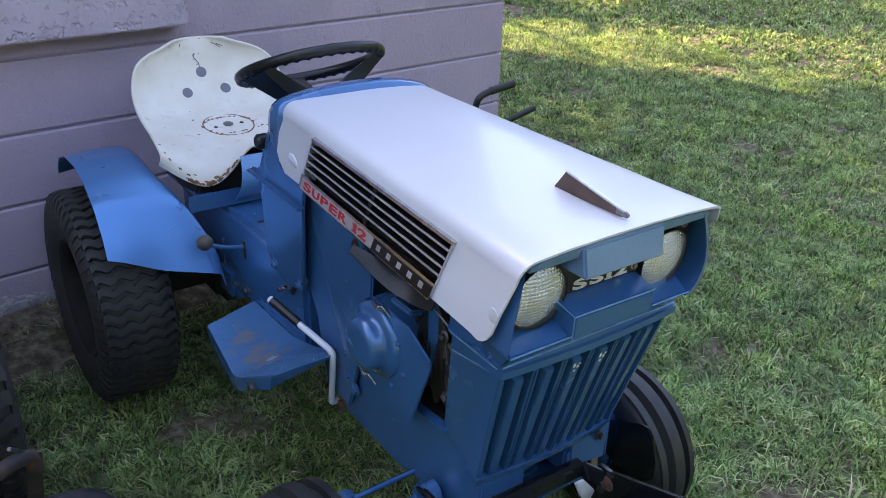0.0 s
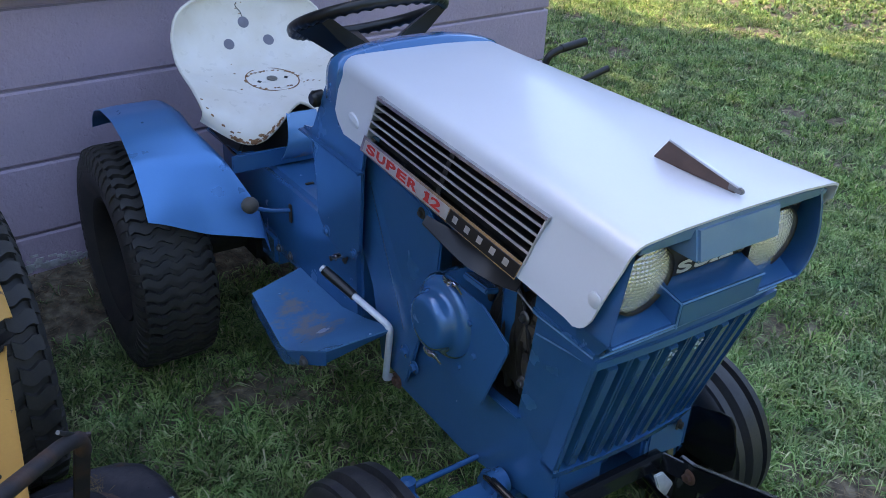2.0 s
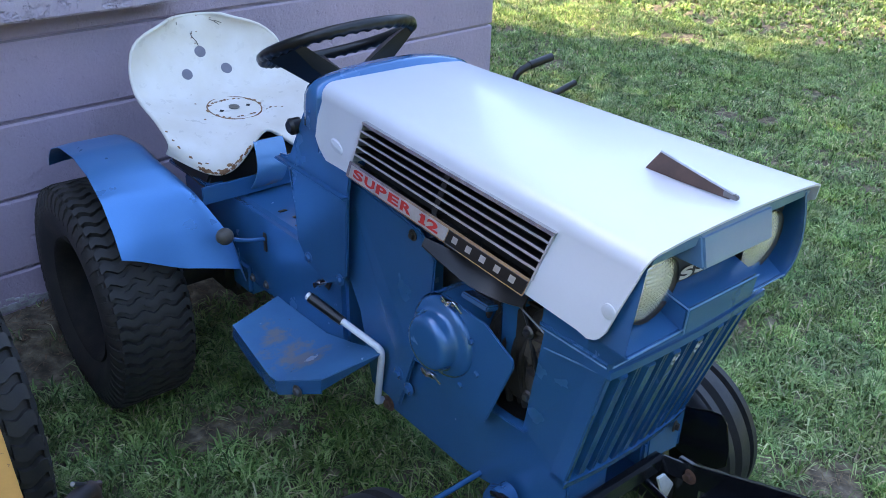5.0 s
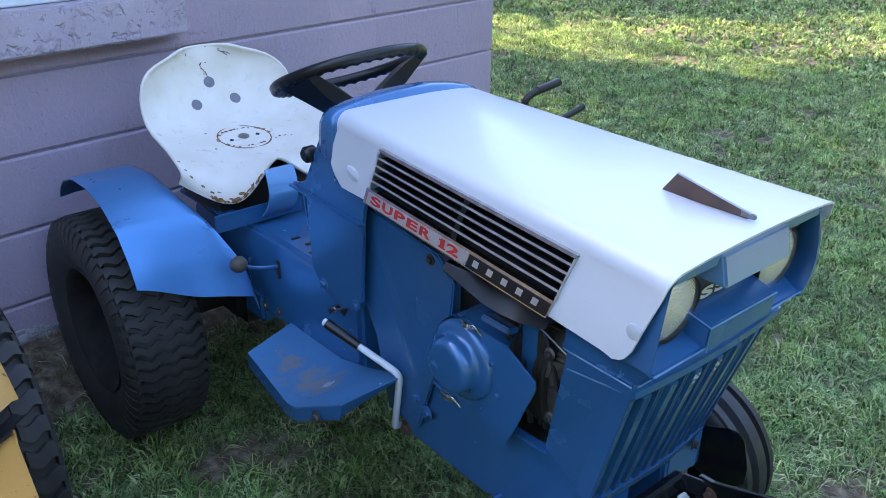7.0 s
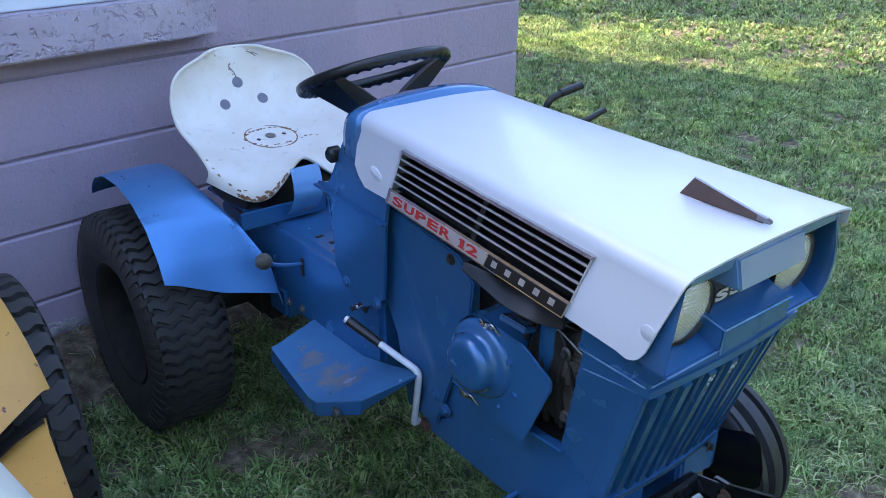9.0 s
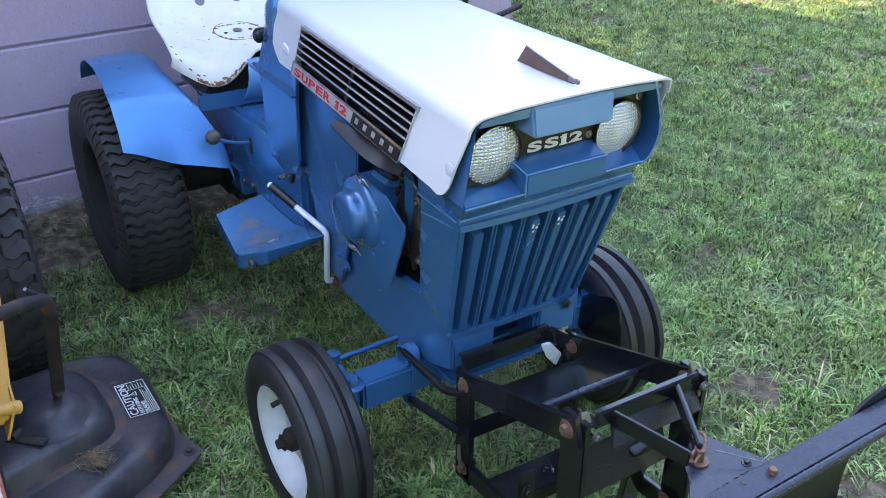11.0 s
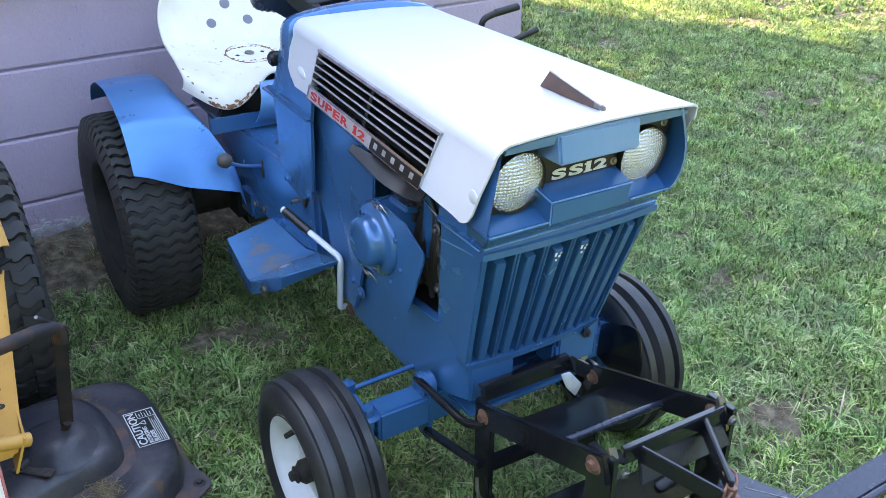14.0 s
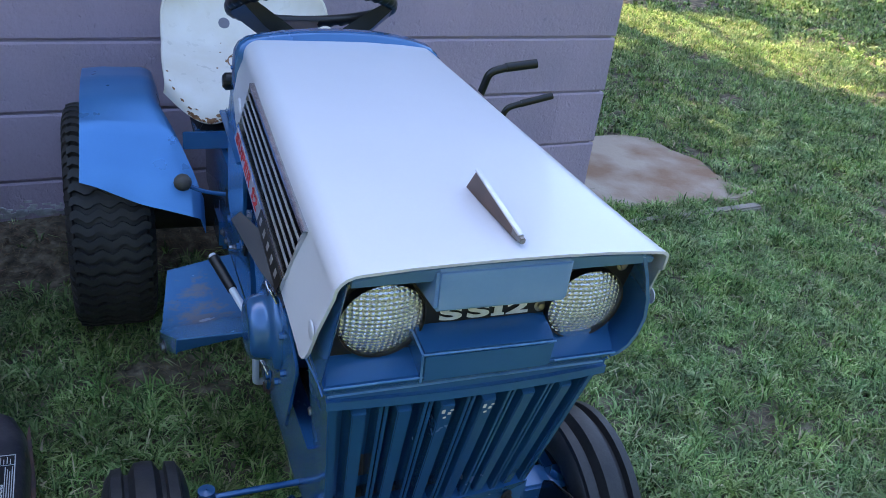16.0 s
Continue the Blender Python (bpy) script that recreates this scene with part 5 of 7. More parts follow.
# bent white rod with a black grip
rod = part("clutch_rod", tube(bent([(-0.172, -0.728, 0.300), (-0.192, -0.735, 0.305), (-0.199, -0.764, 0.459), (-0.2315, -0.662, 0.4945)], 0.018), 0.0075, 12), WHITE_ROD, TR, "bent white steel lever with black grip")
part("grip", tube([(-0.2305, -0.665, 0.4935), (-0.256, -0.582, 0.522)], [0.0105, 0.0115], 14), PLASTIC, rod)
part("grip_end", tube([(-0.2555, -0.5835, 0.5215), (-0.2585, -0.574, 0.5245)], 0.0085, 12), WHITE_ROD, rod)
part("rod_washer", hexbolt((-0.168, -0.745, 0.298), (-1, 0, 0), 0.011, 0.008), COPPER, rod)

# two lift handles on the far side
for pts, r, lab in (([(0.215, -0.55, 0.55), (0.285, -0.60, 0.86), (0.300, -0.612, 0.935), (0.335, -0.614, 0.946), (0.402, -0.619, 0.957)], 0.0085, "black steel lift handle"),
                    ([(0.215, -0.66, 0.55), (0.290, -0.68, 0.80), (0.315, -0.684, 0.884), (0.345, -0.686, 0.893), (0.412, -0.690, 0.911)], 0.0065, "thin black steel lift handle")):
    h_ = part("lift_handle", tube(bent(pts, 0.014), r, 10), PLASTIC, TR, lab)
    part("grip", tube(pts[-2:], r * 1.15, 12), PLASTIC, h_)

# ---- pan seat ----
SEAT_X = -0.056
SEAT_LINE = [(0.00, -0.064, 0.681), (0.06, -0.058, 0.691), (0.14, -0.029, 0.706), (0.28, 0.050, 0.719), (0.42, 0.117, 0.730), (0.54, 0.170, 0.736), (0.64, 0.221, 0.762), (0.74, 0.264, 0.823),
             (0.84, 0.290, 0.877), (0.93, 0.300, 0.919), (1.0, 0.312, 0.944)]
SEAT_W = [(0.0, 0.245), (0.03, 0.243), (0.08, 0.240), (0.2, 0.243), (0.35, 0.241), (0.5, 0.232), (0.62, 0.229), (0.74, 0.225), (0.85, 0.205), (0.93, 0.158), (0.98, 0.104), (1.0, 0.050)]


def seat_at(v, u):
    near = [min(1.0, max(0.0, v + 0.05 * d * min(1.0, v / 0.06, (1 - v) / 0.06))) for d in (-1, -0.5, 0, 0.5, 1)]
    y = sum(through_points([(a, b) for a, b, c in SEAT_LINE], k) for k in near) / 5
    z = sum(through_points([(a, c) for a, b, c in SEAT_LINE], k) for k in near) / 5
    w = sum(through_points(SEAT_W, min(1.0, max(0.0, v + 0.045 * d))) for d in (-1, -0.5, 0, 0.5, 1)) / 5
    x = SEAT_X + u * w - 0.009 * max(0.0, v - 0.35) / 0.65
    side_lift = (abs(u) ** 3) * (0.036 if v < 0.55 else 0.036 * max(0, 1 - (v - 0.55) / 0.4))
    wrap = (abs(u) ** 2.5) * 0.055 * max(0, min(1, (v - 0.5) / 0.3)) * (1 - 0.4 * max(0, (v - 0.8) / 0.2))
    front = max(0, 1 - v / 0.30)
    thigh = math.exp(-((abs(u) - 0.607) / 0.39) ** 2)
    notch = math.exp(-(u / 0.217) ** 2)
    z += side_lift * (1 - 0.9 * front) - front ** 1.6 * 0.058 * thigh + front ** 2 * 0.012 * abs(u) ** 4 + front ** 1.6 * (0.030 * notch + 0.010)
    y += -wrap - front * 0.030 * thigh + front ** 1.3 * 0.002 * notch + front ** 2 * 0.075 * abs(u) ** 5
    return Vector((x, y, z))


SEAT = part("pan_seat", sheet(mapped(seat_at, [i / 56 for i in range(57)], steps(-1, 1, 49)), -0.004), SEAT_WHITE, TR, "white enamelled steel pan seat with rust spots and drain holes", 70)


edge = [seat_at(v, -1) for v in steps(1, 0, 30)] + [seat_at(0, u) for u in steps(-1, 1, 41)[1:]] + [seat_at(v, 1) for v in steps(0, 1, 30)[1:]] + [seat_at(1, u) for u in steps(1, -1, 9)[1:]]
part("rolled_edge", tube(edge, 0.0048, 8), SEAT_WHITE, SEAT, "", 80)


def seat_disc(v, u, r, n=18, lift=0.0, inner=0.0, squash=1.0, ragged=False):
    """A thin disc or ring lying on the seat's surface round the place (v, u)."""
    c = seat_at(v, u)
    du = (seat_at(v, u + 0.02) - seat_at(v, u - 0.02)).normalized()
    dv = (seat_at(v + 0.02, u) - seat_at(v - 0.02, u)).normalized()
    nn = du.cross(dv).normalized()
    nn = nn if nn.z > 0 else -nn
    lift += 0.0052
    bm = begin()
    rag = random.Random(int(c.x * 1e5) + int(c.z * 1e5))
    wob = [rag.uniform(0.55, 1.25) if ragged else 1.0 for k in range(n)]
    outer = [bm.verts.new(c + nn * lift + r * wob[k] * (math.cos(2 * math.pi * k / n) * du + squash * math.sin(2 * math.pi * k / n) * dv)) for k in range(n)]
    low = [bm.verts.new(p.co - nn * 0.002) for p in outer]
    if inner:
        ins = [bm.verts.new(c + nn * lift + inner * (math.cos(2 * math.pi * k / n) * du + squash * math.sin(2 * math.pi * k / n) * dv)) for k in range(n)]
        for k in range(n):
            bm.faces.new((outer[k], outer[(k + 1) % n], ins[(k + 1) % n], ins[k]))
    else:
        bm.faces.new(outer)
    for k in range(n):
        bm.faces.new((outer[k], low[k], low[(k + 1) % n], outer[(k + 1) % n]))
    return bm


HOLE = material("hole_shade", (0.22, 0.21, 0.25), 0.8, scale=20)
for v, u, r in ((0.787, 0.0, 0.0160), (0.70, 0.262, 0.0155), (0.70, -0.262, 0.0155)):
    part("drain_hole", seat_disc(v, u, r), HOLE, SEAT)
part("bolt_ring", seat_disc(0.39, 0.0, 0.0732, 40, 0.0, 0.0698), RUST, SEAT, "rusty ring of a pressed disc")
part("centre_bolt", seat_disc(0.395, 0.0, 0.0145, 18, 0.002), STEEL, SEAT)
for v, u in ((0.39, 0.17), (0.38, -0.17)):
    part("square_hole", seat_disc(v, u, 0.007, 4, 0.0), DARK, SEAT)
rngs = random.Random(7)
for k in range(90):
    u = -0.80 + 0.60 * rngs.random()
    part("rust_spot", seat_disc(0.002 + 0.018 * rngs.random() ** 2, u, 0.0015 + 0.0055 * rngs.random() ** 1.5, 11, 0.0, 0.0, 0.3 + 0.5 * rngs.random(), True), RUST, SEAT)
for k in range(34):
    a = 6.283 * rngs.random()
    part("rust_spot", seat_disc(0.39 + 0.118 * math.sin(a) + 0.012 * rngs.random(), 0.31 * math.cos(a), 0.002 + 0.004 * rngs.random(), 10, 0.0, 0.0, 0.4 + 0.6 * rngs.random(), True), RUST, SEAT)
for v, u, r in ((0.31, -0.44, 0.006), (0.30, 0.42, 0.007), (0.285, 0.48, 0.005), (0.60, -0.33, 0.004), (0.52, -0.36, 0.005), (0.03, -0.5, 0.016), (0.02, -0.35, 0.014), (0.02, -0.62, 0.013),
                (0.83, -0.03, 0.006), (0.86, -0.07, 0.005), (0.885, -0.05, 0.004), (0.89, 0.03, 0.004), (0.06, -0.85, 0.010), (0.04, -0.78, 0.010), (0.14, -0.96, 0.006), (0.47, -0.22, 0.006), (0.31, 0.36, 0.008), (0.30, 0.30, 0.006), (0.50, -0.05, 0.004),
                (0.05, -0.72, 0.008), (0.10, -0.93, 0.008), (0.2, -0.98, 0.006), (0.97, 0.5, 0.006), (0.99, 0.2, 0.005), (0.95, -0.7, 0.005)):
    part("rust_spot", seat_disc(v, u, 0.55 * r, 13, 0.0, 0.0, 0.35 + 0.5 * rngs.random(), True), RUST, SEAT)

for line in (((0.815, 0.0), (0.84, -0.01), (0.862, -0.055), (0.88, -0.075), (0.893, -0.04)), ((0.93, 0.42), (0.945, 0.47), (0.925, 0.52)), ((0.955, 0.40), (0.94, 0.44), (0.915, 0.45)), ((0.945, -0.35), (0.962, -0.40))):
    part("scratch", tube([seat_at(v, u) + Vector((0, -0.0045, 0.002)) for v, u in line], 0.0009, 6), DARK, SEAT)

# ---- snow plough on the tractor's front ----
PL = thing("snow_plough", (0, -1.5, 0), "black steel snow plough with lifting frame and rusty bolts", "snow plough")


def flat(a, b, w, h, up=(0, 0, 1), mat=BLACK, name="link_bar", bev=0.002):
    return part(name, beam(a, b, w, h, up, bev), mat, PL)


for x, dz in ((-0.182, 0.0), (0.098, -0.012)):
    flat((x, -1.340, 0.125 + dz), (x, -1.335, 0.400 + dz), 0.012, 0.052, (0, 1, 0), name="rear_upright")
    flat((x, -1.315, 0.364 + dz), (x - 0.004, -1.665, 0.486 + dz), 0.012, 0.052, name="upper_arm")
    flat((x, -1.320, 0.156 + dz), (x, -1.66, 0.175 + dz), 0.012, 0.045, name="lower_arm")
    flat((x + 0.014, -1.648, 0.06), (x + 0.010, -1.640, 0.50 + dz), 0.014, 0.060, (0, 1, 0), name="front_upright")
    for p, r in (((x - 0.006, -1.338, 0.372 + dz), 0.0095), ((x - 0.008, -1.640, 0.481 + dz), 0.0105), ((x - 0.006, -1.342, 0.160 + dz), 0.0095), ((x - 0.006, -1.640, 0.172), 0.0095)):
        part("pivot_bolt", hexbolt(p, (-1, 0, 0), r, r * 0.9), COPPER, PL, "rusty brown bolt")
        part("bolt_stem", tube([(p[0] + 0.002, p[1], p[2]), (p[0] + 0.03, p[1], p[2])], r * 0.6, 10), BLACK, PL)
flat((-0.160, -1.290, 0.380), (0.066, -1.290, 0.375), 0.008, 0.034, name="rear_plate")
flat((-0.160, -1.283, 0.398), (0.066, -1.283, 0.393), 0.016, 0.005, name="rear_plate_flange")
flat((0.064, -1.288, 0.378), (0.098, -1.335, 0.362), 0.008, 0.036, name="rear_plate_end")
flat((-0.182, -1.335, 0.378), (-0.158, -1.290, 0.382), 0.008, 0.034, name="rear_plate_end")
flat((-0.182, -1.345, 0.255), (0.10, -1.345, 0.243), 0.022, 0.028, name="cross_bar")
flat((-0.182, -1.458, 0.186), (0.10, -1.458, 0.174), 0.075, 0.006, name="cross_channel")
flat((-0.182, -1.424, 0.170), (0.10, -1.424, 0.158), 0.006, 0.034, name="channel_flange")
flat((-0.182, -1.492, 0.170), (0.10, -1.492, 0.158), 0.006, 0.034, name="channel_flange")
part("channel_bolt", hexbolt((-0.06, -1.462, 0.186), (0, 0, 1), 0.008, 0.008), BLACK, PL)
tray = hexahedron([(-0.178, -1.390, 0.380), (0.095, -1.390, 0.366), (0.095, -1.520, 0.412), (-0.178, -1.520, 0.428), (-0.178, -1.390, 0.386), (0.095, -1.390, 0.372), (0.095, -1.520, 0.420), (-0.178, -1.520, 0.436)], 0.002)
part("tray", tray, BLACK, PL)
part("tray_lip", tube([(-0.178, -1.522, 0.428), (0.095, -1.522, 0.412)], 0.008, 12), BLADE, PL)
part("latch_plate", prism([(0.029, 0.371), (0.053, 0.369), (0.090, 0.325), (0.075, 0.299), (0.048, 0.330)], "y", -1.312, -1.306, 0.002), BADGE_WHITE, PL, "bare light metal plate")
flat((-0.148, -1.660, 0.490), (0.092, -1.660, 0.478), 0.006, 0.030, name="front_angle")
flat((-0.148, -1.656, 0.506), (0.092, -1.656, 0.494), 0.013, 0.004, name="front_angle_top")
flat((-0.190, -1.645, 0.488), (-0.140, -1.654, 0.488), 0.030, 0.006, name="front_bracket")
part("rough_strip", hexahedron([(-0.125, -1.680, 0.440), (0.092, -1.680, 0.428), (0.092, -1.687, 0.430), (-0.125, -1.687, 0.442), (-0.110, -1.655, 0.472), (0.090, -1.655, 0.460), (0.090, -1.662, 0.462), (-0.110, -1.662, 0.474)], 0.002), BLACK_ROUGH, PL, "black plate with orange-peel paint")
part("rough_plate", hexahedron([(-0.150, -1.640, 0.298), (0.080, -1.640, 0.288), (0.080, -1.600, 0.362), (-0.150, -1.600, 0.372), (-0.150, -1.645, 0.303), (0.080, -1.645, 0.293), (0.080, -1.605, 0.367), (-0.150, -1.605, 0.377)], 0.002), BLACK_ROUGH, PL, "black plate with orange-peel paint")
flat((0.012, -1.632, 0.345), (0.105, -1.530, 0.045), 0.050, 0.016, (0, 1, 0.3), name="foot_strut")
for x in (-0.165, 0.09):
    part("lock_tab", hexahedron([(x - 0.006, -1.645, 0.492), (x + 0.012, -1.645, 0.49), (x + 0.012, -1.658, 0.49), (x - 0.006, -1.658, 0.492), (x - 0.006, -1.645, 0.511), (x + 0.012, -1.645, 0.506), (x + 0.012, -1.648, 0.506), (x - 0.006, -1.648, 0.511)], 0.001), STEEL, PL)
    part("lock_bolt", hexbolt((x + 0.01, -1.672, 0.47), (0, -1, 0), 0.006, 0.006), STEEL, PL)
flat((-0.112, -1.662, 0.486), (-0.068, -1.795, 0.474), 0.008, 0.032, name="draw_arm")
flat((0.042, -1.660, 0.478), (-0.040, -1.790, 0.474), 0.008, 0.032, name="draw_arm")
# blade: a turning plate, an angle along its top and a curved sheet below
BA, BD = Vector((0.0, -1.852, 0.0)), Vector((1.0, -0.012, 0)).normalized()
BN = Vector((BD.y, -BD.x, 0))


def blade_at(s, out, z):
    return BA + BD * s + BN * out + Vector((0, 0, z))


turn = begin()
tp = [Vector((-0.055, -1.772, 0.452)), Vector((0.012, -1.735, 0.452)), blade_at(0.062, 0.0, 0.452), blade_at(-0.122, 0.0, 0.452), Vector((-0.085, -1.815, 0.452))]
lo_ = [turn.verts.new(p - Vector((0, 0, 0.008))) for p in tp]
hi_ = [turn.verts.new(p) for p in tp]
turn.faces.new(hi_), turn.faces.new(lo_[::-1])
for i in range(5):
    turn.faces.new((hi_[i], lo_[i], lo_[(i + 1) % 5], hi_[(i + 1) % 5]))
part("turning_plate", soften(turn, 0.002), BLADE, PL, "blue-black steel plate with hitch pin")
top = hexahedron([blade_at(-0.55, 0.0, 0.448), blade_at(0.62, 0.0, 0.448), blade_at(0.62, 0.048, 0.440), blade_at(-0.55, 0.048, 0.440), blade_at(-0.55, 0.0, 0.458), blade_at(0.62, 0.0, 0.458), blade_at(0.62, 0.046, 0.454), blade_at(-0.55, 0.046, 0.454)], 0.004)
part("blade_top", top, BLADE, PL, "scuffed blue-black steel angle")
part("blade_top_edge", tube([blade_at(-0.55, 0.048, 0.446), blade_at(0.62, 0.048, 0.446)], 0.008, 12), BLADE, PL)
curve = [(0.050, 0.444), (0.046, 0.42), (0.044, 0.39), (0.044, 0.36), (0.046, 0.33), (0.049, 0.305)]
board = sheet([[blade_at(s, o, z) for o, z in curve] for s in steps(-0.55, 0.215, 12)], 0.005)
part("mouldboard", board, BLADE_BLACK, PL, "black curved blade sheet")
wear = hexahedron([blade_at(-0.55, 0.050, 0.285), blade_at(0.222, 0.050, 0.285), blade_at(0.222, 0.060, 0.285), blade_at(-0.55, 0.060, 0.285), blade_at(-0.55, 0.047, 0.336), blade_at(0.222, 0.047, 0.336), blade_at(0.222, 0.056, 0.336), blade_at(-0.55, 0.056, 0.336)], 0.002)
part("wear_strip", wear, BLADE_BLACK, PL)
fan = begin()
n_ = 14
arc = [blade_at(0.272 + 0.29 * i / n_, -0.004, 0.452 + 0.034 * math.sin(math.pi * (i / n_) ** 0.85) ** 0.8) for i in range(n_ + 1)]
flo = [fan.verts.new(p) for p in arc]
fhi = [fan.verts.new(p + BN * 0.006) for p in arc]
fan.faces.new(flo), fan.faces.new(fhi[::-1])
for i in range(n_ + 1):
    fan.faces.new((flo[i], fhi[i], fhi[(i + 1) % (n_ + 1)], flo[(i + 1) % (n_ + 1)]))
part("end_wing", fan, BLADE_BLACK, PL, "flat black end wing")
for s in (0.038, -0.114):
    part("blade_bolt", hexbolt(blade_at(s, 0.022, 0.456), (0, 0, 1), 0.0075, 0.010, False), COPPER, PL, "rusty brown bolt")
part("small_bolt", hexbolt((-0.02, -1.865, 0.452), (0, 0, 1), 0.005, 0.005), BLACK, PL)
part("small_bolt", hexbolt((0.025, -1.835, 0.452), (0, 0, 1), 0.005, 0.005), BLACK, PL)
part("worn_edge", tube([blade_at(-0.55, 0.0535, 0.4395), blade_at(0.62, 0.0535, 0.4395)], 0.0013, 6), RUSTY_TUBE, PL, "paint worn to brown along the fold")
rngp = random.Random(12)
for k in range(9):
    q = lerp(Vector((-0.085, -1.850, 0.4525)), Vector((0.020, -1.848, 0.4525)), (k + 0.6 * rngp.random()) / 9)
    part("weld_bead", box(q, (0.004 + 0.005 * rngp.random(), 0.0025, 0.0018), (0, 0, rngp.uniform(-25, 25)), 0.0008), BLACK, PL)
part("hitch_pin", tube([(-0.038, -1.790, 0.40), (-0.038, -1.790, 0.478)], 0.008, 14), COPPER, PL)
part("pin_washer", lathe([(0.008, 0.0), (0.017, 0.0), (0.017, 0.003), (0.008, 0.003)], (-0.038, -1.790, 0.453), "z", 20), COPPER, PL)
clip = [(-0.066, -1.802, 0.470), (-0.042, -1.794, 0.472), (-0.020, -1.785, 0.475), (-0.007, -1.770, 0.478), (-0.012, -1.757, 0.481), (-0.026, -1.760, 0.480), (-0.031, -1.777, 0.477), (-0.045, -1.785, 0.474), (-0.064, -1.790, 0.471)]
part("hair_clip", tube(bent(clip, 0.008), 0.0024, 8), COPPER, PL, "rusty hair-pin clip")
part("pull_wire", tube([(-0.02, -1.80, 0.475), (0.04, -1.85, 0.46), (0.09, -1.845, 0.462)], 0.0012, 6), STEEL, PL)
# lift rods and small hardware
part("lift_rod", tube(bent([(-0.205, -1.12, 0.335), (-0.212, -1.15, 0.345), (-0.205, -1.30, 0.338), (-0.190, -1.338, 0.352), (-0.175, -1.345, 0.372)], 0.03), 0.0085, 10), BLACK, PL)
part("lower_rod", tube([(-0.20, -1.155, 0.218), (-0.19, -1.335, 0.252)], 0.010, 10), BLACK, PL)
part("lower_rod", tube([(0.17, -1.155, 0.218), (0.11, -1.335, 0.242)], 0.010, 10), BLACK, PL)
part("lower_hook", tube(bent([(-0.195, -1.335, 0.22), (-0.20, -1.345, 0.195), (-0.196, -1.35, 0.17)], 0.01), 0.004, 8), STEEL, PL)
part("hang_strap", beam((-0.200, -1.575, 0.06), (-0.194, -1.550, 0.318), 0.040, 0.006, (0, 1, 0.3), 0.002), BLACK_ROUGH, PL)
part("strap_bolt", hexbolt((-0.196, -1.558, 0.279), (0, -1, 0), 0.008, 0.008), BLACK, PL)
part("foot_shoe", lathe([(0.001, 0.0), (0.045, 0.004), (0.052, 0.014), (0.02, 0.02), (0.015, 0.05)], (0.112, -1.525, 0.012), "z", 20), BLACK_ROUGH, PL)
part("side_shield", prism([(-1.185, 0.27), (-1.189, 0.354), (-1.215, 0.375), (-1.244, 0.385), (-1.27, 0.397), (-1.297, 0.402), (-1.311, 0.387), (-1.326, 0.33), (-1.327, 0.29), (-1.30, 0.262), (-1.22, 0.258)], "x", 0.248, 0.254, 0.002), BLACK, PL)
part("bare_link", beam((0.15, -1.25, 0.30), (0.175, -1.21, 0.44), 0.02, 0.004, (0, 1, 0), 0.001), STEEL, PL)
part("pivot_bolt", hexbolt((0.128, -1.268, 0.418), (0.3, -1, 0), 0.007, 0.008), DARK, PL)

# ---- yellow garden tractor standing beside it ----
YT = thing("yellow_garden_tractor", (-1.05, -0.7, 0), "old yellow and white garden tractor with chipped paint", "garden tractor")
yc = (-0.900, -0.185, 0.306)
yw = lug_tyre(YT, yc, 0.323, 0.200, 0.15, "black tyre with blocky tread", 38, 3, 0.11)
part("rim", rim(yc, 0.152, 0.17, -0.01, 1), YELLOW, yw, "yellow wheel")
yw2 = lug_tyre(YT, (-1.50, -0.185, 0.306), 0.323, 0.200, 0.15, "black tyre with blocky tread", 30, 3, 0.10)
part("rim", rim((-1.50, -0.185, 0.306), 0.152, 0.17, -0.01, -1), YELLOW, yw2)
part("rear_axle", tube([(-1.46, -0.185, 0.306), (-0.92, -0.185, 0.306)], 0.045, 16), DARK, YT)
# fender pan: flat top with rounded edge
PAN_TOP = [(-0.487, 0.555), (-0.44, 0.590), (-0.40, 0.612), (-0.35, 0.634), (-0.28, 0.652), (-0.18, 0.658), (0.20, 0.655)]
fpan = [[Vector((x - 0.010 * max(0.0, min(1.0, (y + 0.487) / 0.2)), y, z - (0.010 * max(0, (x + 0.885) / 0.023) ** 2 if x > -0.885 else 0))) for x in (-1.30, -1.1, -0.95, -0.90, -0.875, -0.862)] for y, z in reversed(PAN_TOP)]
fpan = [[p + Vector((0, max(0.0, -0.2 - p.y) / 0.287 * (p.x + 0.862) * 0.95, 0)) for p in row] for row in fpan]
part("fender_pan", sheet(fpan, 0.004), YELLOW, YT, "chipped yellow fender pan", 50)
part("fender_pan_lip", tube([row[-1] for row in fpan], 0.0035, 8), YELLOW, YT)
sidep = hexahedron([(-0.962, -1.125, 0.468), (-0.905, -0.517, 0.468), (-1.25, -0.735, 0.468), (-1.25, -1.125, 0.468), (-0.945, -1.122, 0.500), (-0.881, -0.515, 0.503), (-1.25, -0.735, 0.53), (-1.25, -1.122, 0.53)], 0.006)
part("side_cover", sidep, YELLOW, YT, "yellow side cover with chipped edge")
part("cover_flange", sheet([[Vector((-0.942, -1.125, 0.500)), Vector((-0.965, -1.128, 0.44))], [Vector((-0.935, -0.82, 0.50)), Vector((-0.955, -0.82, 0.44))], [Vector((-0.881, -0.512, 0.503)), Vector((-0.90, -0.512, 0.46))]], 0.004), YELLOW, YT)
for k in range(8):
    part("cover_hole", lathe([(0.0075, 0.0), (0.0075, 0.001), (0.001, 0.001)], (-0.962 - 0.020 * (k % 2) - 0.0004 * k, -0.900 - 0.026 * k, 0.5285 if k % 2 else 0.5265), "z", 10), DARK, YT)
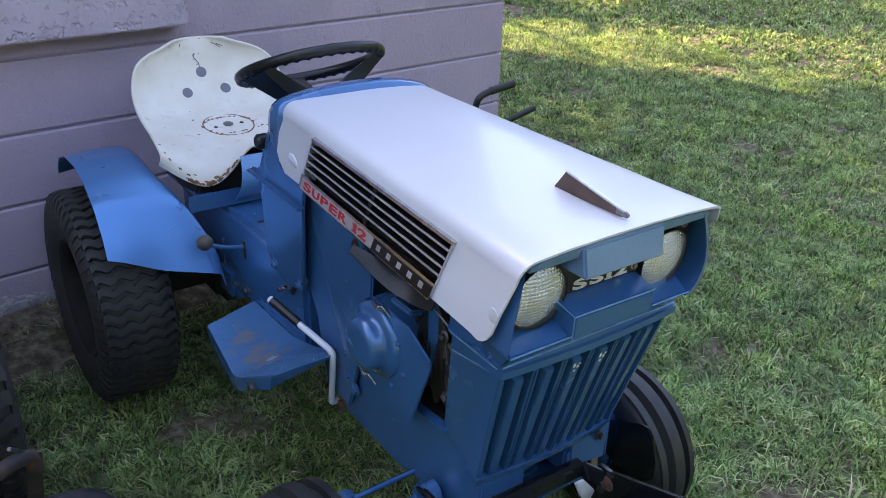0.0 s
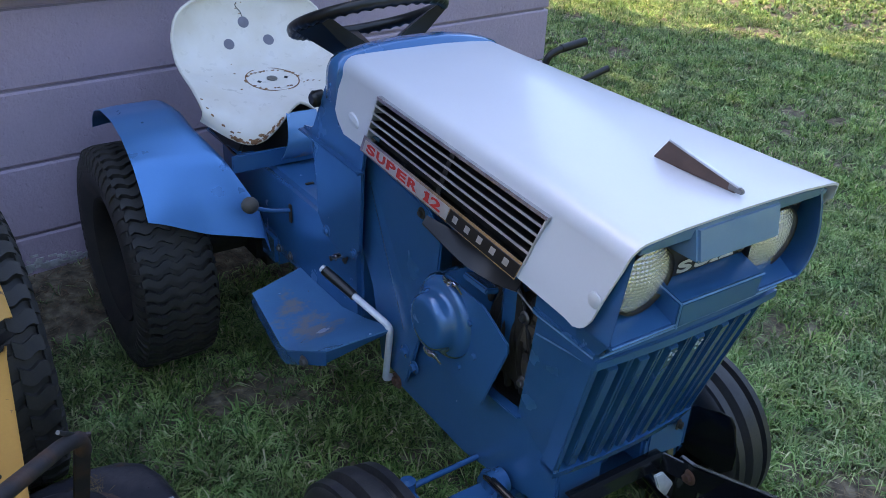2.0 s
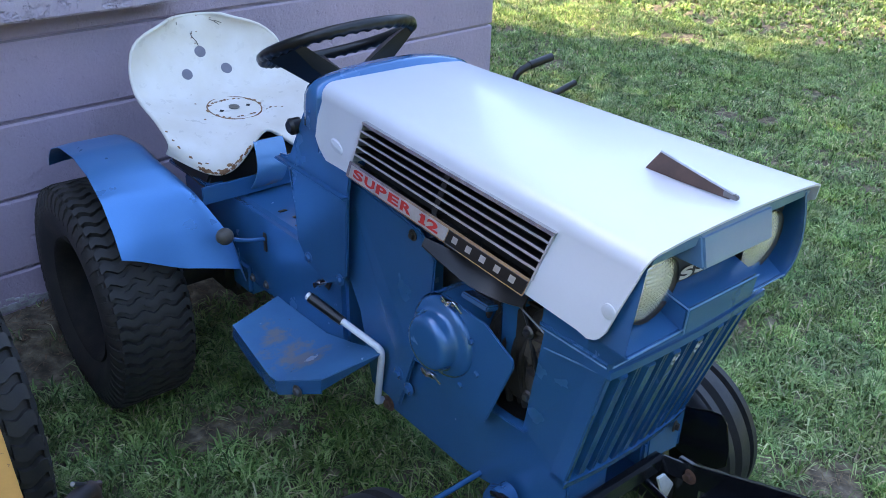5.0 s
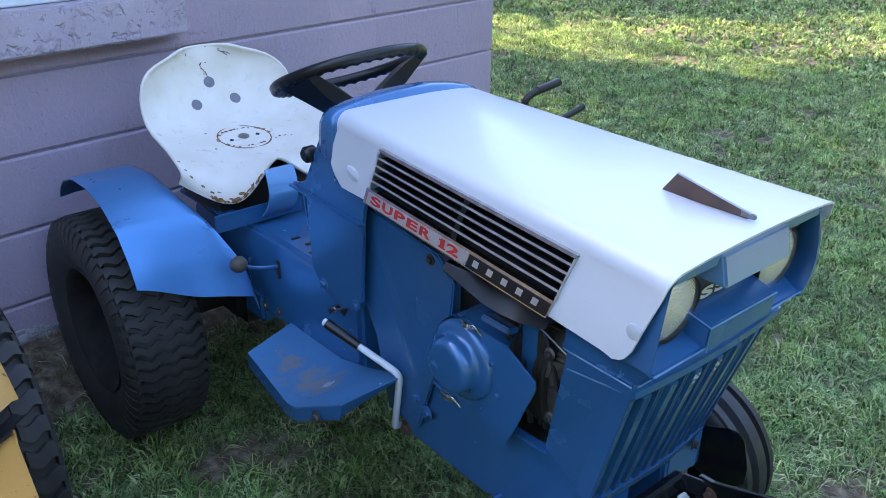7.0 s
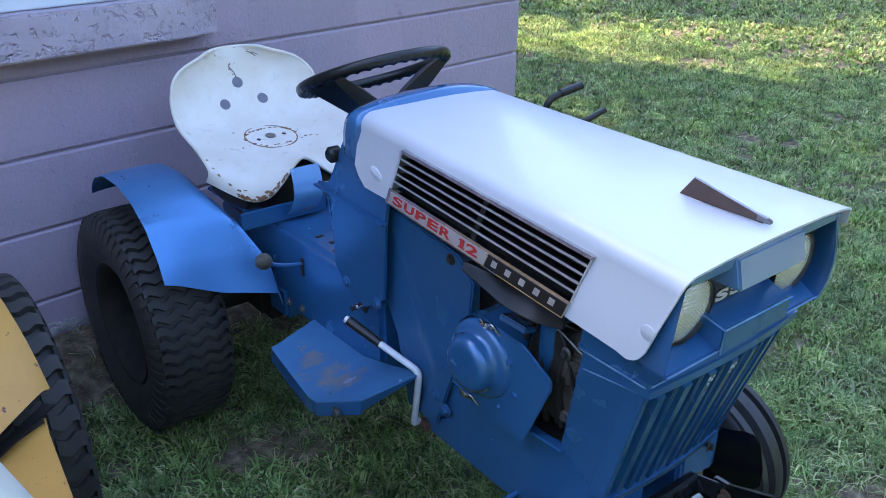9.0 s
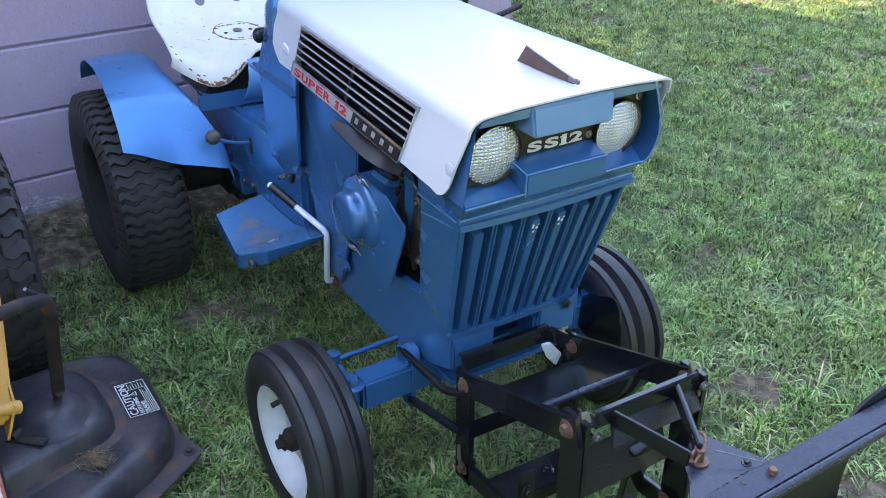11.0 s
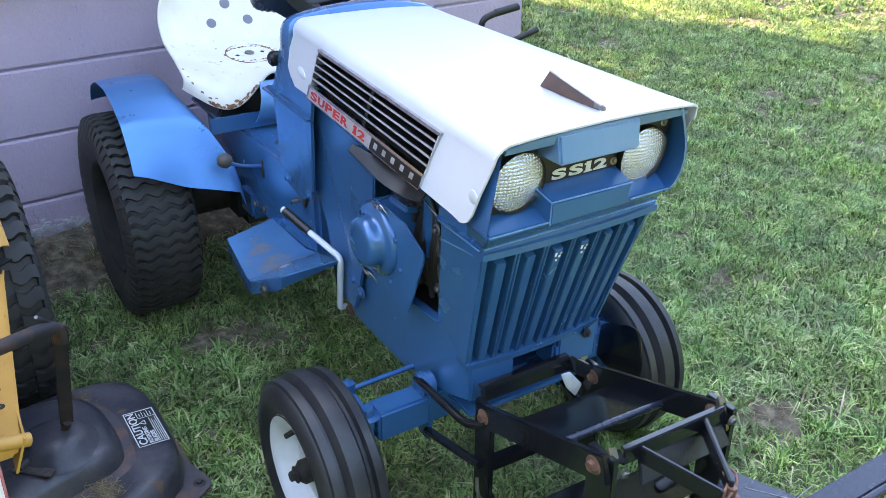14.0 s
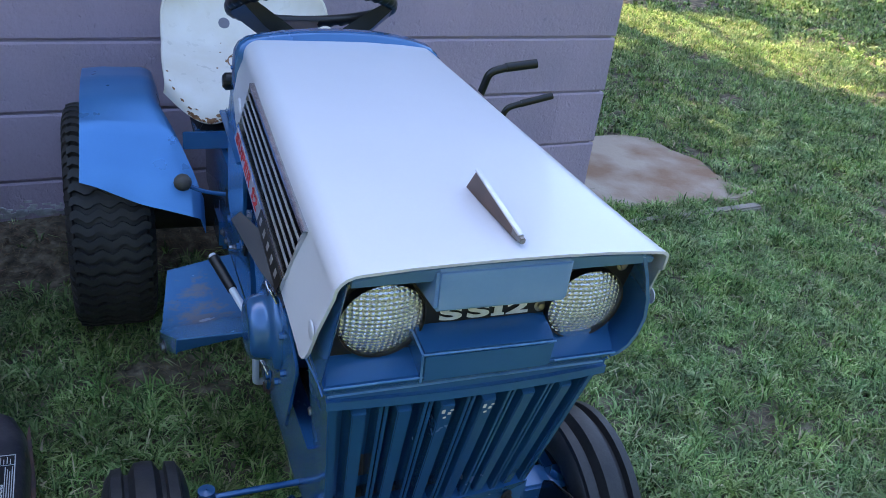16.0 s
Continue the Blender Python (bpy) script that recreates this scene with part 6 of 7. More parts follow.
part("rolled_lip", tube([(-1.02, -1.118, 0.505), (-0.965, -1.118, 0.497), (-0.938, -1.110, 0.486)], 0.012, 12), YELLOW, YT)
# Black band put in for the shade in the gap between pan and cover.
part("strap", beam((-0.868, -0.500, 0.522), (-1.10, -0.70, 0.530), 0.024, 0.004, bevel=0.001), PLASTIC, YT, "dark band for the shade in the gap under the pan")
part("frame_rail", box((-1.16, -0.75, 0.36), (0.34, 1.1, 0.12), bevel=0.01), DARK, YT)
hoodw = [[Vector((x, y, z)) for x, z in ((-1.46, 0.84), (-1.38, 0.885), (-1.22, 0.89), (-1.10 + f, 0.865), (-1.055 + f, 0.82), (-1.020 + f, 0.745), (-1.004 + f, 0.705), (-1.006 + f, 0.690))] for y, f in ((-0.70, -0.05), (-0.86, -0.016), (-1.0, 0.004), (-1.2, 0.014), (-1.45, 0.014), (-1.75, 0.012))]
part("hood", sheet(hoodw, 0.004), CREAM, YT, "chalky white hood with rusty edge", 45)
part("hood_stripe", sheet([[Vector((-1.0045 + f, y, 0.7115)), Vector((-1.0020 + f, y, 0.7060))] for y, f in ((-1.12, 0.010), (-1.2, 0.014), (-1.45, 0.014), (-1.74, 0.012))], 0.003), FADED_RED, YT, "faded red stripe")
lt = part("lift_tube", tube(bent([(-1.12, -1.28, 0.715), (-0.99, -1.125, 0.668), (-0.872, -0.960, 0.592), (-0.842, -0.922, 0.566), (-0.840, -0.910, 0.53)], 0.02), 0.0125, 14), RUSTY_TUBE, YT, "rusting black bent tube")
part("lift_strap", beam((-0.840, -0.925, 0.572), (-0.852, -0.785, 0.262), 0.026, 0.008, (0, 1, 0.4), 0.002), RUSTY_TUBE, lt, "rusty flat steel bar")
part("lift_foot", tube(bent([(-0.852, -0.795, 0.270), (-0.862, -0.775, 0.228), (-0.900, -0.790, 0.222), (-0.960, -0.830, 0.222)], 0.02), 0.009, 10), RUSTY_TUBE, lt)
part("cotter", tube([(-0.876, -0.967, 0.623), (-0.846, -0.925, 0.575)], 0.0035, 8), STEEL, lt)

# mower deck under it
DK = thing("mower_deck", (-0.9, -0.8, 0), "faded black mower deck with rust and a caution label", "mower deck")


def deck_shell():
    """A round-shouldered pressed deck with a raised belt cover."""
    outline = [(-0.668, -0.900), (-0.646, -0.845), (-0.640, -0.76), (-0.641, -0.66), (-0.650, -0.585), (-0.672, -0.530), (-0.712, -0.500), (-0.765, -0.490), (-0.85, -0.492), (-1.00, -0.52), (-1.20, -0.57), (-1.35, -0.70), (-1.38, -0.90), (-1.30, -1.10), (-1.05, -1.13), (-0.90, -1.055), (-0.795, -0.990), (-0.720, -0.945)]
    c = Vector((-0.95, -0.83, 0))
    loops = []
    for k, z in ((1.0, 0.03), (1.0, 0.105), (0.985, 0.132), (0.955, 0.147), (0.90, 0.154), (0.80, 0.157)):
        loops.append([Vector((c.x + (x - c.x) * k, c.y + (y - c.y) * k, z)) for x, y in outline])
    bm = rings(loops)
    return bm


part("deck_shell", deck_shell(), DECK, DK, "", 45)
COVER = [(-0.757, -0.70), (-0.757, -0.79), (-0.766, -0.840), (-0.80, -0.868), (-0.87, -0.887), (-0.95, -0.915), (-1.05, -0.955), (-1.15, -0.95), (-1.20, -0.85), (-1.20, -0.70), (-1.10, -0.605), (-0.95, -0.585), (-0.87, -0.586), (-0.81, -0.600), (-0.774, -0.640)]


def round_outline(pts, times=2):
    """Cuts the corners of a closed outline twice, to round it."""
    for _ in range(times):
        pts = [q for a, b in zip(pts, pts[1:] + pts[:1]) for q in ((a[0] * 0.75 + b[0] * 0.25, a[1] * 0.75 + b[1] * 0.25), (a[0] * 0.25 + b[0] * 0.75, a[1] * 0.25 + b[1] * 0.75))]
    return pts


def cover_ring(k, z):
    """The belt cover's outline, drawn in by k metres towards its middle."""
    out = []
    for x, y in round_outline(COVER):
        d = Vector((x + 0.95, y + 0.75, 0))
        out.append(Vector((x, y, z)) - d.normalized() * k)
    return out


part("belt_cover", rings([cover_ring(k, z) for k, z in ((-0.006, 0.150), (0.0, 0.162), (0.008, 0.190), (0.016, 0.202), (0.030, 0.209), (0.080, 0.213))]), DECK, DK, "", 50)
part("spindle_dome", lathe([(0.092, 0.206), (0.078, 0.214), (0.066, 0.232), (0.050, 0.243), (0.030, 0.248), (0.001, 0.249)], (-0.882, -0.783, 0), "z", 32), DECK, DK, "", 60)
part("rust_band", rings([cover_ring(-0.002, 0.1585), cover_ring(-0.022, 0.1592), cover_ring(-0.026, 0.1570)], True, False), RUSTY_BAND, DK, "rusty band round the belt cover", 60)
part("corner_tab", prism([(-0.652, -0.490), (-0.632, -0.69), (-0.628, -0.83), (-0.606, -0.905), (-0.612, -0.925), (-0.71, -0.992), (-0.80, -1.05), (-0.80, -0.95), (-0.70, -0.80), (-0.66, -0.65)], "z", 0.078, 0.083, 0.001), RUSTY_BAND, DK, "rust-edged steel flange")
part("tab_bolt", hexbolt((-0.632, -0.905, 0.083), (0, 0, 1), 0.008, 0.007), RUSTY_TUBE, DK)
part("deck_slot", box((-0.738, -0.560, 0.1515), (0.012, 0.026, 0.003), (0, 0, -25), 0.001), DARK, DK)
lab0, labx, laby = Vector((-0.726, -0.816, 0.1585)), Vector((-0.002, 0.134, 0)).normalized(), Vector((-0.134, -0.002, 0.0085)).normalized()
def lb(u0, u1, v0, v1, z=0.0, h=0.0006):
    q = lambda u, v, zz: lab0 + labx * u - laby * v + Vector((0, 0, z + zz))
    return hexahedron([q(u0, v0, 0), q(u1, v0, 0), q(u1, v1, 0), q(u0, v1, 0), q(u0, v0, h), q(u1, v0, h), q(u1, v1, h), q(u0, v1, h)])
label_ = part("caution_label", lb(0, 0.134, 0, 0.066), BADGE_BLACK, DK, "black label with white caution text")
for a in ((0, 0.134, 0, 0.002), (0, 0.134, 0.064, 0.066), (0, 0.002, 0, 0.066), (0.132, 0.134, 0, 0.066), (0.103, 0.1042, 0.022, 0.064)):
    part("label_rule", lb(*a, 0.0006), BADGE_WHITE, label_)
def label_words(text, size, u, v, stretch=1.0):
    m = frame_of(lab0 + labx * u - laby * v + Vector((0, 0, 0.0009)), labx, laby)
    part("label_text", words(text, size, 0.0003, m, 0.0004, stretch), BADGE_WHITE, label_)
label_words("CAUTION", 0.0245, 0.006, 0.022, 1.12)
label_words("ROTATING", 0.0125, 0.006, 0.034, 1.0)
label_words("BLADES", 0.0125, 0.006, 0.0455, 1.0)
tri_ = begin()
for a, b in (((0.077, 0.037), (0.093, 0.037)), ((0.093, 0.037), (0.085, 0.024)), ((0.085, 0.024), (0.077, 0.037))):
    pa, pb = (lab0 + labx * p[0] - laby * p[1] + Vector((0, 0, 0.0009)) for p in (a, b))
    add(tri_, beam(pa, pb, 0.0016, 0.0006))
part("warning_triangle", tri_, BADGE_WHITE, label_)
for k in range(6):
    part("text_bar", lb(0.107, 0.127 - 0.006 * (k % 2), 0.026 + k * 0.006, 0.0275 + k * 0.006, 0.0006), BADGE_WHITE, label_)
for k in range(4):
    part("text_bar", lb(0.006, 0.098 - 0.007 * (k % 3), 0.0475 + k * 0.0042, 0.0490 + k * 0.0042, 0.0006), BADGE_WHITE, label_)
part("small_plate", box((-0.935, -0.845, 0.2165), (0.022, 0.085, 0.004), (0, 0, 48), 0.001), STEEL, DK)
# heaps of dry clippings
def clippings(c, spread, n, seed):
    rg = random.Random(seed)
    bm = begin()
    for _ in range(n):
        p = Vector((c[0] + rg.gauss(0, spread), c[1] + rg.gauss(0, spread), c[2] + 0.012 * rg.random()))
        a = rg.random() * 6.283
        d = Vector((math.cos(a), math.sin(a), rg.uniform(-0.2, 0.3))) * rg.uniform(0.005, 0.014)
        o = Vector((-d.y, d.x, 0)).normalized() * 0.0006
        vs = [bm.verts.new(p - d - o), bm.verts.new(p + d - o), bm.verts.new(p + d + o), bm.verts.new(p - d + o)]
        bm.faces.new(vs)
    return bm
for c, s_, n_, sd in (((-0.803, -0.585, 0.158), 0.018, 130, 1), ((-0.822, -0.920, 0.160), 0.017, 190, 2)):
    ob = part("dry_clippings", clippings(c, s_, n_, sd), STRAW, None, kind="stuff")
    tagged(ob, "small heap of dry grass clippings on the deck", "clippings", kind="stuff")

# ---- house wall ----
YAW = radians(5.3)
W0, WD, WN = Vector((-0.59, 0.500, 0)), Vector((math.cos(YAW), math.sin(YAW), 0)), Vector((math.sin(YAW), -math.cos(YAW), 0))
CORNER = 2.045


def wall_at(s, out, z):
    return W0 + WD * s + WN * out + Vector((0, 0, z))


def wall_block(s0, s1, o0, o1, z0, z1, bevel=0.0):
    return hexahedron([wall_at(s0, o0, z0), wall_at(s1, o0, z0), wall_at(s1, o1, z0), wall_at(s0, o1, z0), wall_at(s0, o0, z1), wall_at(s1, o0, z1), wall_at(s1, o1, z1), wall_at(s0, o1, z1)], bevel)


front_wall = part("wall_front", wall_block(-6.0, CORNER - 0.02, -0.22, -0.0055, -0.1, 2.64), JOINT, None)
tagged(front_wall, "lavender painted concrete block wall with recessed joints", "wall", kind="structure")
side_wall = part("wall_side", hexahedron([wall_at(CORNER - 0.2, -5.0, -0.1), wall_at(CORNER, -5.0, -0.1), wall_at(CORNER, -0.22, -0.1), wall_at(CORNER - 0.2, -0.22, -0.1),
                                          wall_at(CORNER - 0.2, -5.0, 2.64), wall_at(CORNER, -5.0, 2.64), wall_at(CORNER, -0.22, 2.64), wall_at(CORNER - 0.2, -0.22, 2.64)]), WALL, None)
tagged(side_wall, "lavender painted side wall of the block building", "wall", kind="structure")
# Out of view; the roof's height is chosen for the shade it casts.
roof = part("roof", wall_block(-6.2, CORNER + 0.15, -5.2, 0.18, 2.64, 2.80, 0.01), ROOF, None)
tagged(roof, "unseen low grey roof of the block building, shading the yard", "roof", kind="structure")
COURSE, BASE_Z = 0.219, 0.0115
blk = random.Random(3)
for row in range(12):
    z0 = BASE_Z + COURSE * row
    s1 = CORNER
    first = True
    while s1 > -3.2:
        ln_ = 0.219 if (first and row % 2) else 0.438
        first = False
        s0 = s1 - ln_
        o = blk.uniform(-0.0006, 0.0006)
        zt = z0 + COURSE - 0.0035
        zb = z0 + 0.0035
        b_ = begin()
        prof = [(-0.05, zb), (o - 0.004, zb), (o, zb + 0.006), (o, zt - 0.006), (o - 0.004, zt), (-0.05, zt)]
        a_ = [b_.verts.new(wall_at(s0 + 0.0002, p[0], p[1])) for p in prof]
        c_ = [b_.verts.new(wall_at(s1 - 0.0002, p[0], p[1])) for p in prof]
        b_.faces.new(a_), b_.faces.new(c_[::-1])
        for i in range(6):
            b_.faces.new((a_[i], c_[i], c_[(i + 1) % 6], a_[(i + 1) % 6]))
        part("block", b_, WALL, front_wall, angle=20)
        s1 = s0
# flaking white paint along the foot of the wall
fl = random.Random(9)
bm = begin()
for _ in range(760):
    s = fl.uniform(-1.6, 0.30)
    z = 0.112 + abs(fl.gauss(0, 0.015)) - 0.02 * max(0, s)
    w = fl.uniform(0.005, 0.026)
    h = fl.uniform(0.004, 0.013)
    add(bm, wall_block(s, s + w, 0.0, 0.0025, z, z + h))
part("paint_flakes", bm, CHALK, front_wall, "flaking white paint at the foot of the wall", kind="stuff")
win = thing("window_1", tuple(wall_at(-0.4, 0, 1.0)), "white framed window above a lavender masonry sill", "window", kind="structure")
part("window_sill", wall_block(-1.9, 0.575, -0.02, 0.078, 0.948, 1.068, 0.006), SILL, win, "rough lavender masonry sill")
part("window_frame", wall_block(-1.9, 0.54, 0.0, 0.030, 1.070, 1.14, 0.004), WINDOW_WHITE, win)
part("window_frame", wall_block(0.46, 0.54, 0.0, 0.030, 1.14, 2.1, 0.004), WINDOW_WHITE, win)
part("window_frame", wall_block(-1.9, 0.54, 0.0, 0.030, 2.1, 2.18, 0.004), WINDOW_WHITE, win)
part("pane", wall_block(-1.9, 0.46, 0.004, 0.012, 1.14, 2.1), PANE, win)

# slab and edging by the corner
slab = part("bare_earth", prism([(1.44, 0.50), (1.70, 0.50), (1.95, 0.52), (2.16, 0.53), (2.30, 0.58), (2.24, 0.68), (2.22, 0.80), (2.25, 0.95), (2.17, 1.10), (2.15, 1.25), (2.02, 1.31), (1.85, 1.30), (1.40, 1.33)], "z", -0.05, 0.011, 0.006), EARTH, None)
tagged(slab, "bare reddish earth patch at the corner of the wall", "earth", kind="structure")
edging = part("edging", beam((1.25, 0.345, -0.010), (2.20, 0.452, -0.010), 0.050, 0.056, bevel=0.008), CONCRETE, None)
tagged(edging, "pale concrete edging strip in the grass", "edging", kind="structure")


# ---- ground and grass ----
def bank(x, y):
    """Earth heaped against the wall, higher towards the left."""
    s = (Vector((x, y, 0)) - W0).dot(WD)
    d = (Vector((x, y, 0)) - W0).dot(WN)
    top = 0.104 if s < 0.3 else 0.104 * max(0.0, 1 - (s - 0.3) / 1.4)
    if d < 0:
        return top
    k = max(0.0, 1 - d / 0.42)
    return top * k * k * (3 - 2 * k)


def ground_z(x, y):
    n_ = noise.noise(Vector((x * 1.3, y * 1.3, 0.3))) * 0.010 + noise.noise(Vector((x * 6, y * 6, 1.3))) * 0.006
    far = min(1.0, (abs(x) + abs(y)) / 12.0)
    return bank(x, y) + n_ * (1 - 0.5 * far) - 0.004


xs = sorted(set([-60, -30, -15, -8, -5, -3.5, -2.6] + [round(-2.2 + 0.05 * i, 3) for i in range(150)] + [5.6, 6, 6.5, 7, 8, 9, 11, 14, 20, 35, 70, 150]))
ys = sorted(set([-60, -30, -15, -8, -5, -3.6] + [round(-3.0 + 0.05 * i, 3) for i in range(120)] + [3.2, 3.6, 4, 4.5, 5, 6, 7, 8, 10, 14, 20, 35, 70, 150]))
gv = [(x, y, ground_z(x, y)) for y in ys for x in xs]
gf = [(j * len(xs) + i, j * len(xs) + i + 1, (j + 1) * len(xs) + i + 1, (j + 1) * len(xs) + i) for j in range(len(ys) - 1) for i in range(len(xs) - 1)]
gm = bpy.data.meshes.new("ground")
gm.from_pydata(gv, [], gf)
gm.materials.append(SOIL)
shade(gm, 60)
tagged(new("ground", gm), "lawn soil with thatch, bare patches and earth heaped at the wall", "ground", kind="structure")


BARE = ((-0.31, -0.24, 0.16, 0.07), (-0.44, -0.31, 0.09, 0.05), (-0.22, -0.36, 0.10, 0.05), (1.17, -0.82, 0.17, 0.10), (0.74, -1.36, 0.12, 0.07), (0.64, -1.76, 0.14, 0.10), (4.22, 0.98, 0.07, 0.12), (4.24, 0.72, 0.08, 0.13), (3.90, 0.33, 0.07, 0.16),
        (3.12, 0.51, 0.08, 0.07), (2.80, 0.30, 0.06, 0.14), (3.55, 1.17, 0.09, 0.07), (3.19, 0.30, 0.07, 0.06), (4.54, 1.77, 0.14, 0.24), (2.69, -0.51, 0.06, 0.10), (2.62, -0.08, 0.05, 0.07), (2.50, 0.85, 0.07, 0.16), (3.14, 1.80, 0.12, 0.10), (-0.80, 0.32, 0.30, 0.09), (-0.25, 0.37, 0.30, 0.07))


def bare(x, y):
    """Density of the grass, 0 to 1, with worn patches."""
    v = 1.02 + 0.55 * noise.noise(Vector((x * 1.1, y * 1.6, 4.0))) + 0.50 * noise.noise(Vector((x * 3.3, y * 4.2, 9.0)))
    for px, py, rx, ry in BARE:
        d = ((x - px) / rx) ** 2 + ((y - py) / ry) ** 2
        v -= 1.1 * math.exp(-d)
    d = (Vector((x, y, 0)) - W0).dot(WN)
    s = (Vector((x, y, 0)) - W0).dot(WD)
    if d < 0.36 and s < 1.9:
        v -= (0.36 - d) / 0.36 * 2.4
    return max(0.02, min(1.0, v))


def inside_house(x, y):
    q = Vector((x, y, 0)) - W0
    return q.dot(WN) < 0.01 and q.dot(WD) < CORNER + 0.01


def on_slab(x, y):
    return 1.42 < x < 2.2 + 0.06 * math.sin(9 * y) and 0.52 + 0.02 * math.sin(14 * x) < y < 1.30 + 0.03 * math.sin(17 * x)


def grass_field(name, x0, x1, y0, y1, per_m2, height, width, seed, label):
    """Bent two-segment blades that spread from tufts, lush in clumps and thin between them, joined in one mesh."""
    rg = np.random.default_rng(seed)
    n = int((x1 - x0) * (y1 - y0) * per_m2)
    tuft = 8
    cx = rg.uniform(x0, x1, n // tuft)
    cy = rg.uniform(y0, y1, n // tuft)
    def clump(a, b):
        """How high the turf stands: clumps of a hand's width, with furrows between."""
        c = noise.noise(Vector((a * 11.0, b * 11.0, 2.0))) + 0.7 * noise.noise(Vector((a * 27.0, b * 27.0, 5.0)))
        return max(0.0, 0.55 + 0.95 * c) + 0.35 * noise.noise(Vector((a * 3.0, b * 3.0, 7.0)))
    keep = np.array([rg.random() < bare(a, b) and not inside_house(a, b) and not on_slab(a, b) for a, b in zip(cx, cy)])
    cx, cy = cx[keep], cy[keep]
    lush = np.array([0.34 + 0.30 * bare(a, b) + 0.85 * max(0.0, clump(a, b)) for a, b in zip(cx, cy)])
    gz = np.array([ground_z(a, b) for a, b in zip(cx, cy)])
    k = len(cx) * tuft
    spin = np.repeat(rg.uniform(0, 2 * np.pi, len(cx)), tuft)
    a = spin + np.tile(np.arange(tuft) * 2 * np.pi / tuft, len(cx)) + rg.normal(0, 0.35, k)
    dx, dy = np.cos(a), np.sin(a)
    root = rg.uniform(0.0, 0.012, k)
    bx = np.repeat(cx, tuft) + dx * root
    by = np.repeat(cy, tuft) + dy * root
    bz = np.repeat(gz, tuft) - 0.004
    broad = np.repeat(rg.uniform(0.55, 1.5, len(cx)), tuft)
    h = height * rg.uniform(0.45, 1.25, k) * np.repeat(lush, tuft)
    lean = rg.uniform(0.35, 2.1, k)
    wid = width * broad * rg.uniform(0.75, 1.3, k)
    turn = rg.normal(0, 0.5, k)
    wx, wy = -np.sin(a + turn) * wid, np.cos(a + turn) * wid
    v = np.empty((k, 5, 3))
    v[:, 0] = np.stack([bx - wx, by - wy, bz], 1)
    v[:, 1] = np.stack([bx + wx, by + wy, bz], 1)
    mx, my, mz = bx + dx * h * lean * 0.30, by + dy * h * lean * 0.30, bz + h * 0.62
    v[:, 2] = np.stack([mx + wx * 0.9, my + wy * 0.9, mz], 1)
    v[:, 3] = np.stack([mx - wx * 0.9, my - wy * 0.9, mz], 1)
    v[:, 4] = np.stack([bx + dx * h * lean * 0.85, by + dy * h * lean * 0.85, bz + h * (1.08 - 0.38 * lean)], 1)
    base = (np.arange(k) * 5)[:, None]
    tris = np.concatenate([base + np.array([[0, 1, 2]]), base + np.array([[0, 2, 3]]), base + np.array([[3, 2, 4]])], 1).reshape(-1)
    me = bpy.data.meshes.new(name)
    me.vertices.add(k * 5)
    me.vertices.foreach_set("co", v.reshape(-1))
    me.loops.add(len(tris))
    me.loops.foreach_set("vertex_index", tris.astype(np.int32))
    me.polygons.add(len(tris) // 3)
    me.polygons.foreach_set("loop_start", np.arange(0, len(tris), 3, dtype=np.int32))
    me.update(calc_edges=True)
    me.materials.append(GRASS)
    ob = new(name, me)
    return tagged(ob, label, "grass", kind="stuff")


GRASS_LABEL = "short uneven green lawn grass with dry blades"
grass_field("grass", -1.5, 2.4, -2.4, 0.75, 25000, 0.037, 0.0020, 1, GRASS_LABEL)
grass_field("grass", 2.4, 5.0, -2.0, 1.6, 12500, 0.040, 0.0027, 2, GRASS_LABEL)
grass_field("grass", 1.4, 5.0, 0.75, 4.2, 8500, 0.042, 0.0031, 3, GRASS_LABEL)
grass_field("grass", 5.0, 9.0, -1.0, 6.0, 2800, 0.048, 0.0058, 4, GRASS_LABEL)
grass_field("grass", 9.0, 16.0, -1.0, 12.0, 380, 0.055, 0.010, 5, GRASS_LABEL)
grass_field("grass", 3.0, 9.0, 4.2, 9.0, 900, 0.05, 0.007, 6, GRASS_LABEL)
grass_field("grass", -8.0, 9.0, -9.0, -2.4, 1300, 0.055, 0.016, 7, GRASS_LABEL)
grass_field("grass", -8.0, -1.5, -2.4, 0.4, 1300, 0.055, 0.015, 8, GRASS_LABEL)
grass_field("grass", 5.0, 9.0, -2.4, -1.0, 1300, 0.055, 0.014, 9, GRASS_LABEL)


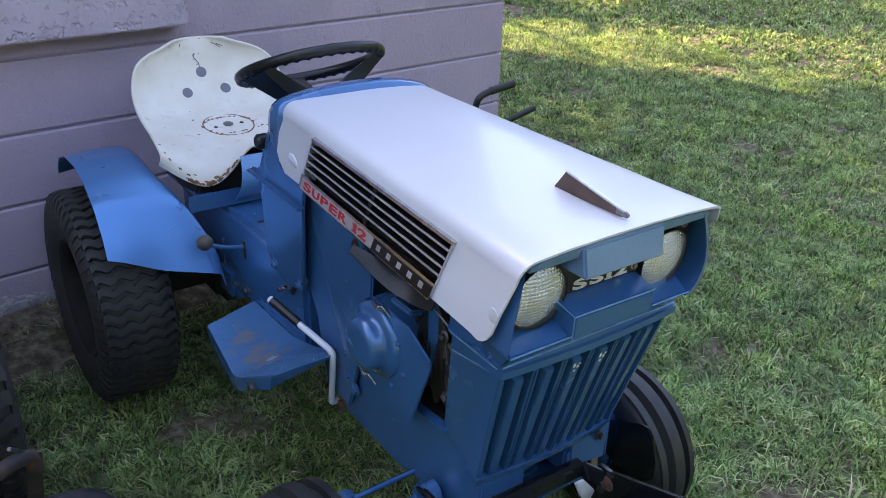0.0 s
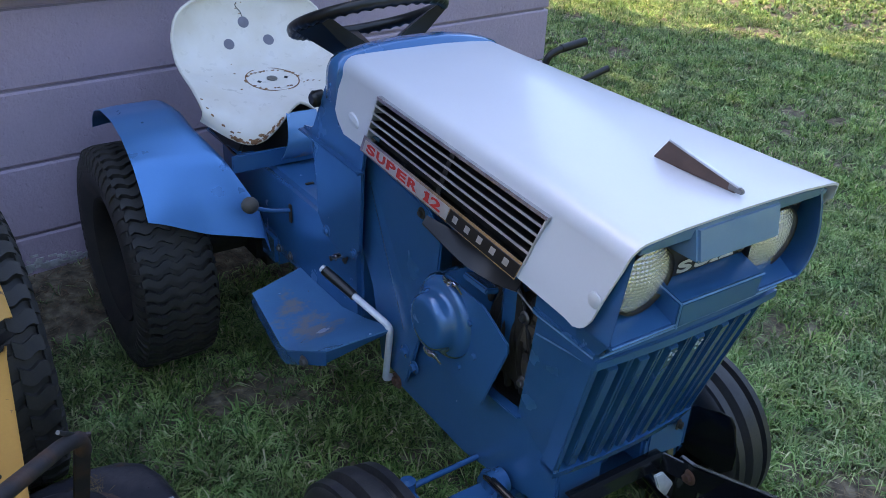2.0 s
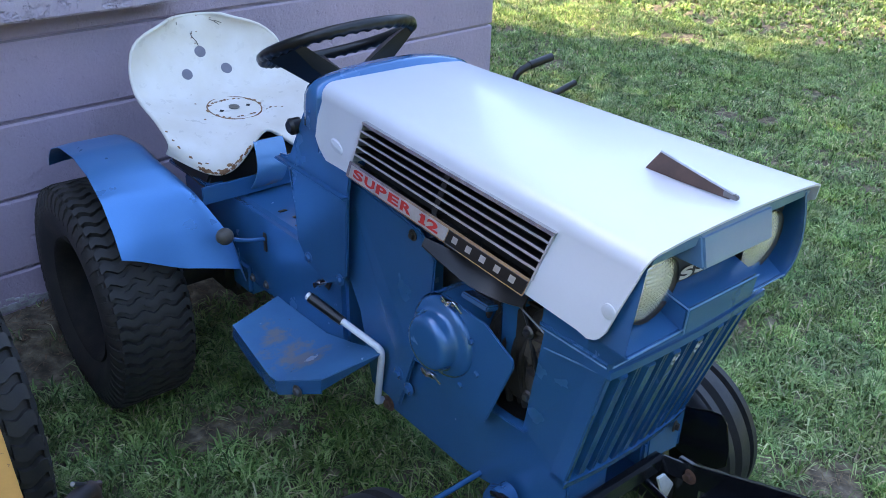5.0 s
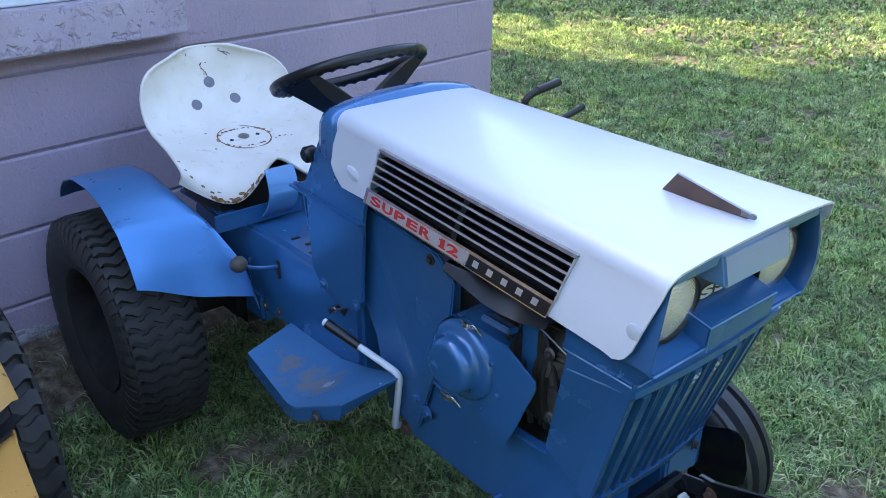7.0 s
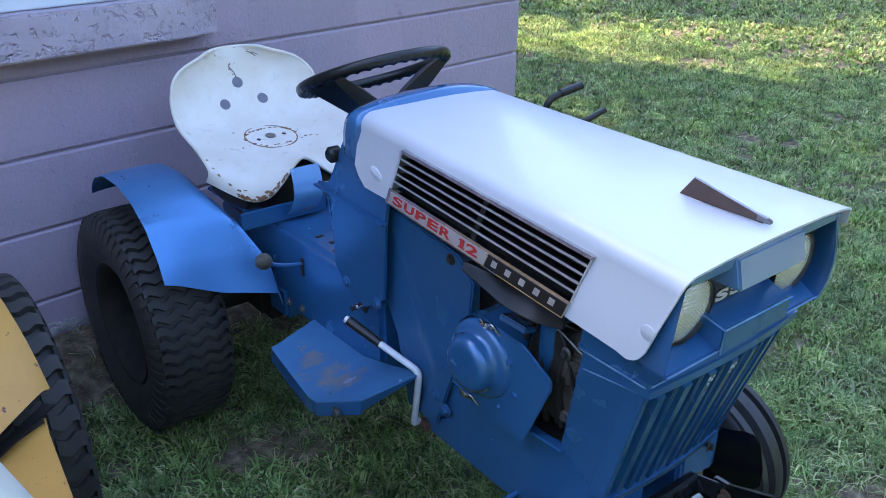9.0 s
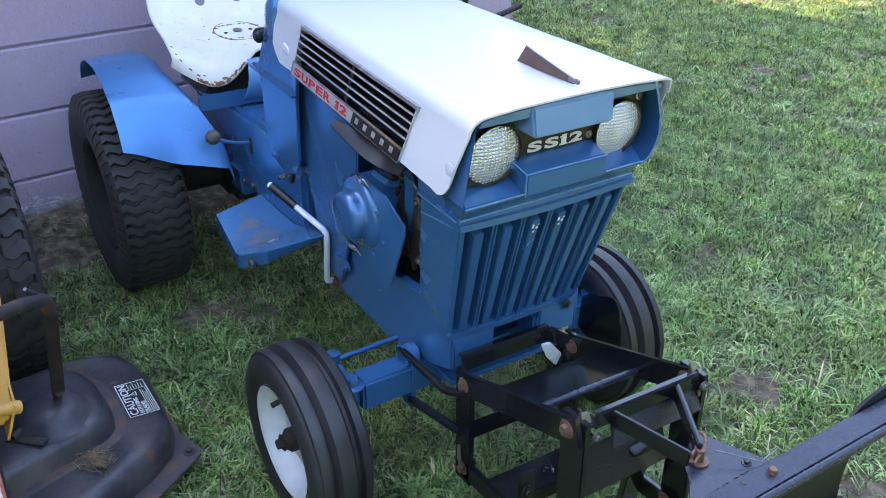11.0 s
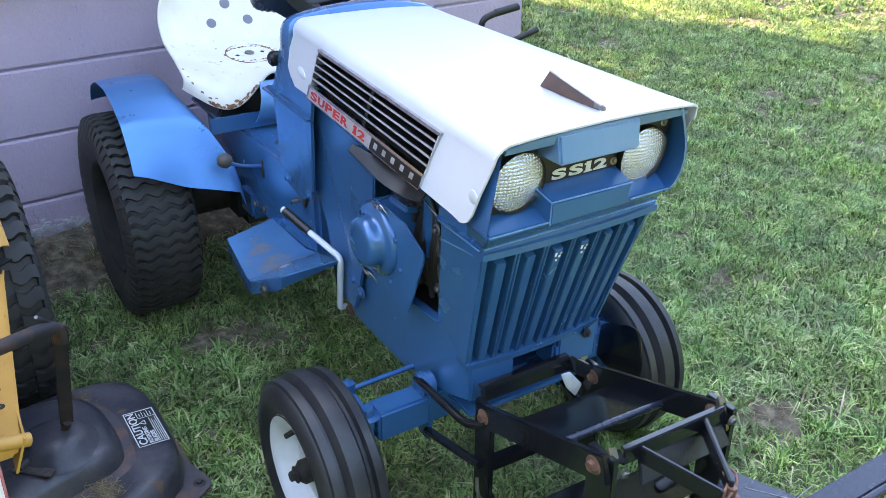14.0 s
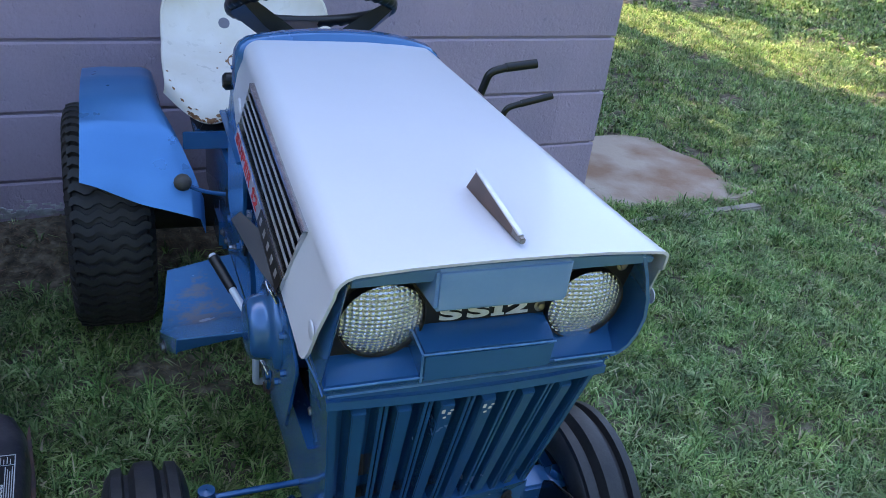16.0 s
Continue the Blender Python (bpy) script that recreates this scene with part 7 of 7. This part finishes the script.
# ---- unseen trees behind the building, placed so their shade dapples the lawn ----
def tree(place, height, crown, seed, leaves):
    rg = random.Random(seed)
    ob = thing("shade_tree", place, "unseen leafy tree behind the building, placed for its shade", "tree")
    p = Vector(place)
    trunk = tube([p, p + Vector((0.08, 0.02, height * 0.35)), p + Vector((-0.05, 0.1, height * 0.7)), p + Vector((0.0, 0.0, height))], [0.2, 0.16, 0.11, 0.05], 12)
    part("trunk", trunk, BARK, ob)
    heads = []
    for i in range(9):
        a = rg.random() * 6.283
        q = p + Vector((math.cos(a) * crown[0] * rg.uniform(0.4, 0.85), math.sin(a) * crown[1] * rg.uniform(0.4, 0.85), height + crown[2] * rg.uniform(-0.3, 0.6)))
        heads.append(q)
        s0 = p + Vector((0, 0, height * rg.uniform(0.5, 0.9)))
        part("limb", tube([s0, lerp(s0, q, 0.5) + Vector((0, 0, 0.25)), q], [0.07, 0.045, 0.015], 8), BARK, ob)
    r2 = np.random.default_rng(seed)
    vs, fs = [], []
    while len(fs) < leaves:
        d = r2.normal(size=3)
        d /= np.linalg.norm(d)
        c = np.array(p) + np.array([0, 0, height]) + d * r2.uniform(0.35, 1.0) ** 0.5 * np.array(crown)
        if noise.noise(Vector(c * 0.9)) < -0.22:
            continue
        for _ in range(12):
            q = c + r2.normal(0, 0.13, 3)
            u = r2.normal(size=3)
            u /= np.linalg.norm(u)
            w = np.cross(u, r2.normal(size=3))
            w /= np.linalg.norm(w)
            k = len(vs)
            vs += [q - u * 0.07, q + w * 0.035, q + u * 0.07, q - w * 0.035]
            fs.append((k, k + 1, k + 2, k + 3))
    me = bpy.data.meshes.new("crown")
    me.from_pydata([tuple(x - np.array(p)) for x in vs], [], fs)
    me.materials.append(LEAF)
    c_ = new("crown", me)
    c_.parent = ob
    return ob


tree((0.3, 7.95, 0), 6.0, (1.8, 1.3, 0.9), 11, 9000)
tree((2.3, 5.9, 0), 6.0, (2.7, 1.5, 0.9), 12, 14000)
tree((5.2, 10.4, 0), 6.5, (2.0, 1.2, 1.0), 13, 7000)
tree((3.0, 9.6, 0), 6.2, (2.3, 1.5, 0.7), 14, 2200)


# ---- unseen woods all round the yard, added to dim low sky and reflections ----
def woods(seed):
    """A belt of leafy clumps with an uneven top, far round the yard."""
    r2 = np.random.default_rng(seed)
    n = 22000
    a = r2.uniform(0, 2 * np.pi, n)
    top = 7.5 + 1.6 * np.sin(5 * a + 1) + 1.0 * np.sin(13 * a) + 0.6 * np.sin(29 * a + 2)
    rad = 17 + 1.5 * np.sin(7 * a) + r2.normal(0, 0.8, n)
    c = np.stack([rad * np.cos(a), rad * np.sin(a), top * r2.uniform(0.0, 1.0, n) ** 0.8], 1)
    u = r2.normal(size=(n, 3))
    u /= np.linalg.norm(u, axis=1)[:, None]
    w = np.cross(u, r2.normal(size=(n, 3)))
    w /= np.linalg.norm(w, axis=1)[:, None]
    s = r2.uniform(0.25, 0.55, n)[:, None]
    v = np.stack([c - u * s, c + w * s * 0.6, c + u * s, c - w * s * 0.6], 1).reshape(-1, 3)
    me = bpy.data.meshes.new("woods")
    me.from_pydata(v.tolist(), [], np.arange(4 * n).reshape(-1, 4).tolist())
    me.materials.append(LEAF)
    return tagged(new("woods", me), "unseen leafy belt of trees added to darken the low sky", "woods", kind="stuff")


woods(21)


# dry straw lying on the worn patches
rs = random.Random(31)
bm = begin()
for px, py, rx, ry in BARE:
    for _ in range(int(700 * rx * ry / 0.03) if px < 2 else 60):
        x, y = px + rs.gauss(0, rx * 0.7), py + rs.gauss(0, ry * 0.8)
        p = Vector((x, y, ground_z(x, y) + 0.003 + 0.006 * rs.random()))
        a = rs.random() * 6.283
        d = Vector((math.cos(a), math.sin(a), rs.uniform(-0.15, 0.25))) * rs.uniform(0.006, 0.022)
        o = Vector((-d.y, d.x, 0)).normalized() * 0.0007
        bm.faces.new([bm.verts.new(q) for q in (p - d - o, p + d - o, p + d + o, p - d + o)])
tagged(part("straw", bm, STRAW, None, kind="stuff"), "dry straw on the worn patches of the lawn", "straw", kind="stuff")

# leaf litter along the foot of the wall
rl = random.Random(41)
bm = begin()
for _ in range(2600):
    q = wall_at(rl.uniform(-1.7, 1.2), abs(rl.gauss(0.0, 0.16)) + 0.01, 0)
    p = Vector((q.x, q.y, ground_z(q.x, q.y) + 0.002 + 0.008 * rl.random()))
    a = rl.random() * 6.283
    d = Vector((math.cos(a), math.sin(a), rl.uniform(-0.3, 0.4))) * rl.uniform(0.004, 0.016)
    o = Vector((-d.y, d.x, 0)).normalized() * rl.uniform(0.0006, 0.004)
    bm.faces.new([bm.verts.new(c) for c in (p - d - o, p + d - o * 0.4, p + d + o * 0.4, p - d + o)])
tagged(part("leaf_litter", bm, LITTER, None, kind="stuff"), "dry brown leaf litter along the foot of the wall", "litter", kind="stuff")
